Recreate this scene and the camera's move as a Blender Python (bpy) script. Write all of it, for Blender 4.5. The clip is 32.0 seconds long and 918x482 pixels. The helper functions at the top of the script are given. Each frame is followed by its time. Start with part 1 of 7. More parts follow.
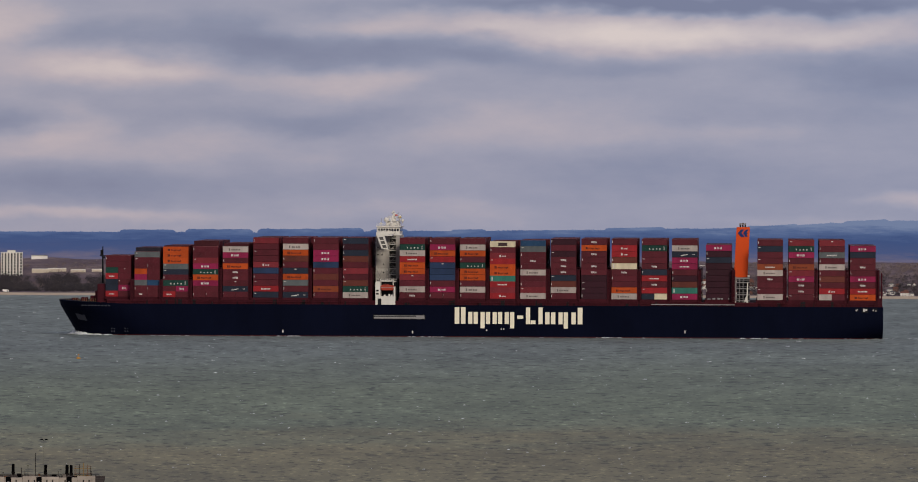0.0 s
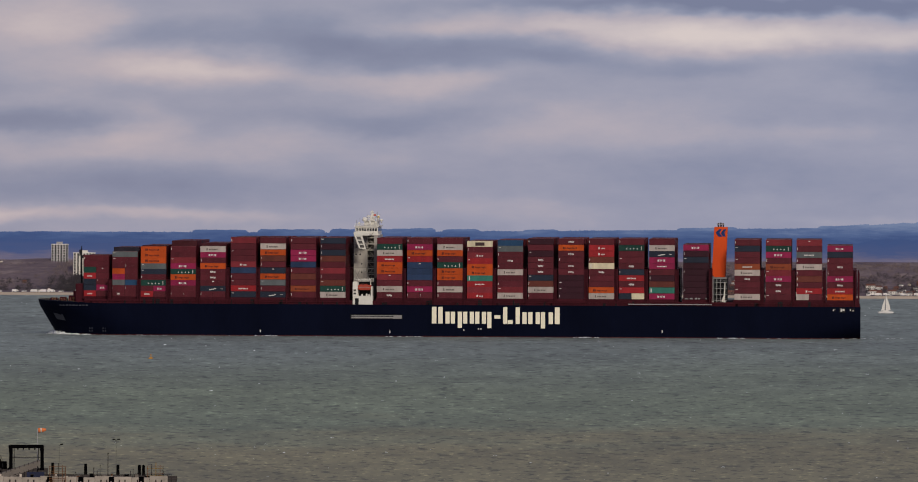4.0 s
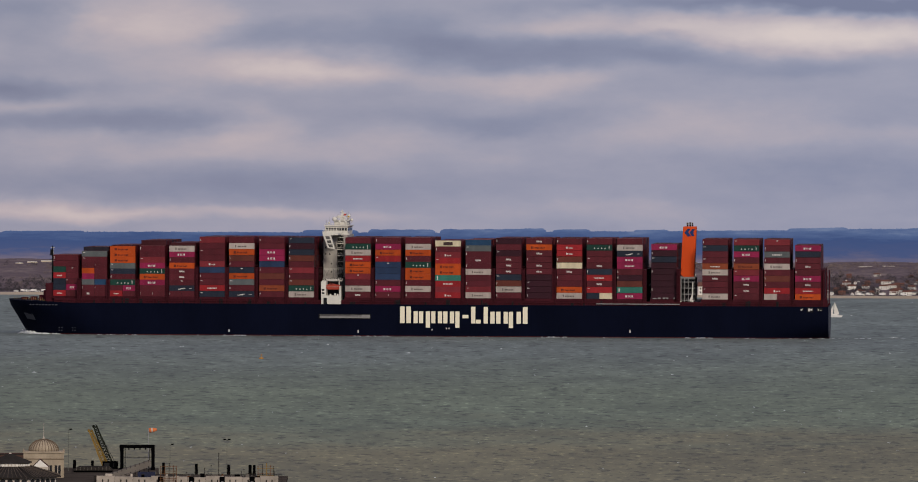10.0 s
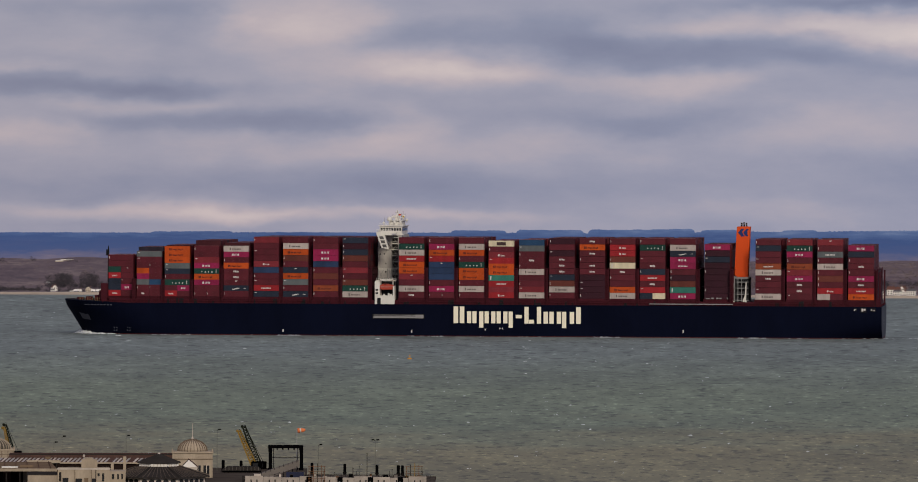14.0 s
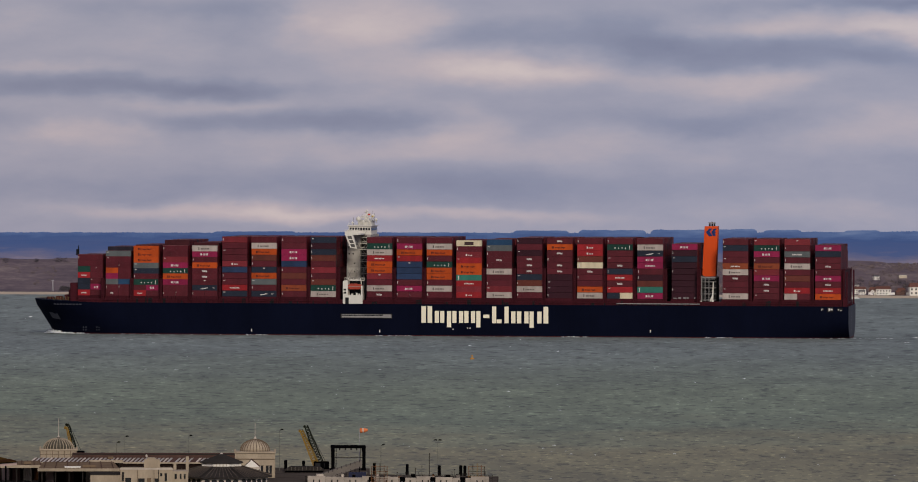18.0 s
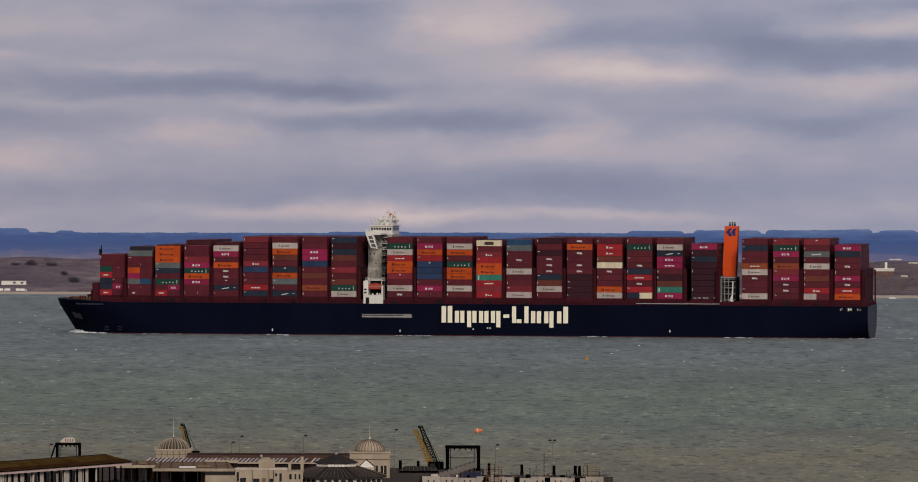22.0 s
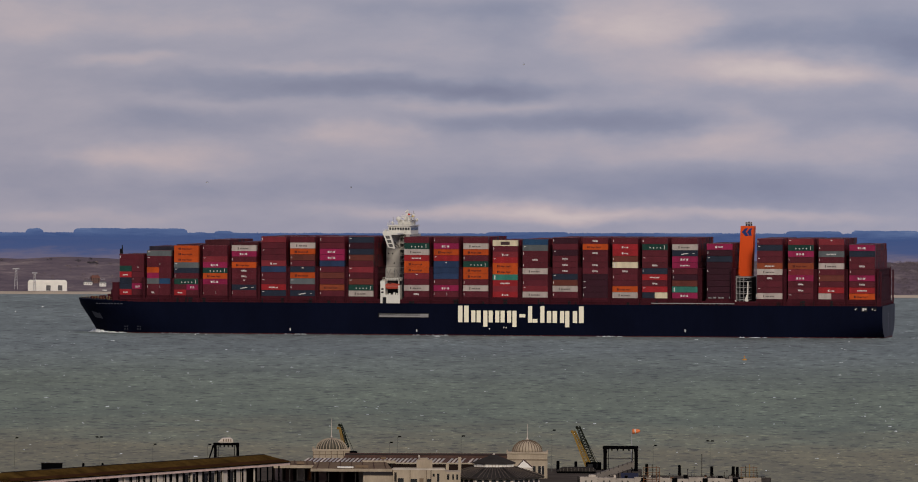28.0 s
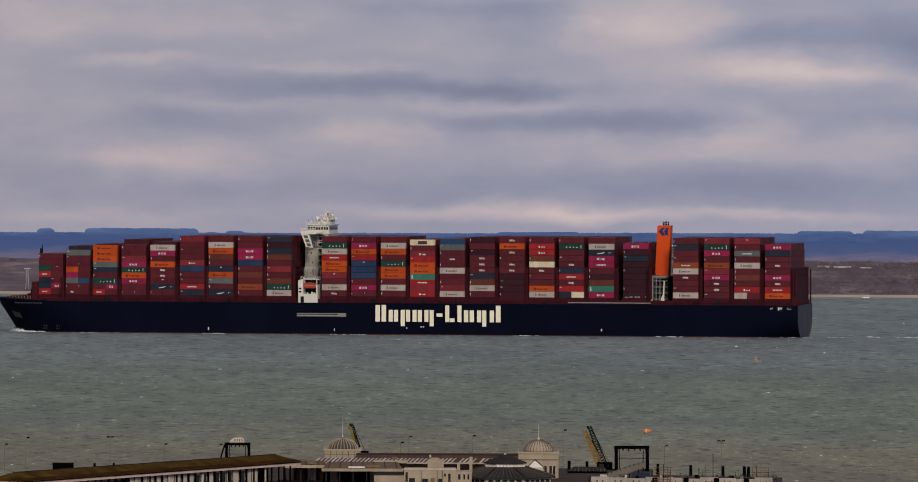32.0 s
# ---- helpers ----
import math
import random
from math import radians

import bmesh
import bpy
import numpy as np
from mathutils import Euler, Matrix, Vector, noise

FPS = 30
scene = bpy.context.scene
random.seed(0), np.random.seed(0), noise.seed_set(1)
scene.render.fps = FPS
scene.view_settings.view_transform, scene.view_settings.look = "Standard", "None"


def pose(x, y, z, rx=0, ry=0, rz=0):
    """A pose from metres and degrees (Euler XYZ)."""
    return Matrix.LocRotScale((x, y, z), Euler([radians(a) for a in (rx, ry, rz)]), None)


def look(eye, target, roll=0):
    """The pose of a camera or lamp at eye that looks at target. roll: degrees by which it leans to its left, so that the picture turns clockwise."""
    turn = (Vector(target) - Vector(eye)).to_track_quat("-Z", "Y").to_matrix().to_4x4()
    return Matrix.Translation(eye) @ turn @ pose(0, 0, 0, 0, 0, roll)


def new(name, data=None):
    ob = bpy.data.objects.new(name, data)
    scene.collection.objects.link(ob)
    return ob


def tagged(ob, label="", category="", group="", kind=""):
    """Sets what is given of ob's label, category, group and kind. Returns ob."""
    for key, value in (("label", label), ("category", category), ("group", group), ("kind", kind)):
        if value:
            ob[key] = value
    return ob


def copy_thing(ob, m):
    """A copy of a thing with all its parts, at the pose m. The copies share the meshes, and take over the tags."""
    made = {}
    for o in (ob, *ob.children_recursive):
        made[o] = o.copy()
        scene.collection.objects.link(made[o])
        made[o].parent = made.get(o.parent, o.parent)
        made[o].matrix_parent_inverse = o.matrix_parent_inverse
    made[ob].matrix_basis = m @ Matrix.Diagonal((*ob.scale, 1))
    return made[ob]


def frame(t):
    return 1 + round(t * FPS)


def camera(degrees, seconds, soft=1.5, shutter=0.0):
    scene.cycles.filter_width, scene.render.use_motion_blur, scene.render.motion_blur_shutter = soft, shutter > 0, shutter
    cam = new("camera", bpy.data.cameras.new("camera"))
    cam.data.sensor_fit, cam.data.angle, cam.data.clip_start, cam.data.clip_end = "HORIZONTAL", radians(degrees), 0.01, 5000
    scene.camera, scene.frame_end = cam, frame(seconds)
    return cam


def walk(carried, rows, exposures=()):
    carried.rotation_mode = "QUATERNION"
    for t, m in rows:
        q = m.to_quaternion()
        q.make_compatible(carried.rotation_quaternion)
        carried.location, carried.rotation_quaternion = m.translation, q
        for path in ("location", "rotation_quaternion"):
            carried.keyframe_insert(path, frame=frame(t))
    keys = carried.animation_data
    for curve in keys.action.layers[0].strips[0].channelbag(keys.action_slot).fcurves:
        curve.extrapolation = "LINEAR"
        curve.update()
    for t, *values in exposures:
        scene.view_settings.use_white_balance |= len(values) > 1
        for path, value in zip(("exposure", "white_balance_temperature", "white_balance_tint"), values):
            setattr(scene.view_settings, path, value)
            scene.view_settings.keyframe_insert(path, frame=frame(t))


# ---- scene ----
# One fixed stand on a hillside above the pier; a long lens that pans in steps after the ship.
EYE = (0.0, 0.0, 45.0)
LENS = 9.67
PAN = [(0.0, 0.266), (2.47, 0.266), (6.03, -1.504), (9.69, -1.504), (13.10, -3.225), (16.66, -3.225),
       (20.46, -5.094), (24.37, -5.094), (27.66, -6.758), (31.765, -6.758), (32.0, -6.876)]


def pan_at(t):
    for (ta, a), (tb, b) in zip(PAN, PAN[1:]):
        if t <= tb:
            return a + (b - a) * (t - ta) / (tb - ta)
    return PAN[-1][1]


def aim(t):
    az, tilt = radians(pan_at(t)), radians(0.0235 - 0.0140 * t / 32.0)
    return look(EYE, (1000 * math.sin(az), 1000 * math.cos(az), EYE[2] + 1000 * math.tan(tilt)), 0.253)


cam = camera(LENS, 32.0, soft=1.0, shutter=0.2)
stops = sorted({round(k * 0.25, 3) for k in range(129)} | {round(t + d, 3) for t, _ in PAN[1:-1] for d in (-0.1, 0.0, 0.1)})
walk(cam, [(t, aim(t)) for t in stops])

F = 784.0 / math.tan(radians(LENS / 2))     # reach of the lens in pixels, the unit of the view marks
AZ0 = radians(-5.094)                       # camera bearing that the sideways pixel marks are taken from


def bearing(q):
    """Bearing of the sideways pixel mark q in the camera's view."""
    return AZ0 + math.atan((q - 784.0) / F)


def spot(q, y, depth):
    """World place that shows at the pixel mark (q, y), at that distance from the stand."""
    a = bearing(q)
    return Vector((depth * math.sin(a), depth * math.cos(a), EYE[2] - (y - 414.4) * depth / F))


# ---- world, sun ----
# cloud banks: sideways mark, height mark, half width, half height, gain
HIGH_BANKS = [
    (-220, 36, 130, 34, 0.16), (110, 42, 170, 28, 0.13), (530, 14, 230, 20, -0.15), (600, 62, 70, 60, -0.10), (805, 40, 140, 52, 0.32),
    (1035, 60, 140, 24, -0.17), (1290, 55, 140, 32, -0.20), (1440, 88, 330, 30, -0.27), (1570, 40, 190, 20, 0.26), (2080, 3, 520, 15, -0.50),
    (1985, 56, 300, 38, 0.50), (2360, 52, 140, 28, 0.26), (2385, 125, 180, 40, -0.26), (1890, 120, 170, 18, -0.14), (1700, 85, 100, 24, -0.14),
]
MIDDLE_BANKS = [
    (-50, 105, 110, 14, 0.16), (280, 117, 190, 12, 0.11), (520, 85, 170, 30, 0.08), (850, 128, 140, 36, 0.12), (1095, 118, 180, 32, 0.38),
    (1440, 142, 150, 24, 0.24), (340, 152, 360, 22, -0.29), (70, 180, 150, 12, 0.07), (520, 180, 170, 13, 0.09), (600, 152, 110, 17, -0.15),
    (60, 209, 200, 27, -0.14), (335, 226, 115, 22, 0.20), (690, 209, 260, 20, -0.27), (975, 216, 90, 30, 0.20), (1410, 203, 220, 23, -0.20),
    (1750, 212, 220, 42, 0.16), (2090, 222, 180, 18, 0.10), (2300, 190, 200, 26, -0.06),
]
LOW_BANKS = [
    (-230, 300, 110, 44, -0.12), (-70, 272, 160, 18, 0.12), (30, 276, 130, 28, 0.10), (700, 256, 520, 24, 0.10), (1200, 252, 380, 28, 0.10),
    (60, 330, 260, 24, -0.11), (450, 326, 240, 30, -0.10), (820, 308, 280, 36, -0.14), (1040, 328, 260, 30, -0.12), (1980, 292, 230, 38, -0.15),
    (1400, 310, 240, 22, -0.06), (-120, 372, 220, 14, 0.10), (560, 365, 260, 19, 0.30), (700, 374, 130, 12, 0.12), (1000, 373, 240, 14, 0.20),
    (1600, 362, 180, 20, 0.12), (2400, 340, 80, 12, 0.24), (2250, 378, 160, 10, 0.08),
]
world = bpy.data.worlds.new("overcast_sky")
scene.world = world
world.use_nodes = True
wn = world.node_tree.nodes
wl = world.node_tree.links
wn.clear()


def wnode(kind, **kw):
    n = wn.new(kind)
    for k, v in kw.items():
        if k == "op":
            n.operation = v
        elif k == "ins":
            for i, x in v.items():
                n.inputs[i].default_value = x
    return n


def wmath(op, a, b=None, c=None):
    n = wnode("ShaderNodeMath", op=op)
    for i, x in enumerate((a, b, c)):
        if x is None:
            continue
        if isinstance(x, (int, float)):
            n.inputs[i].default_value = x
        else:
            wl.new(x, n.inputs[i])
    return n.outputs[0]


SUN_EL, SUN_AZ = radians(24), radians(165)   # low winter sun veiled by cloud, behind the stand
sky = wnode("ShaderNodeTexSky")
sky.sky_type, sky.sun_disc, sky.sun_elevation, sky.sun_rotation = "NISHITA", False, SUN_EL, SUN_AZ
tc = wnode("ShaderNodeTexCoord")
sep = wnode("ShaderNodeSeparateXYZ")
wl.new(tc.outputs["Generated"], sep.inputs[0])
azim = wmath("ARCTAN2", sep.outputs[0], sep.outputs[1])
u_deg = wmath("MULTIPLY", wmath("SUBTRACT", azim, AZ0), 180 / math.pi)
elev = wmath("MULTIPLY", wmath("ARCSINE", sep.outputs[2]), 180 / math.pi)
# cloud layers are flattened towards the horizon
uv = wnode("ShaderNodeCombineXYZ")
wl.new(u_deg, uv.inputs[0])
wl.new(elev, uv.inputs[1])


def wnoise(su, sv, scale, detail, rough, off):
    m = wnode("ShaderNodeMapping")
    m.inputs["Scale"].default_value = (su, sv, 1)
    m.inputs["Location"].default_value = off
    wl.new(uv.outputs[0], m.inputs[0])
    n = wnode("ShaderNodeTexNoise")
    n.noise_dimensions = "2D"
    n.inputs["Scale"].default_value, n.inputs["Detail"].default_value, n.inputs["Roughness"].default_value = scale, detail, rough
    wl.new(m.outputs[0], n.inputs["Vector"])
    return n


warp = wnoise(0.7, 1.5, 1.0, 4.0, 0.55, (3.1, 7.7, 0))
wv = wnode("ShaderNodeVectorMath", op="SUBTRACT")
wl.new(warp.outputs["Color"], wv.inputs[0])
wv.inputs[1].default_value = (0.5, 0.5, 0.5)
wv2 = wnode("ShaderNodeVectorMath", op="MULTIPLY")
wl.new(wv.outputs[0], wv2.inputs[0])
wv2.inputs[1].default_value = (1.1, 0.34, 0)
uvw = wnode("ShaderNodeVectorMath", op="ADD")
wl.new(uv.outputs[0], uvw.inputs[0])
wl.new(wv2.outputs[0], uvw.inputs[1])


def cloud_bank(q, y, wide, tall, gain, total):
    """A long soft cloud bank (bright or dark) in the overcast."""
    s = wnode("ShaderNodeVectorMath", op="SUBTRACT")
    wl.new(uvw.outputs[0], s.inputs[0])
    s.inputs[1].default_value = ((q - 784) / 161.8, (414.4 - y) / 161.8, 0)
    m = wnode("ShaderNodeVectorMath", op="MULTIPLY")
    wl.new(s.outputs[0], m.inputs[0])
    m.inputs[1].default_value = (161.8 / wide, 161.8 / tall, 0)
    ln = wnode("ShaderNodeVectorMath", op="LENGTH")
    wl.new(m.outputs[0], ln.inputs[0])
    r = wnode("ShaderNodeMapRange")
    r.interpolation_type = "SMOOTHSTEP"
    wl.new(ln.outputs["Value"], r.inputs["Value"])
    r.inputs["From Min"].default_value, r.inputs["From Max"].default_value = 0.10, 1.55
    r.inputs["To Min"].default_value, r.inputs["To Max"].default_value = 1.08 * gain, 0.0
    return wmath("ADD", total, r.outputs[0])


big = wnoise(0.22, 0.8, 1.0, 5.0, 0.55, (1.0, 2.0, 0))
fine = wnoise(0.85, 2.5, 1.0, 6.0, 0.60, (5.0, 9.0, 0))
tone = wmath("ADD", wmath("MULTIPLY", wmath("SUBTRACT", big.outputs[0], 0.5), 0.12),
             wmath("MULTIPLY", wmath("SUBTRACT", fine.outputs[0], 0.5), 0.25))
for bank_at in HIGH_BANKS + MIDDLE_BANKS + LOW_BANKS:
    tone = cloud_bank(*bank_at, tone)
tone = wmath("ADD", tone, 0.46)
ramp = wnode("ShaderNodeValToRGB")
wl.new(tone, ramp.inputs[0])


def lin(r, g, b):
    return tuple(((c / 255 + 0.055) / 1.055) ** 2.4 if c > 10 else c / 255 / 12.92 for c in (r, g, b)) + (1.0,)


el = ramp.color_ramp.elements
el[0].position, el[0].color = 0.0, lin(114, 119, 148)
el[1].position, el[1].color = 1.0, lin(216, 200, 196)
for pos, col in ((0.28, (134, 138, 163)), (0.5, (155, 154, 173)), (0.72, (181, 170, 179))):
    e = el.new(pos)
    e.color = lin(*col)
mixs = wnode("ShaderNodeMix")
mixs.data_type = "RGBA"
mixs.inputs[0].default_value = 0.94
skyc = wnode("ShaderNodeVectorMath", op="SCALE")
wl.new(sky.outputs[0], skyc.inputs[0])
skyc.inputs["Scale"].default_value = 0.10
wl.new(skyc.outputs[0], mixs.inputs[6])
# warmer cloud light to the west, cooler to the east
sweep = wnode("ShaderNodeMapRange")
wl.new(u_deg, sweep.inputs["Value"])
sweep.inputs["From Min"].default_value, sweep.inputs["From Max"].default_value = -7.0, 10.0
tint = wnode("ShaderNodeMix")
tint.data_type = "RGBA"
wl.new(sweep.outputs[0], tint.inputs[0])
tint.inputs[6].default_value, tint.inputs[7].default_value = (1.06, 1.0, 0.95, 1), (0.96, 1.0, 1.05, 1)
toned = wnode("ShaderNodeVectorMath", op="MULTIPLY")
wl.new(ramp.outputs[0], toned.inputs[0])
wl.new(tint.outputs[2], toned.inputs[1])
wl.new(toned.outputs[0], mixs.inputs[7])
bg = wnode("ShaderNodeBackground")
bg.inputs[1].default_value = 1.0
wl.new(mixs.outputs[2], bg.inputs[0])
wo = wnode("ShaderNodeOutputWorld")
wl.new(bg.outputs[0], wo.inputs[0])

sun_data = bpy.data.lights.new("sun", "SUN")
sun_data.energy, sun_data.angle, sun_data.color = 2.0, radians(12), (1.0, 0.90, 0.75)
sun = new("sun", sun_data)
sun.matrix_world = look((0, 0, 300), (-300 * math.sin(SUN_AZ) * math.cos(SUN_EL), -300 * math.cos(SUN_AZ) * math.cos(SUN_EL), 300 - 300 * math.sin(SUN_EL)))
scene.view_settings.exposure = 0.0
# ---- materials ----
def node_mat(name, base, rough=0.6, metal=0.0, var=0.25, scale=0.5, fine=6.0, bump=0.0, tint=None, streak=1.0, spec=0.15):
    """Weathered surface: base colour with stains (large) and grain (fine), per-object variation and a little relief."""
    m = bpy.data.materials.new(name)
    m.use_nodes = True
    nt = m.node_tree
    b = nt.nodes["Principled BSDF"]
    b.inputs["Roughness"].default_value, b.inputs["Metallic"].default_value = rough, metal
    b.inputs["Specular IOR Level"].default_value = spec
    tco = nt.nodes.new("ShaderNodeTexCoord")
    mp = nt.nodes.new("ShaderNodeMapping")
    mp.inputs["Scale"].default_value = (1.0, 1.0, 1.0 / streak)
    nt.links.new(tco.outputs["Object"], mp.inputs[0])
    info = nt.nodes.new("ShaderNodeObjectInfo")
    mul = nt.nodes.new("ShaderNodeVectorMath")
    mul.operation = "MULTIPLY_ADD"
    nt.links.new(info.outputs["Random"], mul.inputs[0])
    mul.inputs[1].default_value = (57.0, 31.0, 83.0)
    nt.links.new(mp.outputs[0], mul.inputs[2])
    n1 = nt.nodes.new("ShaderNodeTexNoise")
    n1.inputs["Scale"].default_value, n1.inputs["Detail"].default_value = scale, 5
    n2 = nt.nodes.new("ShaderNodeTexNoise")
    n2.inputs["Scale"].default_value, n2.inputs["Detail"].default_value = fine, 4
    for n in (n1, n2):
        nt.links.new(mul.outputs[0], n.inputs["Vector"])
    add = nt.nodes.new("ShaderNodeMath")
    add.operation = "MULTIPLY_ADD"
    nt.links.new(n2.outputs[0], add.inputs[0])
    add.inputs[1].default_value = 0.4
    nt.links.new(n1.outputs[0], add.inputs[2])
    add2 = nt.nodes.new("ShaderNodeMath")
    add2.operation = "MULTIPLY_ADD"
    nt.links.new(info.outputs["Random"], add2.inputs[0])
    add2.inputs[1].default_value = 0.25
    nt.links.new(add.outputs[0], add2.inputs[2])
    rp = nt.nodes.new("ShaderNodeMapRange")
    nt.links.new(add2.outputs[0], rp.inputs["Value"])
    rp.inputs["From Min"].default_value, rp.inputs["From Max"].default_value = 0.45, 1.15
    mix = nt.nodes.new("ShaderNodeMix")
    mix.data_type = "RGBA"
    nt.links.new(rp.outputs[0], mix.inputs[0])
    base = tuple(base[:3])
    t = tint or base
    mix.inputs[6].default_value = tuple(c * (1 - var) for c in base) + (1,)
    mix.inputs[7].default_value = tuple(min(1, c * (1 + var)) for c in t) + (1,)
    nt.links.new(mix.outputs[2], b.inputs["Base Color"])
    if bump:
        bp = nt.nodes.new("ShaderNodeBump")
        bp.inputs["Strength"].default_value, bp.inputs["Distance"].default_value = bump, 0.05
        nt.links.new(add.outputs[0], bp.inputs["Height"])
        nt.links.new(bp.outputs[0], b.inputs["Normal"])
    return m


def island_mat(name, colours, rough=0.6, spread=0.3):
    """One colour of the list for each loose piece of a mesh."""
    m = bpy.data.materials.new(name)
    m.use_nodes = True
    nt = m.node_tree
    b = nt.nodes["Principled BSDF"]
    b.inputs["Roughness"].default_value = rough
    b.inputs["Specular IOR Level"].default_value = 0.05
    geo = nt.nodes.new("ShaderNodeNewGeometry")
    rp = nt.nodes.new("ShaderNodeValToRGB")
    rp.color_ramp.interpolation = "CONSTANT"
    els = rp.color_ramp.elements
    while len(els) < len(colours):
        els.new(0.5)
    for k, c in enumerate(colours):
        els[k].position, els[k].color = k / len(colours), (*c[:3], 1)
    nt.links.new(geo.outputs["Random Per Island"], rp.inputs[0])
    tco = nt.nodes.new("ShaderNodeTexCoord")
    n = nt.nodes.new("ShaderNodeTexNoise")
    n.inputs["Scale"].default_value, n.inputs["Detail"].default_value = 0.35, 5
    nt.links.new(tco.outputs["Object"], n.inputs["Vector"])
    mr = nt.nodes.new("ShaderNodeMapRange")
    nt.links.new(n.outputs[0], mr.inputs["Value"])
    mr.inputs["From Min"].default_value, mr.inputs["From Max"].default_value = 0.25, 0.75
    mr.inputs["To Min"].default_value, mr.inputs["To Max"].default_value = 1 - spread, 1 + spread
    mx = nt.nodes.new("ShaderNodeVectorMath")
    mx.operation = "SCALE"
    nt.links.new(rp.outputs[0], mx.inputs[0])
    nt.links.new(mr.outputs[0], mx.inputs["Scale"])
    nt.links.new(mx.outputs[0], b.inputs["Base Color"])
    return m


MAROON, RED, PINK, ORANGE = (0.080, 0.0102, 0.0175), (0.25, 0.013, 0.018), (0.225, 0.011, 0.056), (0.40, 0.058, 0.008)
# d is maroon darkened for the shade of the set-back bay
BOXCOL = {
    "m": MAROON, "d": (0.030, 0.0055, 0.0125), "r": RED, "p": PINK, "o": ORANGE, "w": (0.37, 0.315, 0.29), "g": (0.008, 0.040, 0.031),
    "k": (0.014, 0.019, 0.034), "n": (0.018, 0.035, 0.085), "b": (0.014, 0.046, 0.105), "s": (0.092, 0.102, 0.108),
    "t": (0.032, 0.165, 0.128), "q": (0.215, 0.046, 0.018), "c": (0.55, 0.48, 0.34), "e": (0.105, 0.026, 0.019), "x": (0.16, 0.018, 0.026),
}
BOXMAT = {k: node_mat("container_paint_" + k, c, rough=0.48, var=0.30, scale=0.35, fine=3.0, streak=4.0, spec=0.16) for k, c in BOXCOL.items()}
INNER = island_mat("stacked_container_paint", [MAROON, (0.070, 0.014, 0.019), MAROON, (0.09, 0.016, 0.020), (0.05, 0.014, 0.018), MAROON, (0.085, 0.014, 0.018),
                                               (0.026, 0.022, 0.032), (0.13, 0.026, 0.018), MAROON, (0.12, 0.016, 0.024), (0.075, 0.016, 0.019)])
HULL = node_mat("navy_hull_paint", (0.0026, 0.0038, 0.0118), rough=0.7, var=0.35, scale=0.05, fine=0.6, streak=3.0, spec=0.02)
BOOT = node_mat("red_boot_topping", (0.06, 0.012, 0.012), rough=0.6, var=0.35, scale=0.2, fine=2.0)
DECKRED = node_mat("maroon_deck_steel", (0.046, 0.0085, 0.0135), rough=0.7, var=0.35, scale=0.3, fine=2.0, spec=0.05)
WHITE = node_mat("white_ship_paint", (0.62, 0.595, 0.54), rough=0.5, var=0.10, scale=0.25, fine=2.0, streak=5.0)
TOWERPAINT = node_mat("greyed_white_tower_paint", (0.36, 0.335, 0.31), rough=0.6, var=0.09, scale=0.2, fine=1.5, streak=5.0, spec=0.2)
SHIPGREY = node_mat("grey_ship_paint", (0.24, 0.23, 0.23), rough=0.55, var=0.15, scale=0.3, fine=3.0)
CREAM = node_mat("cream_hull_marking", (0.80, 0.74, 0.58), rough=0.5, var=0.06, scale=0.15, fine=1.0)
MARKW = node_mat("white_marking", (0.58, 0.55, 0.53), rough=0.6, var=0.08)
# paler than the boxes: sky light on their tops put into the colour
LIT_RIM = node_mat("lit_pink_container_roof", (0.22, 0.085, 0.095), rough=0.6, var=0.3, scale=0.3, fine=2.0)
MARKO = node_mat("brown_marking", (0.085, 0.016, 0.012), rough=0.6, var=0.1)
MARKG = node_mat("grey_marking", (0.10, 0.085, 0.08), rough=0.6, var=0.1)
MARKD = node_mat("dark_marking", (0.05, 0.03, 0.03), rough=0.6, var=0.1)
FUNNEL = node_mat("orange_funnel_paint", (0.60, 0.066, 0.008), rough=0.5, var=0.10, scale=0.12, fine=1.5, streak=4.0)
LOGO = node_mat("blue_funnel_marking", (0.012, 0.03, 0.13), rough=0.5, var=0.1)
# dark steel, and also the painted shade in recesses, ports and doorways
DARK = node_mat("dark_steel_and_shade", (0.006, 0.006, 0.008), rough=0.6, var=0.3)
GLASS = node_mat("dark_window_glass", (0.012, 0.015, 0.02), rough=0.12, var=0.2, spec=0.6)
LIFEBOAT = node_mat("red_orange_lifeboat", (0.34, 0.05, 0.03), rough=0.5, var=0.1)
FOAM = node_mat("sea_foam", (0.80, 0.84, 0.84), rough=0.8, var=0.2, scale=1.0, fine=6.0)


# ---- mesh helpers ----
def box(bm, x0, x1, y0, y1, z0, z1):
    c = [(x, y, z) for x in (x0, x1) for y in (y0, y1) for z in (z0, z1)]
    v = [bm.verts.new(p) for p in c]
    for f in ((0, 1, 3, 2), (4, 6, 7, 5), (0, 4, 5, 1), (2, 3, 7, 6), (0, 2, 6, 4), (1, 5, 7, 3)):
        bm.faces.new([v[i] for i in f])


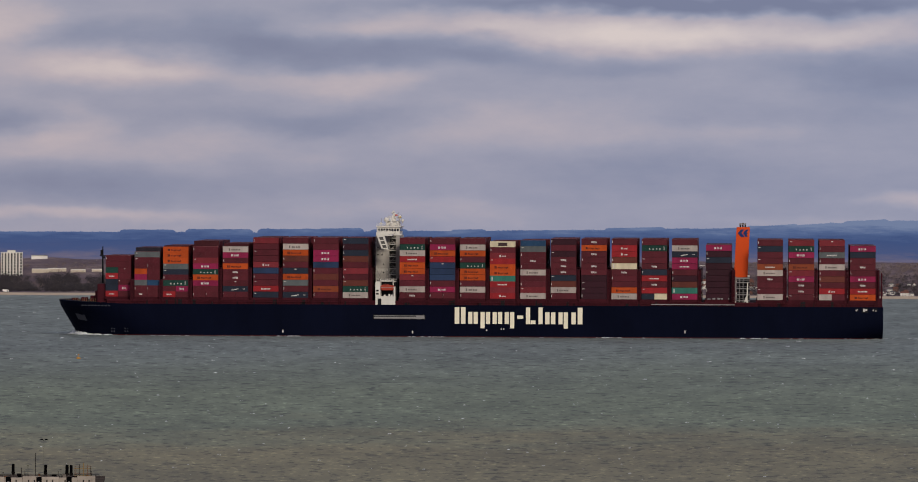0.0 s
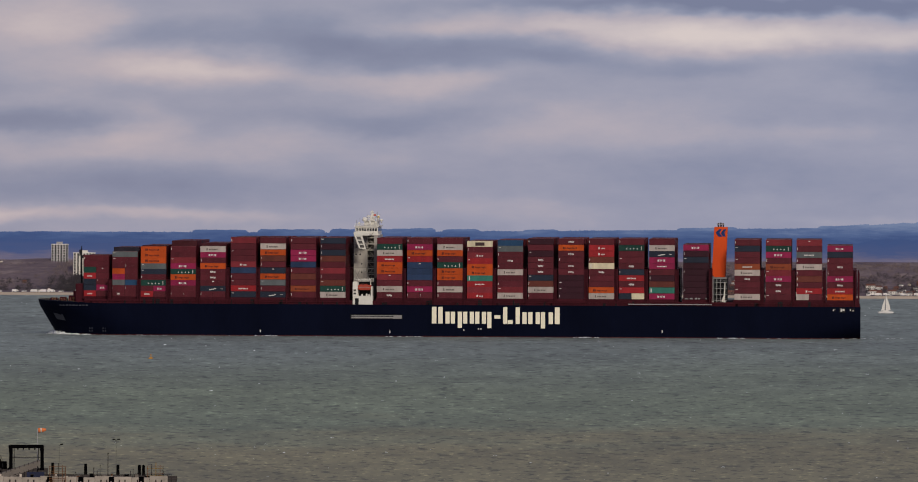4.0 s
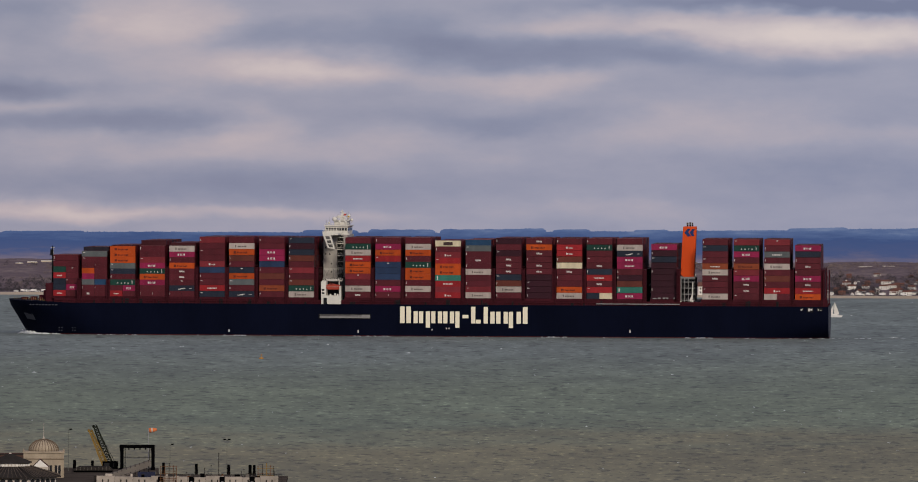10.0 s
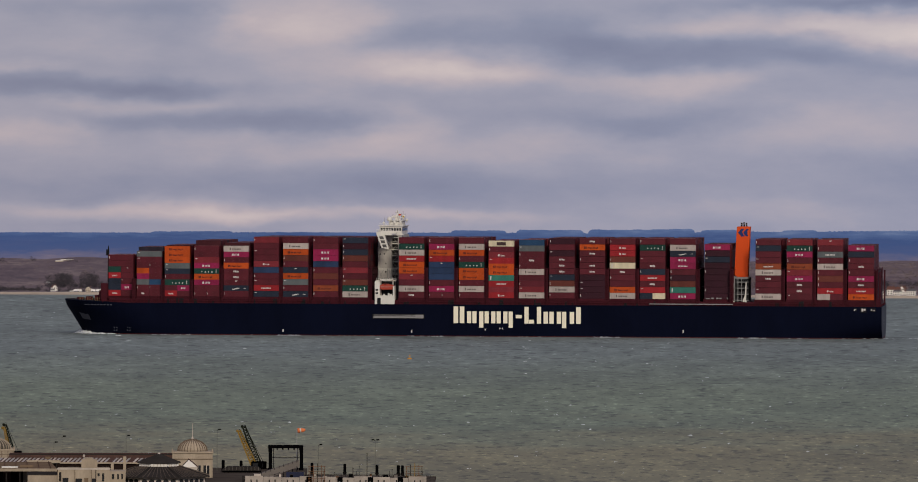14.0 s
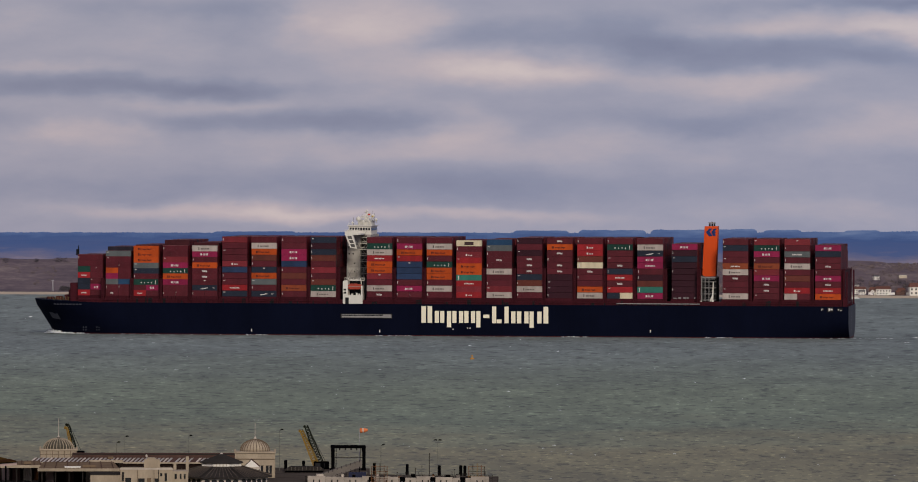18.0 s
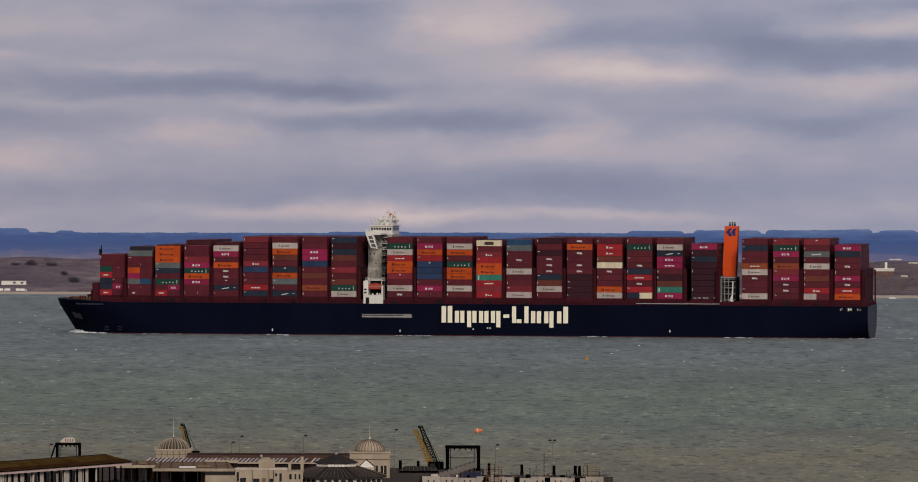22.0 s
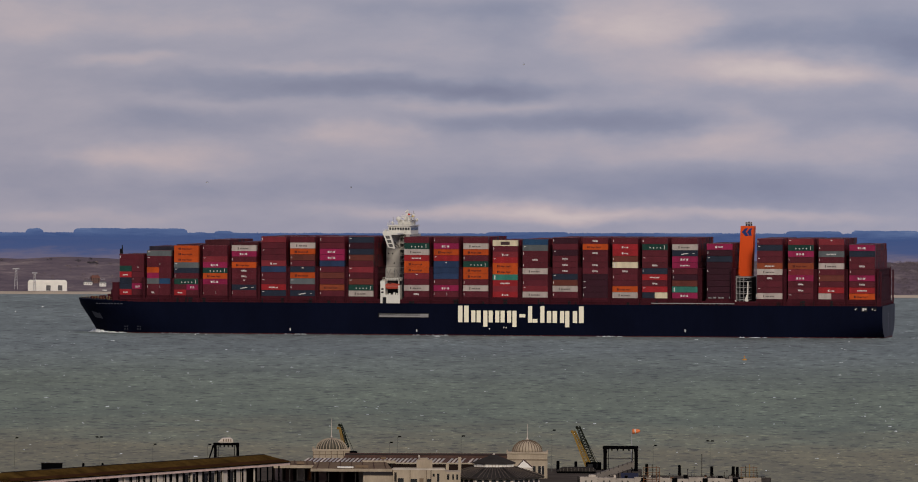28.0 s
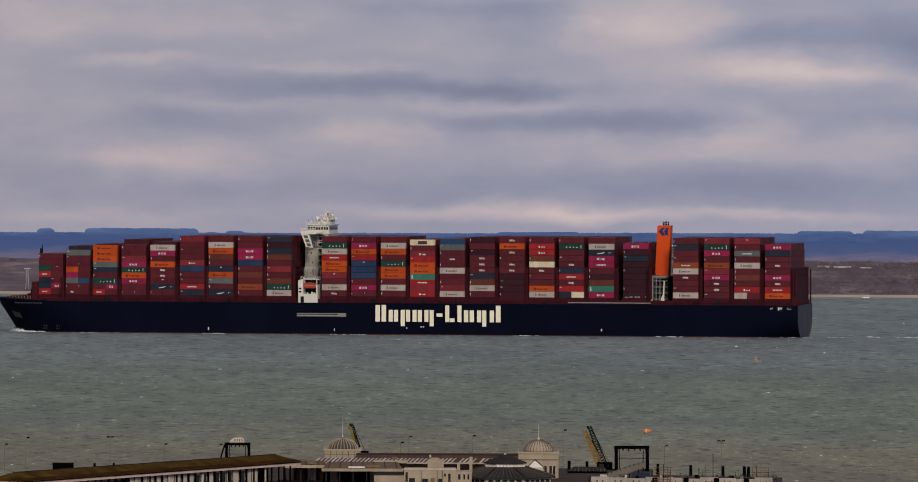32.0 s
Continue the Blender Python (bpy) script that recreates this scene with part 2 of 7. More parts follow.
def beam(bm, a, b, w, h=None):
    """A square bar from a to b."""
    a, b = Vector(a), Vector(b)
    h = h or w
    d = (b - a).normalized()
    up = Vector((0, 0, 1)) if abs(d.z) < 0.95 else Vector((0, 1, 0))
    s = d.cross(up).normalized() * w / 2
    n = s.cross(d).normalized() * h / 2
    v = [bm.verts.new(p + i * s + j * n) for p in (a, b) for i, j in ((-1, -1), (1, -1), (1, 1), (-1, 1))]
    for f in ((3, 2, 1, 0), (4, 5, 6, 7), (0, 1, 5, 4), (1, 2, 6, 5), (2, 3, 7, 6), (3, 0, 4, 7)):
        bm.faces.new([v[i] for i in f])


def prism(bm, outline, y0, y1):
    """An outline in x and z drawn out along y."""
    n = len(outline)
    a = [bm.verts.new((x, y0, z)) for x, z in outline]
    b = [bm.verts.new((x, y1, z)) for x, z in outline]
    bm.faces.new(a)
    bm.faces.new(b[::-1])
    for i in range(n):
        j = (i + 1) % n
        bm.faces.new((a[j], a[i], b[i], b[j]))


def lathe(bm, profile, n=16, at=(0, 0, 0), ribs=0.0):
    """A turned body from (radius, height) pairs."""
    rings = []
    for r, z in profile:
        rings.append([bm.verts.new((at[0] + r * (1 + (ribs if k % 2 else 0)) * math.cos(2 * math.pi * k / n),
                                    at[1] + r * (1 + (ribs if k % 2 else 0)) * math.sin(2 * math.pi * k / n), at[2] + z)) for k in range(n)])
    for p, q in zip(rings, rings[1:]):
        for k in range(n):
            bm.faces.new((p[k], p[(k + 1) % n], q[(k + 1) % n], q[k]))
    bm.faces.new(rings[0][::-1])
    bm.faces.new(rings[-1])


def mesh_of(bm, name, material, smooth=False, bevel=0.0):
    if bevel:
        bmesh.ops.bevel(bm, geom=bm.edges[:], offset=bevel, segments=1, affect="EDGES")
    bmesh.ops.recalc_face_normals(bm, faces=bm.faces[:])
    me = bpy.data.meshes.new(name)
    bm.to_mesh(me)
    bm.free()
    for m in material if isinstance(material, (list, tuple)) else [material]:
        me.materials.append(m)
    if smooth:
        for p in me.polygons:
            p.use_smooth = True
    return me


def part(name, bm, material, parent, label="", at=None, smooth=False, bevel=0.0):
    ob = new(name, mesh_of(bm, name, material, smooth, bevel))
    ob.parent = parent
    if at is not None:
        ob.matrix_basis = at
    if label:
        tagged(ob, label)
    return ob


def shared(name, me, parent, at, material=None):
    ob = new(name, me)
    ob.parent = parent
    ob.matrix_basis = at
    if material:
        ob.material_slots[0].link = "OBJECT"
        ob.material_slots[0].material = material
    return ob


def thing(name, label, category, at=None, group="", kind=""):
    ob = new(name)
    ob.empty_display_size = 1.0
    if at is not None:
        ob.matrix_world = at
    return tagged(ob, label, category, group, kind)


def boxes(*specs):
    bm = bmesh.new()
    for s in specs:
        box(bm, *s)
    return bm


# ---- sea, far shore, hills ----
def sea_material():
    """Silty green water: body colour under a broken gloss, with short wave dashes painted in arcs centred on the
    camera.
    """
    m = bpy.data.materials.new("grey_green_sea_water")
    m.use_nodes = True
    nt = m.node_tree
    N, L = nt.nodes, nt.links
    N.remove(N["Principled BSDF"])
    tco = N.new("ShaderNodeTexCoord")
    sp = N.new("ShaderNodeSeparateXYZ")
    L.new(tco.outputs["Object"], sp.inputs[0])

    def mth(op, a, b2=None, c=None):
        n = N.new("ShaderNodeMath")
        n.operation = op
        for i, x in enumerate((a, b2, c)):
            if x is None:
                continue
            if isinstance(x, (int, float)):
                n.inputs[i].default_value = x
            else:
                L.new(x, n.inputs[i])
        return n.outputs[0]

    # dashes grow with distance, to keep one size in the camera's view
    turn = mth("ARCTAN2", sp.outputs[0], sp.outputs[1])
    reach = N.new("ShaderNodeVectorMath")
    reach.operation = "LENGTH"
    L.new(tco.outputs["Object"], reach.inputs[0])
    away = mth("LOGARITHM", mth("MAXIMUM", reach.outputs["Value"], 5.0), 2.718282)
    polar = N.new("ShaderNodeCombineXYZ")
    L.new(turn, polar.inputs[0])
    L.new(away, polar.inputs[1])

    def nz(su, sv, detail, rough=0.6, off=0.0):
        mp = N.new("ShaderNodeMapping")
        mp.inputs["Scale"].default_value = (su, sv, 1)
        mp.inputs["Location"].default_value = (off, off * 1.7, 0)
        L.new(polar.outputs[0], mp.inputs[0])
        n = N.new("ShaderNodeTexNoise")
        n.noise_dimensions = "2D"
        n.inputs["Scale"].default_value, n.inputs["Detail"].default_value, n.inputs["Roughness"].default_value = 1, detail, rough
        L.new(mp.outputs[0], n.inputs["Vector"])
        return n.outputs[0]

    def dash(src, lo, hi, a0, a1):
        """Troughs and crests picked out of a wave field, darkened and lightened in the colour."""
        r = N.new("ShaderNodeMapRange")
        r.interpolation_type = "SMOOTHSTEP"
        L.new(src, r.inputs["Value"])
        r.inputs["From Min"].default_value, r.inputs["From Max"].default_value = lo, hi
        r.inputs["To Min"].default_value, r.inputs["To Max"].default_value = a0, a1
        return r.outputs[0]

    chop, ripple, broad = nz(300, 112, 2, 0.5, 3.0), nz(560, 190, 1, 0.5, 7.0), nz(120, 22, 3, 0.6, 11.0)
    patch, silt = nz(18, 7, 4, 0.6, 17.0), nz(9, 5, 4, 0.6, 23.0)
    near = N.new("ShaderNodeMapRange")
    near.interpolation_type = "SMOOTHSTEP"
    L.new(mth("MULTIPLY_ADD", silt, 420.0, reach.outputs["Value"]), near.inputs["Value"])
    near.inputs["From Min"].default_value, near.inputs["From Max"].default_value = 1610, 1400
    mix = N.new("ShaderNodeMix")
    mix.data_type = "RGBA"
    L.new(near.outputs[0], mix.inputs[0])
    # body colour turns bluer with distance from the stand
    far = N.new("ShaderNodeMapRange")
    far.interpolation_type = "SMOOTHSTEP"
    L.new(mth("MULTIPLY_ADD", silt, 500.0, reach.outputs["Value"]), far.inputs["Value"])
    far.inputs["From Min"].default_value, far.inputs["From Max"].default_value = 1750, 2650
    far_mix = N.new("ShaderNodeMix")
    far_mix.data_type = "RGBA"
    L.new(far.outputs[0], far_mix.inputs[0])
    far_mix.inputs[6].default_value, far_mix.inputs[7].default_value = (0.138, 0.166, 0.108, 1), (0.138, 0.164, 0.148, 1)
    L.new(far_mix.outputs[2], mix.inputs[6])
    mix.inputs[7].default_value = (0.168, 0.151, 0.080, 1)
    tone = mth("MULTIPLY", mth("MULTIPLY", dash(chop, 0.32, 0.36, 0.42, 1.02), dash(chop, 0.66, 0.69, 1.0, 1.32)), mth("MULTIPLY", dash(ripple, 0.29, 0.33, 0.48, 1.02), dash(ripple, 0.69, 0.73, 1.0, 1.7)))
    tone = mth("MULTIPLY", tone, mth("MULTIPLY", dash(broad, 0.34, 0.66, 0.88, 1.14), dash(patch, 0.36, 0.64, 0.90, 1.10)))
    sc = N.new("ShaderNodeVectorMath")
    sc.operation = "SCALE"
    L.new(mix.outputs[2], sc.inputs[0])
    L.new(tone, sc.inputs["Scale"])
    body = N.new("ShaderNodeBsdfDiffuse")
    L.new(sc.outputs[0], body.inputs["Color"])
    gloss = N.new("ShaderNodeBsdfGlossy")
    gloss.inputs["Roughness"].default_value = 0.42
    gloss.inputs["Color"].default_value = (0.9, 0.95, 0.93, 1)
    bp = N.new("ShaderNodeBump")
    bp.inputs["Strength"].default_value, bp.inputs["Distance"].default_value = 0.35, 1.0
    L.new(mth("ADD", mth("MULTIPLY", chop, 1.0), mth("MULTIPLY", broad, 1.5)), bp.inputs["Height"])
    for sh in (body, gloss):
        L.new(bp.outputs[0], sh.inputs["Normal"])
    mx = N.new("ShaderNodeMixShader")
    mx.inputs[0].default_value = 0.13
    L.new(body.outputs[0], mx.inputs[1])
    L.new(gloss.outputs[0], mx.inputs[2])
    L.new(mx.outputs[0], N["Material Output"].inputs["Surface"])
    return m


def grid_sheet(name, xs, ys, zfun, material):
    verts, faces = [], []
    for y in ys:
        for x in xs:
            verts.append((x, y, zfun(x, y)))
    n = len(xs)
    for j in range(len(ys) - 1):
        for i in range(n - 1):
            faces.append((j * n + i, j * n + i + 1, (j + 1) * n + i + 1, (j + 1) * n + i))
    me = bpy.data.meshes.new(name)
    me.from_pydata(verts, [], faces)
    me.materials.append(material)
    for p in me.polygons:
        p.use_smooth = True
    return new(name, me)


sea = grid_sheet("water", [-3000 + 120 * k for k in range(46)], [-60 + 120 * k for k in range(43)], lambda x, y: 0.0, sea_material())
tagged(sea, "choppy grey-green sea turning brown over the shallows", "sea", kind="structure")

# the hillside under the stand
TURF = node_mat("rough_winter_turf", (0.055, 0.062, 0.022), rough=0.95, var=0.4, scale=0.15, fine=3.0, bump=0.3, spec=0.0)


def bank(x, y):
    k = max(0.0, min(1.0, (y - 8.0) / 150.0))
    return 43.4 - 45.5 * k * k * (3 - 2 * k) + (0.6 * noise.noise(Vector((x * 0.02, y * 0.02, 6.0))) - 0.6 if abs(x) + abs(y) > 12 else 0.0)


hillside = grid_sheet("hillside", [-400 + 20 * k for k in range(41)], [-300 + 11 * k for k in range(43)], bank, TURF)
tagged(hillside, "grassy hillside above the water", "ground", kind="structure")

SHORE = 4560.0
BEACHM = node_mat("pale_beach_sand", (0.47, 0.38, 0.275), rough=0.9, var=0.25, scale=0.02, fine=0.2)


def land_mat():
    """Winter fields, heath and hedges lying in thin streaks across the slope, distance haze mixed into their colours.
    """
    m = bpy.data.materials.new("hazed_winter_fields")
    m.use_nodes = True
    N, L = m.node_tree.nodes, m.node_tree.links
    b = N["Principled BSDF"]
    b.inputs["Roughness"].default_value, b.inputs["Specular IOR Level"].default_value = 1.0, 0.0
    tco = N.new("ShaderNodeTexCoord")
    total = None
    for sx_, sz_, amp, seat in ((0.012, 0.14, 1.0, 0.0), (0.06, 0.55, 0.7, 40.0), (0.22, 1.3, 0.4, 90.0)):
        mp = N.new("ShaderNodeMapping")
        mp.inputs["Scale"].default_value, mp.inputs["Location"].default_value = (sx_, 0.0, sz_), (seat, 0.0, seat)
        L.new(tco.outputs["Object"], mp.inputs[0])
        n = N.new("ShaderNodeTexNoise")
        n.inputs["Scale"].default_value, n.inputs["Detail"].default_value = 1.0, 4
        L.new(mp.outputs[0], n.inputs["Vector"])
        a = N.new("ShaderNodeMath")
        a.operation = "MULTIPLY_ADD"
        L.new(n.outputs[0], a.inputs[0])
        a.inputs[1].default_value = amp / 2.1
        if total is None:
            a.inputs[2].default_value = 0.0
        else:
            L.new(total, a.inputs[2])
        total = a.outputs[0]
    rp = N.new("ShaderNodeValToRGB")
    L.new(total, rp.inputs[0])
    els = rp.color_ramp.elements
    stops = ((0.34, (0.072, 0.064, 0.078)), (0.44, (0.118, 0.094, 0.110)), (0.53, (0.152, 0.120, 0.132)), (0.60, (0.205, 0.165, 0.165)), (0.68, (0.30, 0.24, 0.225)))
    while len(els) < len(stops):
        els.new(0.5)
    for e, (p, c) in zip(els, stops):
        e.position, e.color = p, (*c, 1)
    L.new(rp.outputs[0], b.inputs["Base Color"])
    return m


LANDM = land_mat()


def strip(name, rows, material, q0=-420, q1=2580, step=5):
    """A slope round the stand: rows of (distance, height function of the mark q)."""
    qs = [q0 + step * k for k in range(int((q1 - q0) / step) + 1)]
    verts, faces = [], []
    for dist, hf in rows:
        for q in qs:
            a = bearing(q)
            verts.append((dist * math.sin(a), dist * math.cos(a), hf(q)))
    n = len(qs)
    for j in range(len(rows) - 1):
        for i in range(n - 1):
            faces.append((j * n + i, j * n + i + 1, (j + 1) * n + i + 1, (j + 1) * n + i))
    me = bpy.data.meshes.new(name)
    me.from_pydata(verts, [], faces)
    me.materials.append(material)
    for p in me.polygons:
        p.use_smooth = True
    return new(name, me)


def height(y, dist):
    return EYE[2] - (y - 414.4) * dist / F


def interp(pts, q):
    if q <= pts[0][0]:
        return pts[0][1]
    for (a, u), (b, v) in zip(pts, pts[1:]):
        if q <= b:
            k = (q - a) / (b - a)
            return u + (v - u) * k * k * (3 - 2 * k)
    return pts[-1][1]


RIDGE = [(-420, 402), (-160, 401), (100, 401), (500, 400), (870, 398), (1150, 398), (1350, 398), (1600, 394), (1900, 391), (2060, 388), (2180, 386), (2300, 378), (2439, 373), (2580, 372)]
FRONT = [(-420, 412), (200, 416), (600, 410), (900, 414), (1300, 408), (1700, 406), (2050, 402), (2200, 400), (2439, 396), (2580, 398)]


# tree belts on the crest: from mark, to mark, height
BELTS = [(-228, -197, 7.5), (-146, 50, 8.5), (96, 128, 4.0), (560, 700, 2.5), (1072, 1168, 5.0), (1184, 1300, 6.5), (1307, 1490, 7.5), (1500, 1565, 4.5), (1640, 1700, 3.0), (1905, 2010, 4.0), (2150, 2240, 4.0), (2320, 2400, 4.0)]


def wooded(q, k, amp):
    """Tree belts along a crest: flat-topped clumps with gaps."""
    for a, b, tall in BELTS:
        if a < q < b:
            side = min(1.0, min(q - a, b - q) / 7.0) ** 0.4
            return tall * side * (0.88 + 0.12 * noise.noise(Vector((q * 0.06, k, 4.0)))) + 1.3 * abs(noise.noise(Vector((q * 0.43, k, 8.0)))) + 0.8 * noise.noise(Vector((q * 0.9, k, 3.0)))
    return 2.2 * abs(noise.noise(Vector((q * 0.25, k, 8.0)))) + 1.0 * noise.noise(Vector((q * 0.8, k, 2.0))) + 1.6 * max(0.0, noise.noise(Vector((q * 0.035, k, 5.0))))


beach = strip("beach", [(SHORE - 8, lambda q: -0.4), (SHORE + 10, lambda q: 0.9), (SHORE + 26, lambda q: 1.9)], BEACHM, step=12)
tagged(beach, "narrow strip of pale sand along the far shore", "beach", kind="structure")
land = strip("ground", [(SHORE + 25.7, lambda q: 1.95), (SHORE + 60, lambda q: 3.5 + 0.8 * noise.noise(Vector((q * 0.02, 1, 0)))),
                        (4680, lambda q: height(462, 4680) + 3 * noise.noise(Vector((q * 0.006, 3, 0)))),
                        (4760, lambda q: height(444, 4760) + 2 * noise.noise(Vector((q * 0.01, 5, 0))))], LANDM, step=12)
tagged(land, "low brown winter scrubland behind the far beach", "ground", kind="structure")


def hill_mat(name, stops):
    """Far slopes as a plain glowing backdrop: haze painted into the colour, paler towards the foot, mottled by woods
    and fields.
    """
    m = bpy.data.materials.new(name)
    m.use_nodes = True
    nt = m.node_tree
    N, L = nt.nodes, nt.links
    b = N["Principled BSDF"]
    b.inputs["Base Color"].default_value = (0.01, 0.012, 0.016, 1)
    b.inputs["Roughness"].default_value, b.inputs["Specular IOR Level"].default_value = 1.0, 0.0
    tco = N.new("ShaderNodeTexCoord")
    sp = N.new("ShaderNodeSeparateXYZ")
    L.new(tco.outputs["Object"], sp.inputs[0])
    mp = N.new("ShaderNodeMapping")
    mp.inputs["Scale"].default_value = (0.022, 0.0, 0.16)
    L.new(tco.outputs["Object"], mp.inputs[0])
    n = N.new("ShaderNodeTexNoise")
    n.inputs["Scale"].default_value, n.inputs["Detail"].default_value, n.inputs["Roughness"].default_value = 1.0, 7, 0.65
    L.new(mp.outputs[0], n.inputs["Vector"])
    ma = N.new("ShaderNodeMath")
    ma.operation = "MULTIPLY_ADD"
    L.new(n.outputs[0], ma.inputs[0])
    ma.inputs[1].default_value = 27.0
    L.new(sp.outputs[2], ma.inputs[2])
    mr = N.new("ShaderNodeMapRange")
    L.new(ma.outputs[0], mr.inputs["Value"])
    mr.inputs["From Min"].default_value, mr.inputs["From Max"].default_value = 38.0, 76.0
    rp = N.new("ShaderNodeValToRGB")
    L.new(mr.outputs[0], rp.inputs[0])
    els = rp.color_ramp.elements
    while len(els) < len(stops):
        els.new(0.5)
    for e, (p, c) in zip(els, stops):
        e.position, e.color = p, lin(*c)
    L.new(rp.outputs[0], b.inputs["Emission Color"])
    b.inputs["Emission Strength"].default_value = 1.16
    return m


HILLF = hill_mat("hazed_blue_wooded_slope", [(0.0, (114, 103, 116)), (0.16, (92, 88, 110)), (0.36, (63, 75, 112)), (0.62, (56, 73, 113)), (0.82, (74, 91, 128)), (1.0, (104, 117, 146))])
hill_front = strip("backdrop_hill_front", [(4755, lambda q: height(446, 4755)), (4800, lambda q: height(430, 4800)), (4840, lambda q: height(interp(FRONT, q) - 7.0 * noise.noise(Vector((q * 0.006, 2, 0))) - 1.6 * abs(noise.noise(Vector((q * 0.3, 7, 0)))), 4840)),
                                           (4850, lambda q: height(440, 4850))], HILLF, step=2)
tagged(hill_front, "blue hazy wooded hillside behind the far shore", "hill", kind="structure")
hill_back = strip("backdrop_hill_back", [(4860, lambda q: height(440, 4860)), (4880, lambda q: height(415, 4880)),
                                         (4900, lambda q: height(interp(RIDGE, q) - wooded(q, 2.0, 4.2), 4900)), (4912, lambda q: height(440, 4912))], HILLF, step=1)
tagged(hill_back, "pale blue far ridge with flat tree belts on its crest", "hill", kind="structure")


# ---- the container ship ----
S0 = -166.5           # plan station of the ship's own origin
NEAR, FAR = -30.0, 30.0
ship = thing("container_ship", "long navy container ship loaded with stacked maroon containers", "container ship")


def sx(s):
    return s - S0


def hull_half(s, z):
    """Half breadth of the hull at station s and height z."""
    tip = -366.8 + max(0.0, (15.0 - z)) * 0.60          # raked stem
    run = 26.0 + max(0.0, 15.0 - z) * 2.2               # finer entry lower down
    k = max(0.0, min(1.0, (s - tip) / run))
    half = 30.0 * (1 - (1 - k) ** 2.0) ** 0.5 if k < 1 else 30.0
    if s > -10:                                          # run aft, rounded in low down
        a = max(0.0, min(1.0, (s + 10) / 43.0))
        half -= a ** 3 * 15.0 * max(0.0, (9.0 - z) / 10.0) ** 2.4
    return max(0.05, half)


TRANSOM = node_mat("grey_navy_transom_paint", (0.040, 0.042, 0.056), rough=0.6, var=0.3, scale=0.1, fine=1.0, spec=0.1)


def build_hull():
    levels = [-1.0, 0.35, 0.9, 2.5, 5.0, 8.0, 11.0, 13.5, 15.3]
    stations = [0.0, 0.004, 0.01, 0.018, 0.028, 0.04, 0.055, 0.072, 0.09, 0.11, 0.135, 0.16, 0.19, 0.23, 0.3, 0.45, 0.6, 0.75, 0.85, 0.89, 0.93, 0.965, 0.985, 1.0]
    bm = bmesh.new()
    rings = []
    for k in stations:
        ring = []
        for z in levels:
            stem = -366.8 + max(0.0, 15.0 - z) * 0.60
            s = stem + (32.8 - stem) * k
            top = z + (1.3 * max(0.0, 1 - k / 0.09) if z > 15 else 0.0)
            ring.append((sx(s), hull_half(s, z), top))
        rings.append(ring)
    sides = []
    for sign in (-1, 1):
        grid = [[bm.verts.new((x, sign * h, z)) for x, h, z in r] for r in rings]
        for a, b in zip(grid, grid[1:]):
            for i in range(len(levels) - 1):
                f = (a[i], b[i], b[i + 1], a[i + 1])
                bm.faces.new(f if sign < 0 else f[::-1]).smooth = True
    # deck, transom and stem plate have edges of their own
    near = [bm.verts.new((x, -h, z)) for x, h, z in (r[-1] for r in rings)]
    far = [bm.verts.new((x, h, z)) for x, h, z in (r[-1] for r in rings)]
    for i in range(len(rings) - 1):
        bm.faces.new((near[i], near[i + 1], far[i + 1], far[i]))
    for ring, flip in ((rings[-1], False), (rings[0], True)):
        n = [bm.verts.new((x, -h, z)) for x, h, z in ring]
        f = [bm.verts.new((x, h, z)) for x, h, z in ring]
        for i in range(len(levels) - 1):
            q = (n[i], f[i], f[i + 1], n[i + 1])
            bm.faces.new(q[::-1] if flip else q)
    me = mesh_of(bm, "hull", [HULL, BOOT, TRANSOM])
    for p in me.polygons:
        if p.normal.x > 0.9 and p.center.x > 190:
            p.material_index = 2
        if p.center.z < 0.3:
            p.material_index = 1
    ob = new("hull", me)
    ob.parent = ship
    tagged(ob, "navy blue steel hull with a red waterline")
    return ob


hull = build_hull()

# deck house of the forecastle, coaming and hatch girders
part("coaming", boxes((sx(-340), sx(31.5), -28.9, 28.6, 15.25, 17.2)), DECKRED, ship, "maroon steel hatch coaming")
bm = bmesh.new()
x = sx(-343)
while x < sx(31.5):
    box(bm, x, x + 0.22, -29.75, -29.5, 15.3, 16.6 + random.uniform(-0.1, 0.1))
    x += random.choice((1.6, 2.1, 2.6, 3.4))
box(bm, sx(-343), sx(31.8), -29.78, -29.55, 16.45, 16.6)
part("side_rail", bm, DECKRED, ship, "maroon rail and stanchions along the deck edge")
for s, *_ in [(-343 + 14.6 * k,) for k in range(26)]:
    for _k in range(3):
        x = sx(s) + random.uniform(0.5, 12.0)
        w = random.uniform(0.5, 2.2)
        part("deck_locker", boxes((x, x + w, -29.3, -28.7, 15.3, 15.9 + random.uniform(0.2, 1.9))), random.choice((DECKRED, DECKRED, DARK, DARK)), ship)

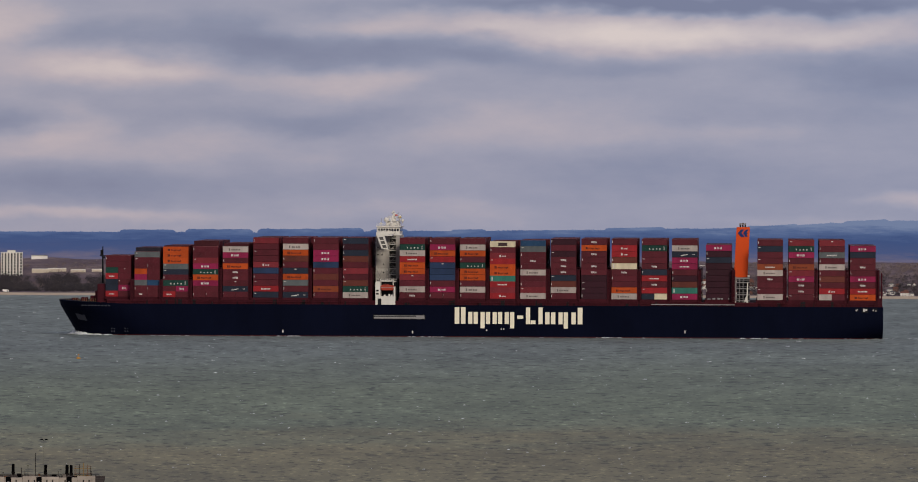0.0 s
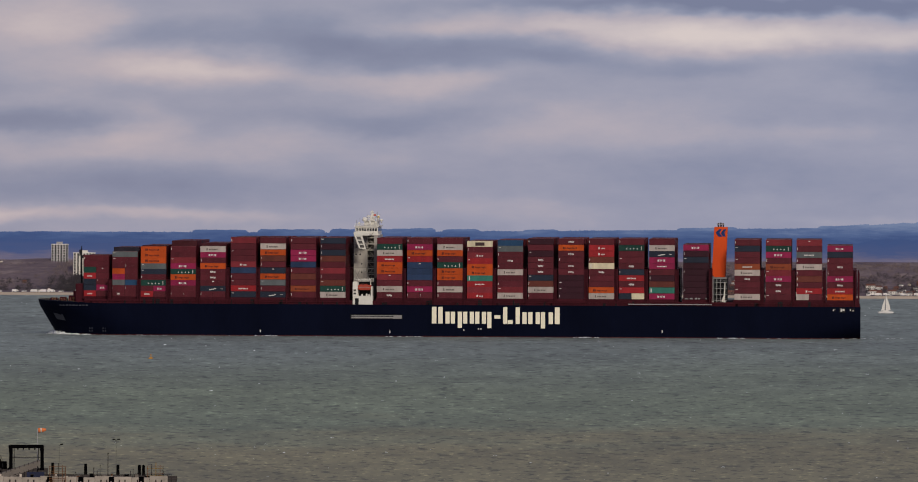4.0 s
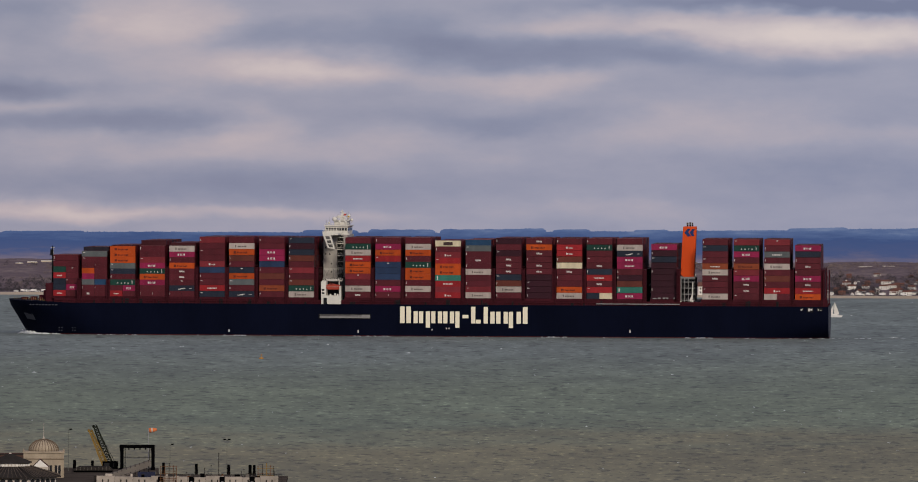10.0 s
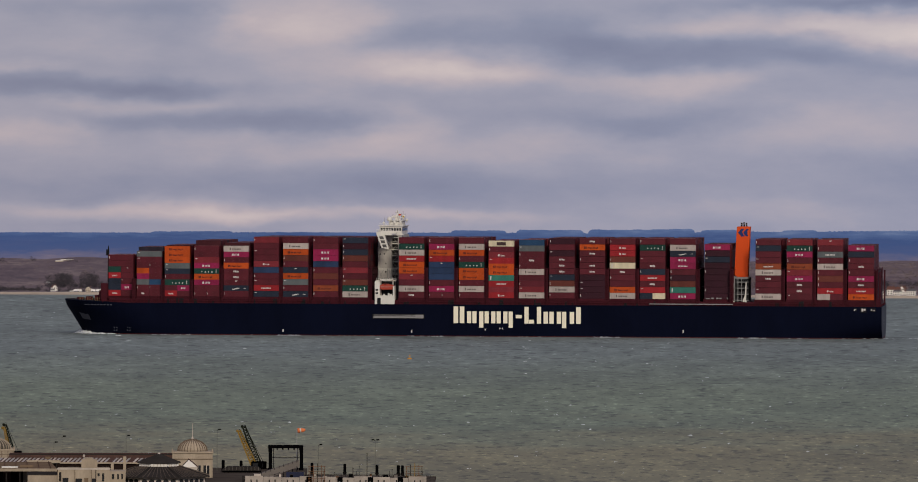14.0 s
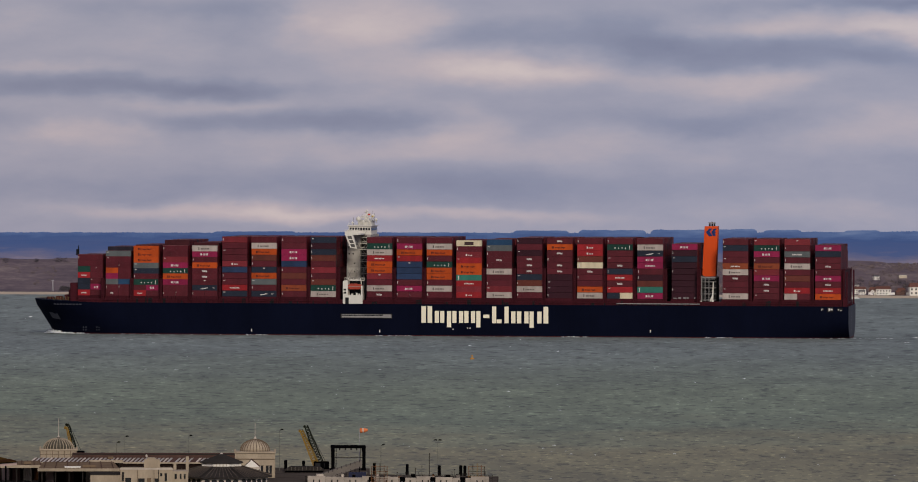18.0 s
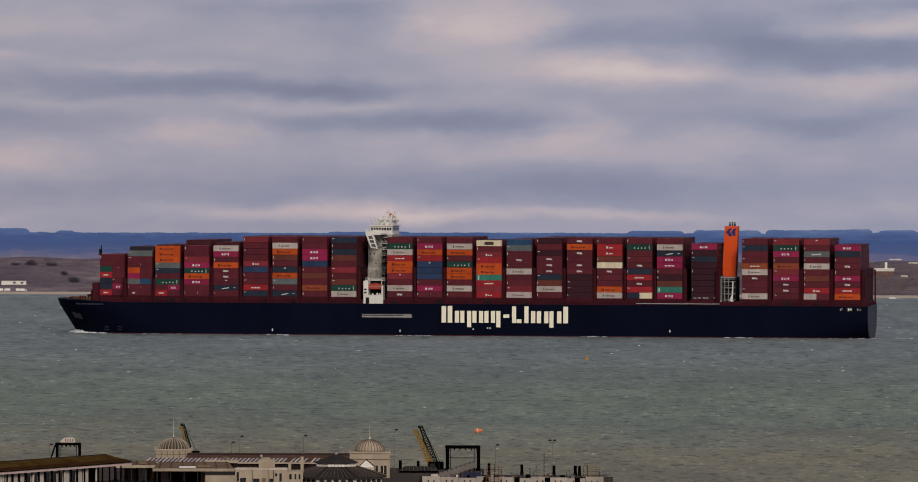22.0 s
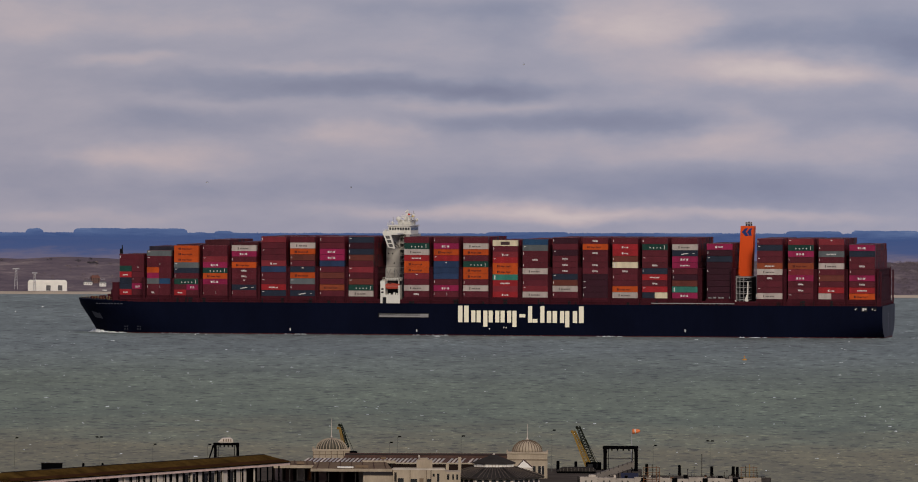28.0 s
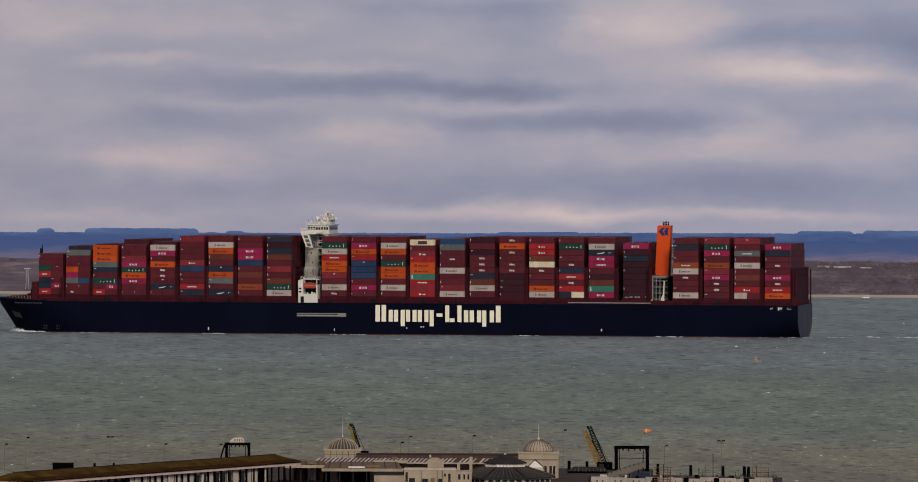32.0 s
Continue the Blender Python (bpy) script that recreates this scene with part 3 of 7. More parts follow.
# container boxes: framed, with a ribbed panel
def container_mesh(length, name):
    bm = bmesh.new()
    H, W = 2.78, 2.42
    x1 = length / 2
    box(bm, -x1, x1, -W / 2 + 0.07, W / 2, 0.0, H)
    for s in (-1, 1):
        xa, xb = sorted((s * x1, s * (x1 - 0.22)))
        box(bm, xa - 0.004, xb + 0.004, -W / 2, -W / 2 + 0.12, -0.003, H + 0.003)
    box(bm, -x1 + 0.2, x1 - 0.2, -W / 2 + 0.006, -W / 2 + 0.1, 0.004, 0.2)
    box(bm, -x1 + 0.2, x1 - 0.2, -W / 2 + 0.006, -W / 2 + 0.1, H - 0.16, H - 0.004)
    n = int(length / 0.62)
    for k in range(n):
        x = -x1 + 0.35 + k * (length - 0.7) / n
        box(bm, x, x + 0.26, -W / 2 + 0.02, -W / 2 + 0.1, 0.2, H - 0.16)
    return mesh_of(bm, name, BOXMAT["m"])


STAY = mesh_of(boxes((-0.11, 0.11, -0.12, 0.0, 0.0, 1.15)), "cover_stay", DECKRED)
BOX40, BOX20 = container_mesh(12.19, "container"), container_mesh(6.02, "container")


BAR = {m: mesh_of(boxes((0, 1, -0.03, 0.03, 0, 1)), "marking", m) for m in (MARKW, MARKD, MARKO, MARKG)}


MARK = {
    "O": (MARKW, [(-2.1, 0.75, 0.85, 0.95), (-0.8, 0.75, 0.26, 0.95), (-0.2, 0.75, 0.26, 0.95), (0.5, 0.75, 0.26, 0.95), (0.95, 0.75, 0.55, 0.95)]),
    "U": (MARKW, [(-2.6, 0.8, 0.5, 0.55), (-0.9, 0.7, 0.5, 0.55), (0.8, 0.8, 0.45, 0.55), (2.4, 0.7, 0.5, 0.6), (4.5, 0.4, 0.24, 1.8)]),
    "L": (MARKW, [(-1.3, 0.95, 0.42, 0.75), (-0.72, 0.8, 0.3, 0.9), (-0.3, 0.95, 0.42, 0.75), (0.3, 0.8, 0.3, 0.9), (0.75, 0.8, 0.42, 0.75)]),
    "Y": (MARKG, [(-3.1, 0.75, 0.5, 1.15), (-1.9, 0.9, 0.5, 0.6), (-1.25, 0.9, 0.45, 0.6), (-0.65, 0.9, 0.5, 0.6), (0.2, 0.9, 0.6, 0.6), (1.0, 0.9, 0.5, 0.6), (1.7, 0.9, 0.5, 0.6)]),
    "H": (MARKW, [(-2.3, 0.95, 0.5, 0.6), (-1.65, 0.95, 0.45, 0.6), (-1.0, 0.95, 0.5, 0.6), (-0.3, 0.95, 0.5, 0.6), (0.4, 0.95, 0.45, 0.6), (1.05, 0.95, 0.5, 0.6), (1.75, 0.95, 0.4, 0.6)]),
}
MARK.update({
    "K": (MARKW, [(-1.6, 0.75, 0.75, 0.95), (-0.3, 0.8, 0.35, 0.6), (0.3, 0.8, 0.35, 0.6), (0.9, 0.8, 0.55, 0.6)]),
    "G": (MARKO, [(-3.9, 0.7, 0.55, 1.1), (-3.2, 0.7, 0.45, 1.1), (-2.2, 0.85, 0.45, 0.7), (-1.55, 0.85, 0.4, 0.55), (-0.95, 0.65, 0.4, 0.75), (-0.35, 0.85, 0.4, 0.55), (0.5, 0.85, 0.3, 0.7), (1.0, 0.85, 0.4, 0.55), (1.6, 0.65, 0.4, 0.75), (2.2, 0.85, 0.4, 0.7)]),
    "I": (MARKW, [(-5.75, 0.9, 0.22, 1.1)]),
    "J": (MARKW, [(-5.6, 1.9, 1.0, 0.25)]),
    "Z": (MARKW, [(-1.9, 0.7, 1.3, 0.35), (-0.7, 0.9, 1.4, 0.4), (0.5, 1.2, 1.1, 0.3), (3.6, 1.2, 1.2, 0.2)]),
    "B": (MARKD, [(-2.2, 0.5, 4.4, 1.6)]),
    "N": (MARKW, [(-0.4, 1.9, 0.9, 0.4)]),
    "T": (MARKW, [(-5.3, 0.4, 0.5, 1.9)]),
})

# bays from bow to stern: station of the near face's fore end, set-back, tiers from the top (colour + marking; a pair "ab" joined by / is two short boxes)
BAYS = [
    (-341.1, 5.0, 38.4, "mI m g/mN rH/m k/mJ k/pO rH/m"),
    (-326.8, 2.5, 40.2, "sJ mJ m/mI o/m p/m s/b mI/mI mL/m"),
    (-312.8, 0.8, 42.6, "oG oG oG sJ kJ mI gU m/pO rH/m"),
    (-298.3, 0.0, 42.9, "mI m xJ pO gU oG pO m mI/mI"),
    (-283.9, 0.0, 42.9, "wY pO mI oG mL mL mN kZ mI/m"),
    (-269.2, 0.0, 47.4, "xI m mJ m xK n mI mJ rH kJ"),
    (-254.9, 0.0, 47.4, "m wY oG eI mI kN oG sJ mI kZ"),
    (-240.3, 0.0, 47.4, "mI m pO pO n mI e m qG mI"),
    (-226.0, 0.0, 47.4, "kJ dI kI eI m xJ mI eJ gU wY"),
    (-198.7, 0.0, 47.4, "m gU wY rH oG oG xN m wY mL"),
    (-184.2, 0.0, 47.4, "mI pO oG rJ nN n n mI pO mI/mI"),
    (-169.7, 0.0, 47.4, "m wY oG mI gU oG oG mI wY mI"),
    (-155.3, 0.0, 46.0, "cB mI xK rJ oG oG tT rH x rK"),
    (-140.7, 0.0, 46.6, "b sJ mI mL mI wY m mI xJ wY"),
    (-126.1, 0.0, 47.4, "dI m dJ mL mL mL kJ eI wY mI"),
    (-111.5, 0.0, 47.4, "mL oG mL mI mL mL d dJ dJ dI"),
    (-97.0, 0.0, 47.4, "mI rK rK eI cT mL mI m oG wY"),
    (-82.6, 0.0, 47.4, "mI gU m mJ mL kI rH mL rJ k/c"),
    (-68.1, 0.0, 47.4, "m wY kZ pO pH mI dI e tT pO"),
    (-51.9, 3.5, 44.8, "pO dI kJ d dI d d dI d"),
    (-27.3, 0.0, 47.3, "mI kJ m mJ qH wY mL m mJ wY"),
    (-12.4, 0.0, 47.3, "xJ gU pO mI qG xJ pO mL mL mJ"),
    (2.2, 0.0, 47.3, "xN mI sH mI wY mI eI mI rK w/m"),
    (16.9, 0.0, 44.6, "pO k mI mL mI pO mL rH oG"),
]
for s, back, top, tiers in BAYS:
    tiers = tiers.split()
    tall = (top - 18.5) / len(tiers)
    y = NEAR + 1.9 + back
    for k, code in enumerate(tiers):
        z = top - tall * (k + 1)
        halves = code.split("/")
        for j, c in enumerate(halves):
            me, wide = (BOX40, 12.19) if len(halves) == 1 else (BOX20, 6.02)
            x = sx(s) + wide / 2 + j * 6.15
            ob = shared("container", me, ship, pose(x, y + random.uniform(-0.05, 0.05), z), BOXMAT[c[0]])
            if len(c) > 1:
                paint, rects = MARK[c[1]]
                grow = 1.0 if len(halves) == 1 else 0.55
                edge = 0.0 if len(halves) == 1 or c[1] not in "IJT" else 0.4
                for bx, bz, bw, bh in rects:
                    shared("marking", BAR[paint], ob, Matrix.Translation((edge + bx * grow, -1.25, bz)) @ Matrix.Diagonal((bw * grow, 1, bh, 1)))
    part("top_rim", boxes((sx(s) + 0.05, sx(s) + 12.14, y - 1.2, y + 1.1, top - 0.02, top + 0.05)), LIT_RIM, ship)
    cover = part("hatch_cover", boxes((sx(s) - 0.5, sx(s) + 12.7, -29.15 + back, 28.6, 17.2, 18.46)), DECKRED, ship)
    for k in range(7):
        shared("cover_stay", STAY, cover, pose(sx(s) + 0.2 + 1.95 * k, -29.15 + back, 17.25))
    # rows stacked behind the near one, joined
    bm = bmesh.new()
    rows = 22 if s > -300 else (12, 15, 19)[BAYS.index((s, back, top, " ".join(tiers)))] if s < -305 else 22
    shift = 1.0 if s > -300 else 0.0
    for r in range(rows):
        yr = y + 2.52 * (r + 1)
        if yr > FAR - 1.2:
            break
        drop = random.choice((0, 0, 0, 0, 1)) if r > 1 else 0
        extra = 0.0
        hump = {-326.8: 2.0, -312.8: 0.6, -298.3: 2.6, -283.9: 1.5}.get(s, 0.0)
        if hump and r >= 1:
            box(bm, sx(s) + 0.02, sx(s) + 12.17, yr - 1.21, yr + 1.21, top + 0.01, top + hump)
        for k in range(0 if hump else drop, len(tiers)):
            z = top - tall * (k + 1) + extra
            box(bm, sx(s) + 0.02, sx(s) + 12.17, yr - 1.21, yr + 1.21, z + 0.01, z + tall - 0.06)
    ob = part("inner_cargo", bm, INNER, ship, "inner rows of maroon and dark containers")
    tagged(ob, kind="stuff")


POSTS = {}


def lashing_bridge(s, high):
    """Steel frame between two bays: a web with posts and walkways."""
    x0, x1 = sx(s), sx(s) + 1.7
    web = part("lashing_bridge", boxes((x0 + 0.5, x1 - 0.5, -29.0, 29.0, 15.3, high - 0.5)), DECKRED, ship)
    if high not in POSTS:
        POSTS[high] = mesh_of(boxes((-0.2, 0.2, -0.2, 0.2, 15.3, high)), "post", DECKRED)
        POSTS["walk"] = mesh_of(boxes((0.0, 1.7, -29.6, 29.6, -0.14, 0.0)), "walkway", DECKRED)
        POSTS["rail"] = mesh_of(boxes((0.0, 1.7, -29.66, -29.58, 1.0, 1.1)), "handrail", DECKRED)
    for y in (-29.3, -26.5, 29.3):
        for x in (x0 + 0.2, x1 - 0.2):
            shared("post", POSTS[high], web, pose(x, y, 0))
    z = 18.3
    while z < high:
        shared("walkway", POSTS["walk"], web, pose(x0, 0, z))
        shared("handrail", POSTS["rail"], web, pose(x0, 0, z))
        z += 2.87


for s, *_ in BAYS:
    lashing_bridge(s + 12.35, 33.0 if s > -300 else 27.0)
part("lashing_bridge", boxes((sx(30.2), sx(30.9), -30.0, -28.2, 15.3, 32.0), (sx(30.0), sx(32.0), -29.9, -27.5, 15.3, 19.5), (sx(30.3), sx(30.8), -28.3, 29.3, 15.3, 28.0), (sx(30.2), sx(30.9), 28.2, 30.0, 15.3, 32.0),
                             (sx(31.6), sx(32.3), -30.0, -29.0, 15.3, 31.8), (sx(31.6), sx(32.3), 29.0, 30.0, 15.3, 31.8)), DECKRED, ship, "maroon frame at the stern")

# bridge tower: a narrow block amidships, with the boat station at the ship's side in front of it
# tower grey darkened in the colour, as shade for shaft, openings and lower house
SHAFT = node_mat("painted_shade_grey", (0.085, 0.08, 0.078), rough=0.7, var=0.3)
FACE = -6.7
part("bridge_tower", boxes((sx(-211.8), sx(-205.2), FACE, 22.0, 15.2, 48.4), (sx(-205.2), sx(-200.2), -2.6, 22.0, 15.2, 48.4)), TOWERPAINT, ship, "tall greyed white bridge tower")
part("tower_pier", boxes((sx(-202.1), sx(-200.2), FACE, -2.5, 15.2, 48.4)), TOWERPAINT, ship)
for z in (20.4, 32.6, 40.6):
    part("deck_seam", boxes((sx(-211.82), sx(-205.2), FACE - 0.05, FACE, z, z + 0.14)), SHIPGREY, ship)
part("side_house", boxes((sx(-210.3), sx(-200.7), -29.8, -23.9, 15.2, 19.4)), WHITE, ship, "white side house at the tower foot", bevel=0.08)
part("house_column", boxes((sx(-210.3), sx(-207.9), -29.8, -23.9, 19.4, 26.2)), WHITE, ship, bevel=0.06)
part("house_column", boxes((sx(-201.5), sx(-200.8), -29.6, -23.9, 19.4, 24.0)), WHITE, ship)
part("boat_recess", boxes((sx(-207.9), sx(-201.2), -24.25, -24.05, 19.4, 26.4)), DARK, ship, "dark panel standing in for shade behind the lifeboat")
for z in (20.2, 21.7):
    part("opening", boxes((sx(-209.9), sx(-208.7), -29.95, -29.75, z, z + 0.8)), DARK, ship)
for x, w in ((-209.1, 1.7),):
    part("doorway", boxes((sx(x), sx(x) + w, -29.95, -29.7, 15.3, 18.3)), DARK, ship)
bm = bmesh.new()
prism(bm, [(-3.6, 0.3), (-3.2, -0.9), (-2.4, -1.4), (2.6, -1.4), (3.3, -0.8), (3.6, 0.5), (2.9, 1.0), (0.4, 1.15), (0.2, 1.5), (-1.6, 1.5), (-1.9, 1.15), (-2.9, 1.0)], -1.5, 1.5)
boat = part("lifeboat", bm, LIFEBOAT, ship, "red-orange enclosed lifeboat", at=pose(sx(-204.7), -28.0, 23.6), bevel=0.25)
part("boat_window", boxes((-1.3, -0.1, -1.56, -1.48, 1.1, 1.4)), DARK, boat)
part("rubbing_strake", boxes((-3.3, 3.3, -1.58, -1.48, -0.1, 0.1)), SHIPGREY, boat)
for x in (-207.9, -202.0):
    bm = bmesh.new()
    beam(bm, (sx(x), -25.0, 19.4), (sx(x), -25.6, 26.6), 0.4)
    beam(bm, (sx(x), -25.6, 26.6), (sx(x), -28.6, 27.4), 0.35)
    part("davit", bm, WHITE, ship)
part("davit_beam", boxes((sx(-208.0), sx(-201.6), -28.7, -28.4, 26.9, 27.2)), WHITE, ship)
part("deck_ledge", boxes((sx(-210.3), sx(-200.6), -25.4, -23.6, 26.3, 26.6)), WHITE, ship)
for k, x in enumerate((-206.2, -204.0, -202.8)):
    part("bollard", boxes((sx(x), sx(x) + 0.8, -29.4, -28.8, 19.4, 20.2 + 0.3 * (k % 2))), WHITE, ship, bevel=0.06)
for z0, z1, y, xa, xb in ((26.6, 30.8, -24.0, -210.2, -200.7), (31.0, 31.2, -12.0, -211.0, -202.0)):
    bm = bmesh.new()
    n = 9
    for k in range(n + 1):
        x = sx(xa) + k * (xb - xa) / n
        box(bm, x, x + 0.09, y, y + 0.09, z0, z0 + 1.1)
    for dz in (0.55, 1.05):
        box(bm, sx(xa), sx(xb) + 0.1, y, y + 0.08, z0 + dz, z0 + dz + 0.09)
    part("ledge_rail", bm, WHITE, ship)
bm = bmesh.new()
for xa, za, xb, zb in ((-210.6, 26.6, -208.2, 31.5), (-208.2, 26.6, -210.6, 31.5), (-205.6, 26.6, -203.2, 31.2), (-203.2, 26.6, -205.6, 31.2)):
    beam(bm, (sx(xa), -14.0, za), (sx(xb), -14.0, zb), 0.28)
for x in (-210.8, -206.4, -202.6):
    box(bm, sx(x), sx(x) + 0.35, -14.2, -13.8, 17.0, 32.0)
part("boat_deck_frame", bm, SHIPGREY, ship, "grey steel framing under the tower")
part("mid_house", boxes((sx(-211.0), sx(-200.6), -14.0, FACE, 15.2, 27.5)), SHAFT, ship, "lower deck house with its shade in the colour")
# open stair shaft at the after corner: landings, flights, corner posts
part("stair_shaft", boxes((sx(-205.1), sx(-202.2), -2.8, -2.65, 20.0, 48.4)), SHAFT, ship, "dark sheet standing in for shade in the open stair shaft")
for k in range(8):
    z = 26.2 + 2.95 * k
    part("landing", boxes((sx(-205.15), sx(-202.1), FACE - 0.1, -2.8, z, z + 0.32)), WHITE, ship)
    part("landing_rail", boxes((sx(-205.15), sx(-202.1), FACE - 0.12, FACE - 0.02, z + 1.05, z + 1.17)), WHITE, ship)
    bm = bmesh.new()
    a, b = (-204.9, -202.4) if k % 2 else (-202.4, -204.9)
    beam(bm, (sx(a), -4.6, z + 0.3), (sx(b), -4.6, z + 2.95), 0.8, 0.14)
    part("stair_flight", bm, TOWERPAINT, ship)
for x in (-211.0, -209.0, -207.4):
    for z in (42.0, 38.6):
        if (x, z) != (-207.4, 38.6):
            part("porthole", boxes((sx(x), sx(x) + 0.55, FACE - 0.06, FACE + 0.05, z, z + 0.75)), GLASS, ship)
for z in (30.0, 34.0):
    part("porthole", boxes((sx(-208.2), sx(-207.75), FACE - 0.06, FACE + 0.05, z, z + 0.7)), GLASS, ship)


def rail_run(xa, xb, y, z, parent):
    bm = bmesh.new()
    n = max(3, int((xb - xa) / 0.9))
    for k in range(n + 1):
        x = sx(xa) + k * (xb - xa) / n
        box(bm, x, x + 0.08, y, y + 0.08, z, z + 1.1)
    for dz in (0.5, 1.0):
        box(bm, sx(xa), sx(xb), y, y + 0.08, z + dz, z + dz + 0.1)
    part("top_rail", bm, WHITE, parent)


# wing deck with its raked glazed bracket, wheelhouse set back from the wing's end
part("wing_deck", boxes((sx(-210.4), sx(-203.0), -23.2, 29.8, 48.3, 48.9)), WHITE, ship, "white bridge wing deck", bevel=0.05)
part("wing_bulwark", boxes((sx(-210.4), sx(-204.6), -23.25, -23.05, 48.9, 50.0)), WHITE, ship)
part("wing_bulwark", boxes((sx(-210.45), sx(-210.25), -23.1, 29.7, 48.9, 50.0)), WHITE, ship)
rail_run(-210.4, -203.2, -23.2, 50.0, ship)
part("wing_console", boxes((sx(-209.6), sx(-208.4), -22.6, -21.4, 48.9, 50.7)), WHITE, ship, bevel=0.1)
bm = bmesh.new()
prism(bm, [(sx(-210.2), 48.3), (sx(-207.9), 42.2), (sx(-204.4), 41.6), (sx(-206.4), 48.3)], -23.1, -21.6)
for x in (-209.8, -207.2):
    beam(bm, (sx(x), -21.8, 47.8), (sx(x + 2.0), FACE, 42.0), 0.5)
bracket = part("wing_bracket", bm, WHITE, ship, "white raked wing bracket with dark openings")
for u in (0.0, 1.0, 2.0):
    bm = bmesh.new()
    z1, x1 = 47.8 - 1.95 * u, -209.2 + 0.72 * u
    prism(bm, [(sx(x1), z1), (sx(x1 + 0.58), z1 - 1.45), (sx(x1 + 2.5), z1 - 1.45), (sx(x1 + 2.0), z1)], -23.16, -23.0)
    part("bracket_opening", bm, SHAFT, bracket)
house = part("wheelhouse", boxes((sx(-211.4), sx(-200.4), -4.0, 17.0, 48.4, 52.4)), WHITE, ship, "white wheelhouse", bevel=0.08)
part("wheelhouse_roof", boxes((sx(-211.8), sx(-199.8), -4.8, 18.0, 52.4, 52.85)), WHITE, ship)
for k in range(8):
    part("bridge_window", boxes((sx(-210.9) + k * 1.3, sx(-209.95) + k * 1.3, -4.12, -3.95, 50.3, 51.6)), GLASS, house)
for k in range(8):
    part("bridge_window", boxes((sx(-200.45), sx(-200.28), -3.0 + k * 2.4, -1.1 + k * 2.4, 50.3, 51.6)), GLASS, house)
rail_run(-211.6, -200.0, -4.7, 52.85, ship)
rail_run(-205.2, -200.2, -6.6, 48.9, ship)
part("aft_balcony", boxes((sx(-205.2), sx(-199.4), FACE, -3.9, 48.3, 48.9)), WHITE, ship)
# monkey island: upper house, mast, radar scanners, domes, whips
part("upper_house", boxes((sx(-207.6), sx(-201.2), 2.0, 14.0, 52.85, 55.0)), WHITE, ship, bevel=0.08)
part("upper_deck", boxes((sx(-208.2), sx(-200.6), 1.0, 15.0, 55.0, 55.25)), WHITE, ship)
rail_run(-208.2, -200.6, 1.0, 55.25, ship)
bm = bmesh.new()
prism(bm, [(sx(-205.4), 55.25), (sx(-202.8), 55.25), (sx(-203.5), 59.4), (sx(-204.6), 58.2)], 6.0, 8.0)
part("mast_house", bm, WHITE, ship, "tapered white mast", bevel=0.06)
part("mast_pole", boxes((sx(-204.2), sx(-203.9), 6.9, 7.2, 58.2, 60.4)), WHITE, ship)
for z, x0, x1 in ((56.4, -207.0, -201.4), (57.5, -206.2, -202.2), (58.7, -205.2, -202.9), (59.6, -204.8, -203.3)):
    part("yard", boxes((sx(x0), sx(x1), 6.3, 6.7, z, z + 0.26)), WHITE, ship)
for z, x0, x1 in ((56.9, -207.0, -204.8), (58.1, -203.6, -201.8), (59.1, -205.0, -203.9)):
    part("radar_scanner", boxes((sx(x0), sx(x1), 5.6, 6.0, z, z + 0.4)), WHITE, ship, bevel=0.08)
for x, y, h in ((-200.8, -2, 57.0), (-209.4, -2, 56.6), (-211.0, -3, 55.4), (-200.6, 8, 58.6), (-202.0, 12, 59.6), (-206.6, 8, 58.2), (-201.4, 3, 57.6), (-202.6, 10, 58.8)):
    part("whip_aerial", boxes((sx(x), sx(x) + 0.16, y, y + 0.16, 52.8, h)), SHIPGREY, ship)
for x, y, r, z in ((-207.2, 0.5, 1.25, 55.8), (-204.6, -1.0, 0.7, 54.4), (-209.6, -3, 0.6, 54.1), (-201.6, -2, 0.7, 54.4), (-201.2, 8, 0.95, 57.2), (-199.9, 10, 0.75, 55.4), (-203.0, 2, 0.6, 56.8)):
    bm = bmesh.new()
    lathe(bm, [(0.25 * r, -1.9 * r), (0.3 * r, -0.9 * r), (0.95 * r, -0.4 * r), (r, 0), (0.86 * r, 0.5 * r), (0.5 * r, 0.87 * r), (0.1 * r, r)], 14, (sx(x), y, z))
    part("radome", bm, WHITE, ship, "white domed aerial housing", smooth=True)
part("ensign", boxes((sx(-203.2), sx(-202.0), 4.0, 4.05, 57.6, 58.4)), node_mat("red_bunting", (0.40, 0.05, 0.04)), ship, "small red signal flag")
part("ensign", boxes((sx(-201.2), sx(-200.4), 4.0, 4.05, 56.8, 57.4)), node_mat("yellow_bunting", (0.55, 0.35, 0.05)), ship, "small yellow signal flag")

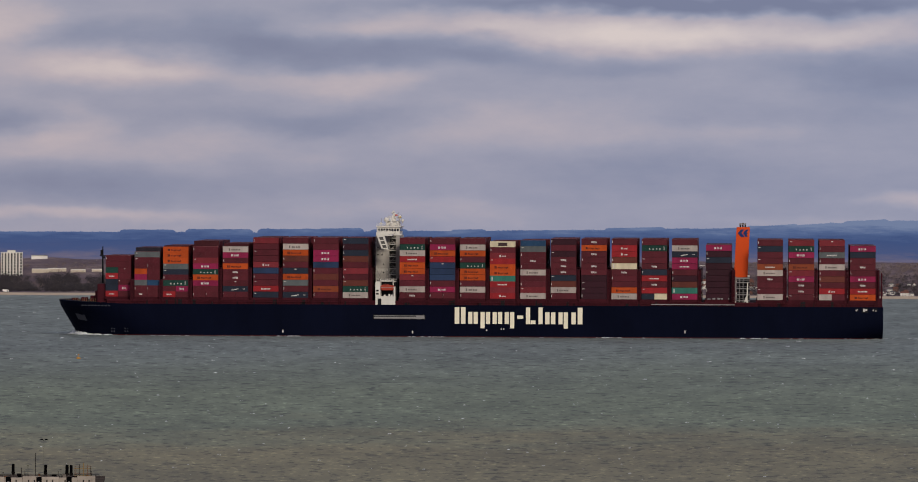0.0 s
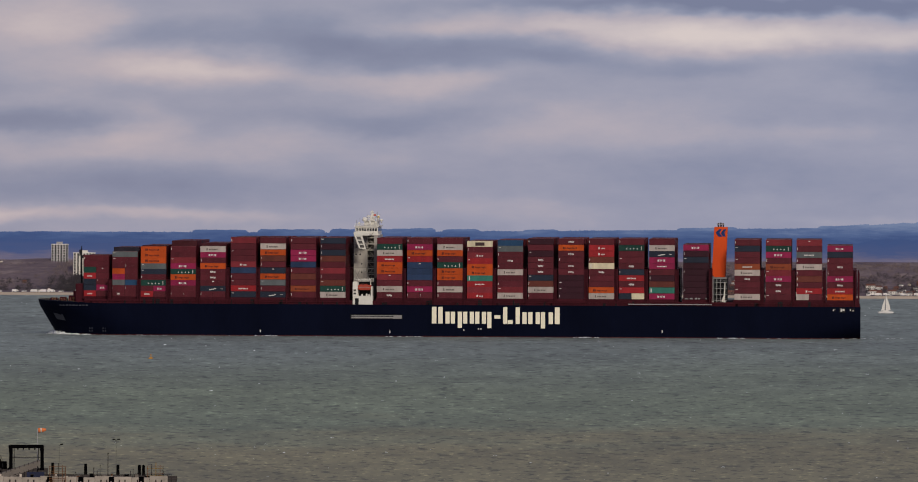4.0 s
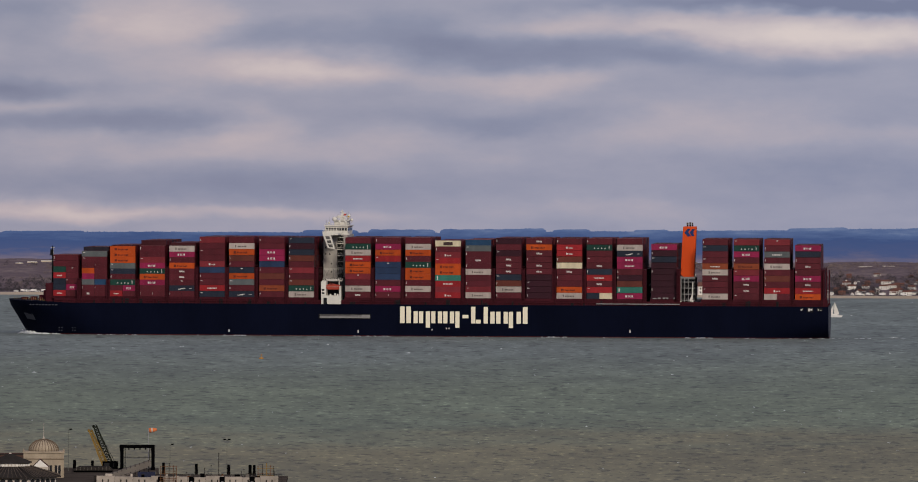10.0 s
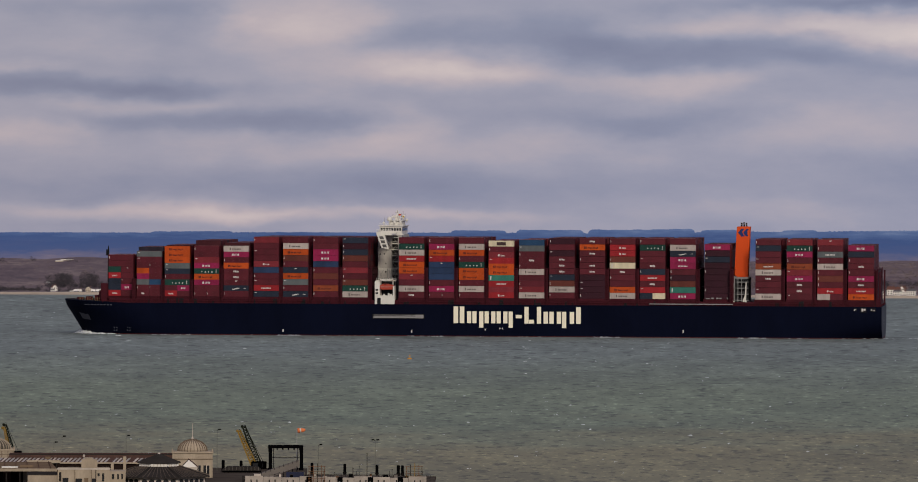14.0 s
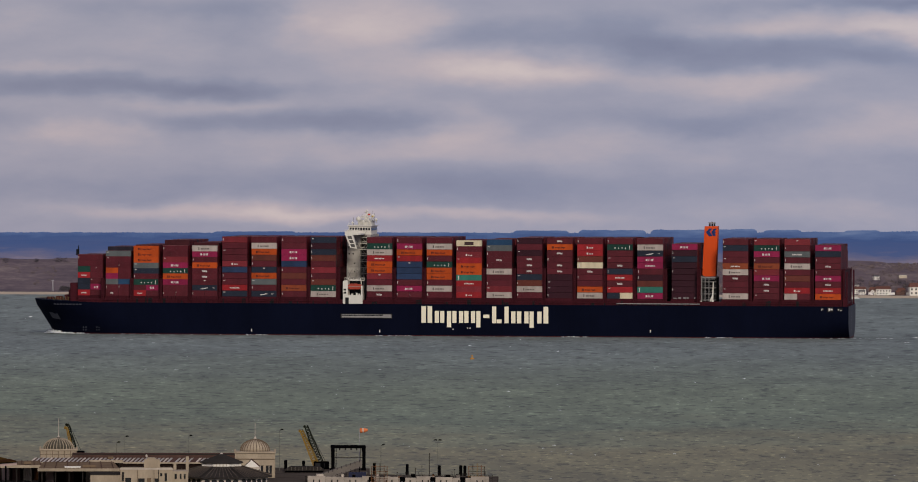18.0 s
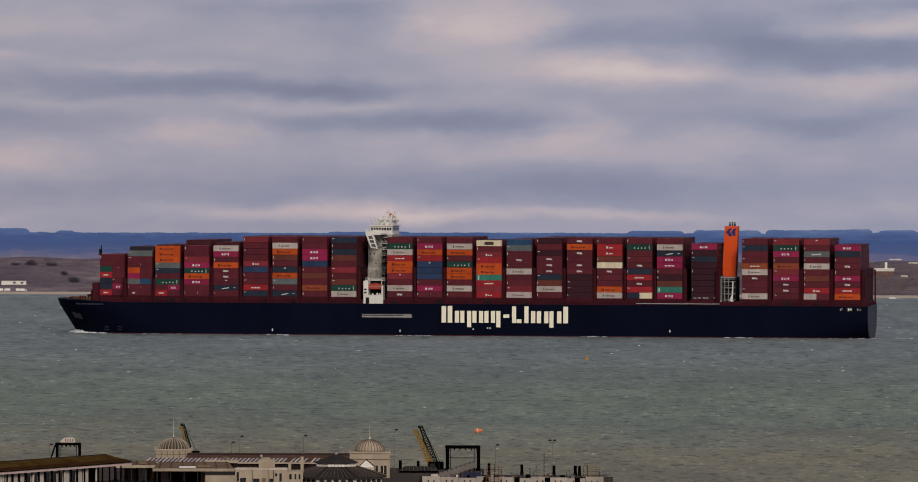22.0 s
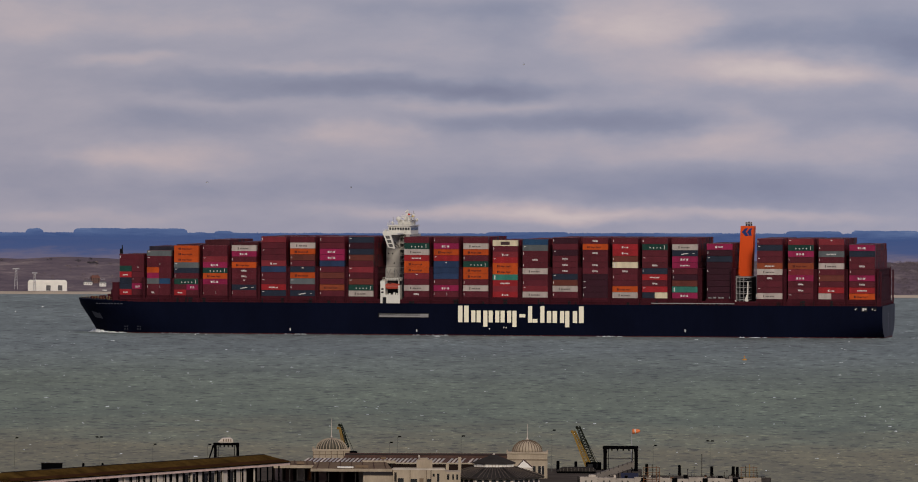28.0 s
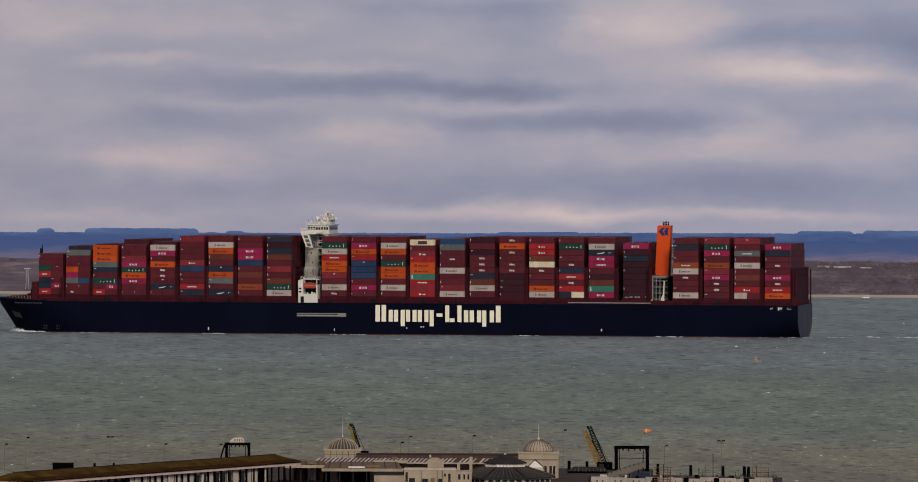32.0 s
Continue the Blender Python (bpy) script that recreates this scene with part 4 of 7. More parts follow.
# funnel
bm = bmesh.new()
prism(bm, [(sx(-38.6), 28.9), (sx(-32.0), 28.9), (sx(-31.0), 53.05), (sx(-37.4), 53.05)], -12.0, -4.5)
part("funnel_casing", bm, FUNNEL, ship, "tall orange funnel casing", bevel=0.12)
part("funnel_base", boxes((sx(-38.7), sx(-37.4), -26.0, -2.0, 15.2, 29.3), (sx(-38.0), sx(-31.0), -26.0, -2.0, 28.3, 28.9)), SHIPGREY, ship, "grey engine casing with open galleries", bevel=0.05)
for k in range(4):
    part("gallery_deck", boxes((sx(-37.6), sx(-31.0), -26.4, -20.0, 17.8 + 2.9 * k, 18.1 + 2.9 * k)), SHIPGREY, ship)
    part("gallery_rail", boxes((sx(-37.6), sx(-31.0), -26.43, -26.33, 19.0 + 2.9 * k, 19.1 + 2.9 * k)), SHIPGREY, ship)
for x in (-36.0, -34.2):
    part("gallery_post", boxes((sx(x), sx(x) + 0.3, -26.47, -26.1, 15.2, 29.0)), SHIPGREY, ship)
vent = bmesh.new()
prism(vent, [(sx(-33.4), 17.0), (sx(-31.9), 18.6), (sx(-31.7), 26.5), (sx(-32.1), 27.0), (sx(-32.4), 20.6), (sx(-33.4), 18.2)], -27.2, -25.8)
part("ventilator", vent, WHITE, ship, "white bent ventilator trunk")
for spec in ((sx(-36.0), sx(-35.2), -4, -3.2, 53.0, 54.9), (sx(-34.8), sx(-34.0), -4, -3.2, 53.0, 55.1), (sx(-33.6), sx(-32.9), -4, -3.2, 53.0, 54.8),):
    part("exhaust_pipe", boxes(spec), DARK, ship, bevel=0.1)
for spec in ((sx(-36.2), sx(-32.8), -4.4, -4.15, 54.0, 54.3), (sx(-36.2), sx(-32.8), -4.4, -4.15, 54.7, 54.9),):
    part("pipe_collar", boxes(spec), SHIPGREY, ship)
bm = bmesh.new()
prism(bm, [(sx(-36.8), 50.2), (sx(-35.2), 52.0), (sx(-33.7), 52.0), (sx(-34.9), 50.4), (sx(-33.5), 48.4), (sx(-35.2), 48.2)], -12.08, -11.9)
prism(bm, [(sx(-34.3), 50.2), (sx(-33.0), 51.9), (sx(-31.6), 52.0), (sx(-32.5), 50.5), (sx(-31.9), 50.2), (sx(-32.5), 49.8), (sx(-31.9), 48.5), (sx(-33.2), 48.4)], -12.08, -11.9)
part("funnel_marking", bm, LOGO, ship, "dark blue plain shapes on the funnel")

rb = random.Random(12)
for k in range(7):
    x = sx(-52.0) + rb.uniform(0.0, 12.0)
    part("deck_gear", boxes((x, x + rb.uniform(0.4, 1.6), -26.2, -25.9, 18.5, 18.5 + rb.uniform(0.3, 0.9))), SHIPGREY, ship)
for x, w, z, h in ((-38.8, 1.5, 15.3, 2.4), (-36.9, 1.0, 15.3, 1.6), (-34.6, 1.7, 15.3, 1.3), (-38.9, 0.7, 17.7, 2.0), (-32.6, 1.0, 15.3, 2.9)):
    part("vent_house", boxes((sx(x), sx(x) + w, -28.6, -27.2, z, z + h)), WHITE, ship, bevel=0.08)
part("casing_shade", boxes((sx(-37.0), sx(-31.0), -19.6, -3.0, 15.2, 28.3)), DARK, ship, "dark block standing in for shade inside the engine casing")

# cream marking on the side: plain upright bars of the lettering's size
YL = NEAR - 0.06
BARS = [(0.0, 2.2, 0, 8), (3.0, 2.2, 0, 8), (6.5, 2.0, 0, 5.7), (9.1, 2.0, 0, 5.7), (12.4, 2.0, -2.1, 7.8), (15.0, 2.0, 0, 5.7), (18.2, 2.0, 0, 5.7), (20.8, 2.0, 0, 5.7), (24.0, 2.0, 0, 5.7), (26.6, 2.0, -2.1, 7.8),
        (30.0, 2.9, 2.5, 1.6), (34.2, 2.0, 0, 8), (36.4, 2.4, 0, 1.8), (40.2, 2.0, 0, 8), (43.4, 2.1, 0, 5.7), (46.2, 2.1, 0, 5.7), (49.8, 2.0, 0, 5.7), (52.3, 2.0, -2.1, 7.8), (56.0, 2.1, 0, 5.7), (59.0, 2.3, 0, 8)]
for x, w, z, h in BARS:
    part("side_marking", boxes((sx(-172.1) + x, sx(-172.1) + x + w, YL, YL + 0.1, 6.4 + z, 6.4 + z + h)), CREAM, ship, "large cream upright bar on the hull side")
for k in range(9):
    part("bow_marking", boxes((sx(-352.5) + k * 1.65, sx(-351.4) + k * 1.65, -0.05, 0.05, 0.0, 0.55)), TRANSOM, ship, "small pale bar near the bow", at=pose(0, -hull_half(-352 + k * 1.65, 14.0) - 0.06, 14.0))

# stowed gangway in its recess, draught marks, openings
part("gangway", boxes((sx(-210.8), sx(-186.8), -30.2, -29.9, 8.7, 9.5), (sx(-210.8), sx(-186.8), -30.25, -30.15, 9.9, 10.2)), SHIPGREY, ship, "grey stowed accommodation ladder")
part("gangway_recess", boxes((sx(-211.4), sx(-186.2), -30.06, -29.7, 8.3, 10.6)), DARK, ship)
part("gangway_end", boxes((sx(-190.6), sx(-186.6), -30.35, -30.0, 8.6, 10.3)), SHIPGREY, ship)
for s, z in ((-192.6, 1.6), (-255.0, 1.7), (-62.0, 2.4), (-157.0, 3.0), (-150.0, 3.6), (-148.8, 3.6)):
    part("draught_mark", boxes((sx(s), sx(s) + 0.55, -30.08, -29.9, z, z + (0.7 if s > -160 and s != -62 else 1.3))), MARKW, ship, "small white mark on the hull side")
bm = bmesh.new()
for s in (-338.0, -331.5):
    for dx, dz in ((0, 0), (1.2, 0), (0, 1.3), (1.2, 1.3)):
        box(bm, sx(s) + dx, sx(s) + dx + 0.55, -0.06, 0.06, dz, dz + 0.55)
part("thruster_mark", bm, TRANSOM, ship, at=pose(0, -27.0, 1.6, 0, 0, 0))
for spec in ((sx(19.5), sx(21.0), -30.07, -29.8, 13.2, 14.6), (sx(22.6), sx(25.6), -30.07, -29.8, 12.6, 14.9), (sx(27.4), sx(30.0), -30.07, -29.8, 13.1, 14.7),):
    part("mooring_port", boxes(spec), DARK, ship)
for spec in ((sx(23.3), sx(24.0), -30.12, -29.7, 13.1, 14.5), (sx(24.2), sx(25.2), -30.12, -29.7, 13.5, 14.3), (sx(19.7), sx(20.1), -30.12, -29.9, 13.4, 14.1), (sx(20.4), sx(20.7), -30.12, -29.9, 13.9, 14.3), (sx(27.8), sx(28.2), -30.12, -29.9, 13.5, 14.2), (sx(29.0), sx(29.5), -30.12, -29.9, 13.3, 13.7),):
    part("winch", boxes(spec), MARKW, ship)
for k in range(9):
    part("transom_port", boxes((sx(32.5), sx(32.68), -26 + 5.4 * k, -23.6 + 5.4 * k, 12.7, 14.2)), DARK, ship)
for k in range(6):
    for y in (-2.0,):
        part("transom_mark", boxes((sx(32.6), sx(32.86), y, y + 0.7, 3.4 + 1.5 * k, 3.9 + 1.5 * k)), SHIPGREY, ship)
part("stern_rail", boxes(*[(sx(32.3), sx(32.4), -29 + 2.9 * k, -28.9 + 2.9 * k, 15.3, 16.4) for k in range(21)], (sx(32.3), sx(32.4), -29.5, 29.5, 16.3, 16.4)), DECKRED, ship)
part("bulwark_edge", boxes((sx(-78), sx(-38), -30.1, -29.5, 15.9, 16.3)), SHIPGREY, ship, "pale side rail beside the funnel")
bm = bmesh.new()
v = [bm.verts.new((sx(s), -hull_half(s, z) - 0.12, z)) for s, z in ((-356.6, 10.2), (-351.6, 9.6), (-350.4, 6.6), (-355.2, 7.2))]
v += [bm.verts.new((p.co.x, p.co.y + 0.4, p.co.z)) for p in v]
for f in ((0, 1, 2, 3), (7, 6, 5, 4), (0, 4, 5, 1), (1, 5, 6, 2), (2, 6, 7, 3), (3, 7, 4, 0)):
    bm.faces.new([v[i] for i in f])
part("anchor_pocket", bm, TRANSOM, ship, "greyish anchor recess plate")

# forecastle: foremast, windlasses, bulwark rail
bm = bmesh.new()
lathe(bm, [(0.7, 0), (0.5, 9), (0.35, 24.5), (0.2, 27)], 8, (sx(-345.2), -2, 15.4))
box(bm, sx(-346.6), sx(-343.6), -2.4, -1.6, 37.6, 38.0)
box(bm, sx(-346.2), sx(-345.6), -3.0, -1.0, 38.0, 40.6)
box(bm, sx(-344.9), sx(-344.0), -2.3, -1.7, 36.4, 37.5)
part("foremast", bm, DARK, ship, "dark slender foremast with lamps")
bm = bmesh.new()
for k in range(22):
    box(bm, sx(-365.5) + k, sx(-365.4) + k, -3 - k * 0.9, -2.9 - k * 0.9, 15.9, 17.6)
part("bow_rail", bm, node_mat("ochre_rail", (0.34, 0.25, 0.11)), ship, "ochre rail stanchions on the forecastle")
part("windlass", boxes((sx(-359.5), sx(-356.5), -9.0, -5.0, 15.5, 17.4), (sx(-354.5), sx(-351.5), -12, -8, 15.5, 17.8), (sx(-349.8), sx(-347.6), -14, -10, 15.5, 18.6), (sx(-347.0), sx(-343.0), -18, 18, 15.4, 21.0), (sx(-345.4), sx(-341.4), -22, 22, 15.4, 24.5)), DECKRED, ship, "maroon windlasses and breakwater", bevel=0.2)

# foam at the stem and along the side, carried along by the ship
def foam_run(name, x0, x1, n, y, high, seed, label):
    rnd = random.Random(seed)
    bm = bmesh.new()
    for k in range(n):
        x = x0 + (x1 - x0) * rnd.random()
        w, h = rnd.uniform(0.6, 3.0), high * rnd.uniform(0.25, 1.0)
        yy = y(x) - rnd.uniform(0.1, 1.6)
        pts = 6
        ring = [bm.verts.new((x + w * math.cos(a), yy + 0.5 * math.sin(a), -0.45)) for a in [2 * math.pi * i / pts for i in range(pts)]]
        topv = bm.verts.new((x + rnd.uniform(-0.5, 0.5) * w, yy + 0.2, -0.3 + h))
        for i in range(pts):
            bm.faces.new((ring[i], ring[(i + 1) % pts], topv))
        bm.faces.new(ring[::-1])
    ob = part(name, bm, FOAM, ship, label, smooth=True)
    tagged(ob, kind="stuff")


foam_run("bow_wave", sx(-360.5), sx(-352), 60, lambda x: -hull_half(x + S0, 0.4), 1.9, 3, "white bow wave")
foam_run("bow_wave", sx(-352), sx(-338), 50, lambda x: -hull_half(x + S0, 0.4) - 0.4, 0.9, 7, "white bow wave")
for k, (xa, xb, n, high) in enumerate(((-338, -322, 22, 0.5), (-318, -300, 30, 0.8), (-290, -262, 44, 0.6), (-258, -246, 26, 1.0), (-238, -205, 40, 0.6), (-196, -176, 34, 0.95), (-160, -118, 42, 0.6), (-104, -92, 26, 1.0), (-80, -44, 36, 0.6), (-36, -22, 26, 1.0), (-12, 31, 50, 0.7))):
    foam_run("side_wash", sx(xa), sx(xb), n, lambda x: -hull_half(x + S0, 0.4) - 0.3, 0.75 * high, 40 + k, "broken white wash along the hull")
foam_run("stern_wake", sx(33), sx(60), 60, lambda x: -20 + 8 * math.sin(x * 1.7), 0.32, 6, "pale broken wake astern")
foam_run("stern_wake", sx(60), sx(150), 70, lambda x: -10 + 16 * math.sin(x * 1.7), 0.16, 8, "pale broken wake astern")

# ---- far shore: woods, houses, tower blocks ----
def wood_mat(name, colours):
    return island_mat(name, colours, rough=0.95, spread=0.2)


# mauve, lifted tree colours: distance haze is put into the base colour
DARKWOOD = wood_mat("dark_winter_trees", [(0.050, 0.046, 0.053), (0.060, 0.052, 0.057), (0.043, 0.042, 0.050), (0.072, 0.060, 0.063)])
BROWNWOOD = wood_mat("hazed_brown_trees", [(0.150, 0.118, 0.120), (0.185, 0.142, 0.136), (0.130, 0.106, 0.114), (0.21, 0.165, 0.150)])
MIDWOOD = wood_mat("hazed_bare_coppice", [(0.125, 0.102, 0.114), (0.140, 0.114, 0.122), (0.110, 0.092, 0.106)])
TANWOOD = wood_mat("hazed_hedges", [(0.24, 0.20, 0.215), (0.215, 0.18, 0.20), (0.28, 0.23, 0.235)])


def ground_at(dist):
    """Height of the far land."""
    for (a, u), (b, v) in zip(((SHORE + 26, 1.9), (SHORE + 60, 3.5), (4680, 20.5), (4760, 29.5)), ((SHORE + 60, 3.5), (4680, 20.5), (4760, 29.5), (4900, 30.0))):
        if dist <= b:
            return u + (v - u) * max(0.0, (dist - a)) / (b - a)
    return 30.0


def woods(name, label, belts, material, seed, thin=-0.28):
    """Clumped crowns with ragged outlines; belts of (q0, q1, near, far, count, low size, high size, top factor)."""
    rnd = np.random.RandomState(seed)
    V = []
    for q0, q1, near, far, count, lo, hi, lift in belts:
        for _ in range(count):
            q, d = rnd.uniform(q0, q1), rnd.uniform(near, far)
            gap = noise.noise(Vector((q * 0.045, d * 0.02, seed)))
            if gap < thin:
                continue
            r = rnd.uniform(lo, hi) * (1.0 + 0.5 * gap)
            a = bearing(q)
            x, y, z = d * math.sin(a), d * math.cos(a), ground_at(d)
            # a short trunk, then sprays of twigs in a broken dome
            tall, wide = r * lift * rnd.uniform(0.9, 1.5), r * rnd.uniform(0.6, 1.0)
            e = rnd.normal(0, 1, (60, 3))
            e *= (rnd.uniform(0.25, 1.0, 60) ** 0.5 / (np.linalg.norm(e, axis=1) + 1e-6))[:, None]
            c = np.array((x, y, z - 0.4 + 0.55 * tall)) + e * np.array((wide, 0.8 * wide, 0.5 * tall))
            tri = rnd.normal(0, 1, (60, 3, 3)) * np.array((0.20, 0.12, 0.20)) * (0.55 + 0.22 * r)
            V.append((c[:, None, :] + tri).reshape(-1, 3))
            V.append(np.array(((x - 0.15, y, z - 0.5), (x + 0.15, y, z - 0.5), (x, y, z + tall * 0.6))))
    V = np.concatenate(V)
    Fc = np.arange(len(V)).reshape(-1, 3)
    me = bpy.data.meshes.new(name)
    me.from_pydata(V.tolist(), [], Fc.tolist())
    me.materials.append(material)
    return tagged(new(name, me), label, "trees", kind="stuff")


woods("shore_woods", "dark bare winter trees along the far shore",
      [(850, 1060, 4600, 4655, 950, 2.5, 5.4, 1.0), (560, 850, 4606, 4650, 420, 1.4, 3.8, 1.0), (300, 372, 4600, 4625, 105, 1.6, 3.6, 0.7), (385, 470, 4622, 4660, 230, 1.9, 4.4, 1.1), (470, 560, 4610, 4640, 150, 1.2, 3.0, 0.8), (380, 600, 4596, 4608, 170, 0.9, 2.0, 0.9),
       (1800, 1960, 4606, 4650, 255, 1.6, 4.0, 1.0), (1640, 1800, 4600, 4655, 160, 1.6, 3.6, 1.0), (1960, 2200, 4600, 4665, 460, 1.6, 4.2, 1.1), (2200, 2560, 4604, 4670, 520, 1.6, 3.8, 1.1), (1990, 2180, 4589, 4640, 330, 1.0, 2.4, 1.1), (2285, 2450, 4589, 4640, 330, 1.0, 2.6, 1.1)], DARKWOOD, 11)
woods("hinterland_woods", "brown bare woodland on the low land behind the shore",
      [(560, 1060, 4625, 4730, 700, 1.6, 3.2, 0.6), 
       (1360, 1660, 4600, 4660, 520, 1.8, 3.8, 0.9), (1360, 1960, 4620, 4740, 1300, 1.6, 3.2, 0.7), (1960, 2560, 4640, 4740, 1200, 1.8, 3.6, 0.7)], BROWNWOOD, 12, -0.3)
woods("coppice", "bare coppice sloping up from the far beach, haze in its colour",
      [(1060, 1360, 4612, 4745, 1000, 1.8, 3.6, 0.7), (1060, 1360, 4600, 4625, 180, 0.9, 2.3, 0.7)], MIDWOOD, 17, -0.3)
woods("scrub", "brown scrub and thickets on the flat land",
      [(-420, 560, 4630, 4730, 420, 1.4, 2.8, 0.6)], BROWNWOOD, 15, 0.08)
woods("hedgerow_trees", "dark round trees standing in groups on the rising land",
      [(-420, 470, 4725, 4745, 230, 2.2, 3.8, 0.8), (560, 850, 4700, 4720, 90, 1.8, 3.0, 0.8)], DARKWOOD, 14, 0.16)
woods("field_trees", "dark round trees on the field edge",
      [(22, 34, 4700, 4708, 34, 1.8, 3.0, 0.9), (45, 60, 4698, 4706, 44, 2.0, 3.4, 1.0), (80, 95, 4696, 4704, 40, 2.0, 3.4, 1.0), (106, 115, 4658, 4664, 26, 1.8, 3.0, 1.0), (120, 134, 4638, 4646, 36, 2.0, 3.4, 1.0), (-60, -48, 4690, 4700, 16, 1.8, 3.0, 0.9), (-120, -104, 4716, 4724, 18, 1.8, 3.0, 0.9)], DARKWOOD, 16, -1.0)
woods("upland_fields", "hedges on the rising land, paled by painted haze",
      [(560, 1060, 4735, 4760, 320, 0.8, 1.9, 0.3), (1060, 1600, 4728, 4760, 420, 0.9, 2.0, 0.4), (1600, 2560, 4718, 4760, 800, 0.9, 2.0, 0.4)], TANWOOD, 13, -0.15)

HOUSEWHITE = node_mat("white_rendered_wall", (0.72, 0.69, 0.64), rough=0.8, var=0.10, scale=0.2, fine=2.0)
HOUSECREAM = node_mat("cream_rendered_wall", (0.52, 0.45, 0.35), rough=0.8, var=0.15, scale=0.2, fine=2.0)
HOUSEBRICK = node_mat("red_brick_wall", (0.13, 0.075, 0.065), rough=0.85, var=0.25, scale=0.3, fine=4.0)
ROOFRED = node_mat("red_tiled_roof", (0.135, 0.060, 0.045), rough=0.8, var=0.25, scale=0.3, fine=3.0)
ROOFGREY = node_mat("grey_slate_roof", (0.10, 0.095, 0.10), rough=0.7, var=0.25, scale=0.3, fine=3.0)
PANE = node_mat("house_window_glass", (0.016, 0.016, 0.018), rough=0.25, var=0.2, spec=0.3)


def facing(q, dist, z):
    a = bearing(q)
    return pose(dist * math.sin(a), dist * math.cos(a), z, 0, 0, -math.degrees(a))


def house(w, d, h, rise, wall, roof, gable_front, label):
    """A house with gabled roof, windows, door and chimney; its front looks along -y."""
    ob = thing("house", label, "house", group="houses along the far shore")
    part("wall", boxes((-w / 2, w / 2, -d / 2, d / 2, -1.0, h)), wall, ob)
    bm = bmesh.new()
    if gable_front:
        prism(bm, [(-w / 2 - 0.4, h - 0.15), (w / 2 + 0.4, h - 0.15), (0, h + rise)], -d / 2 - 0.35, d / 2 + 0.3)
        cover = part("roof", bm, roof, ob)
        bm = bmesh.new()
        prism(bm, [(-w / 2 + 0.3, h - 0.1), (w / 2 - 0.3, h - 0.1), (0, h + rise - 0.55)], -d / 2 - 0.42, -d / 2 - 0.3)
        part("gable", bm, wall, ob)
    else:
        v = [(-w / 2 - 0.4, -d / 2 - 0.4, h), (w / 2 + 0.4, -d / 2 - 0.4, h), (w / 2 + 0.4, d / 2 + 0.4, h), (-w / 2 - 0.4, d / 2 + 0.4, h), (-w / 2 + 0.8, 0, h + rise), (w / 2 - 0.8, 0, h + rise)]
        vs = [bm.verts.new(p) for p in v]
        for f in ((0, 1, 5, 4), (2, 3, 4, 5), (1, 2, 5), (3, 0, 4), (3, 2, 1, 0)):
            bm.faces.new([vs[i] for i in f])
        cover = part("roof", bm, roof, ob)
    n = max(2, int(w / 2.6))
    pane = mesh_of(boxes((-0.55, 0.55, -0.05, 0.05, 0.0, 1.3)), "window", PANE)
    storeys = max(1, int(h / 2.7))
    for k in range(storeys):
        for i in range(n):
            shared("window", pane, ob, pose(-w / 2 + (i + 0.5) * w / n, -d / 2 - 0.03, 0.9 + 2.7 * k))
    part("chimney", boxes((w / 4, w / 4 + 0.8, 0.2, 1.0, h, h + rise + 1.2)), HOUSEBRICK, cover)
    return ob


KINDS = [house(11, 8, 5.6, 3.0, HOUSEWHITE, ROOFGREY, False, "white two-storey house with a grey slate roof"), house(8, 9, 5.4, 3.6, HOUSEWHITE, ROOFRED, True, "white gabled house with a red tiled roof"),
         house(15, 9, 5.8, 3.0, HOUSEWHITE, ROOFRED, False, "long white house under a red tiled roof"), house(9, 8, 5.4, 3.0, HOUSECREAM, ROOFGREY, True, "cream gabled house with a slate roof"),
         house(12, 8, 3.2, 2.4, HOUSEWHITE, ROOFGREY, False, "low white bungalow with a slate roof"), house(10, 8, 5.6, 3.2, HOUSEBRICK, ROOFRED, False, "red brick house with a tiled roof")]
# mark, distance, kind
VILLAGE = [
    (-120, 4634, 4), (-108, 4640, 5), (-95, 4630, 0), (-92, 4600, 4), (386, 4640, 4), (394, 4594, 4), (396, 4600, 1), (426, 4592, 4),
    (441, 4594, 1), (455, 4594, 3), (543, 4640, 1), (585, 4593, 4), (604, 4594, 0), (622, 4592, 4), (640, 4596, 1), (661, 4593, 4),
    (690, 4594, 0), (705, 4593, 4), (722, 4595, 3), (744, 4594, 4), (787, 4594, 4), (788, 4640, 5),
    (810, 4592, 0), (829, 4594, 1), (850, 4593, 4),
]
HAMLET = [
    (1454, 4590, 4), (1459, 4604, 0), (1462, 4590, 1), (1467, 4598, 2), (1474, 4592, 0), (1660, 4640, 4), (1669, 4592, 0), (1690, 4592, 1),
    (1694, 4660, 0), (1706, 4593, 2), (1732, 4592, 5), (1750, 4593, 1), (1768, 4592, 2), (1775, 4650, 4), (1792, 4592, 1), (1806, 4594, 0),
    (1832, 4594, 2), (1850, 4593, 1), (1905, 4593, 1), (1921, 4592, 0), (1942, 4594, 4), (1961, 4592, 1), (1972, 4618, 1), (1980, 4593, 0),
    (1838, 4590, 0), (1862, 4590, 0), (1850, 4597, 3),
]
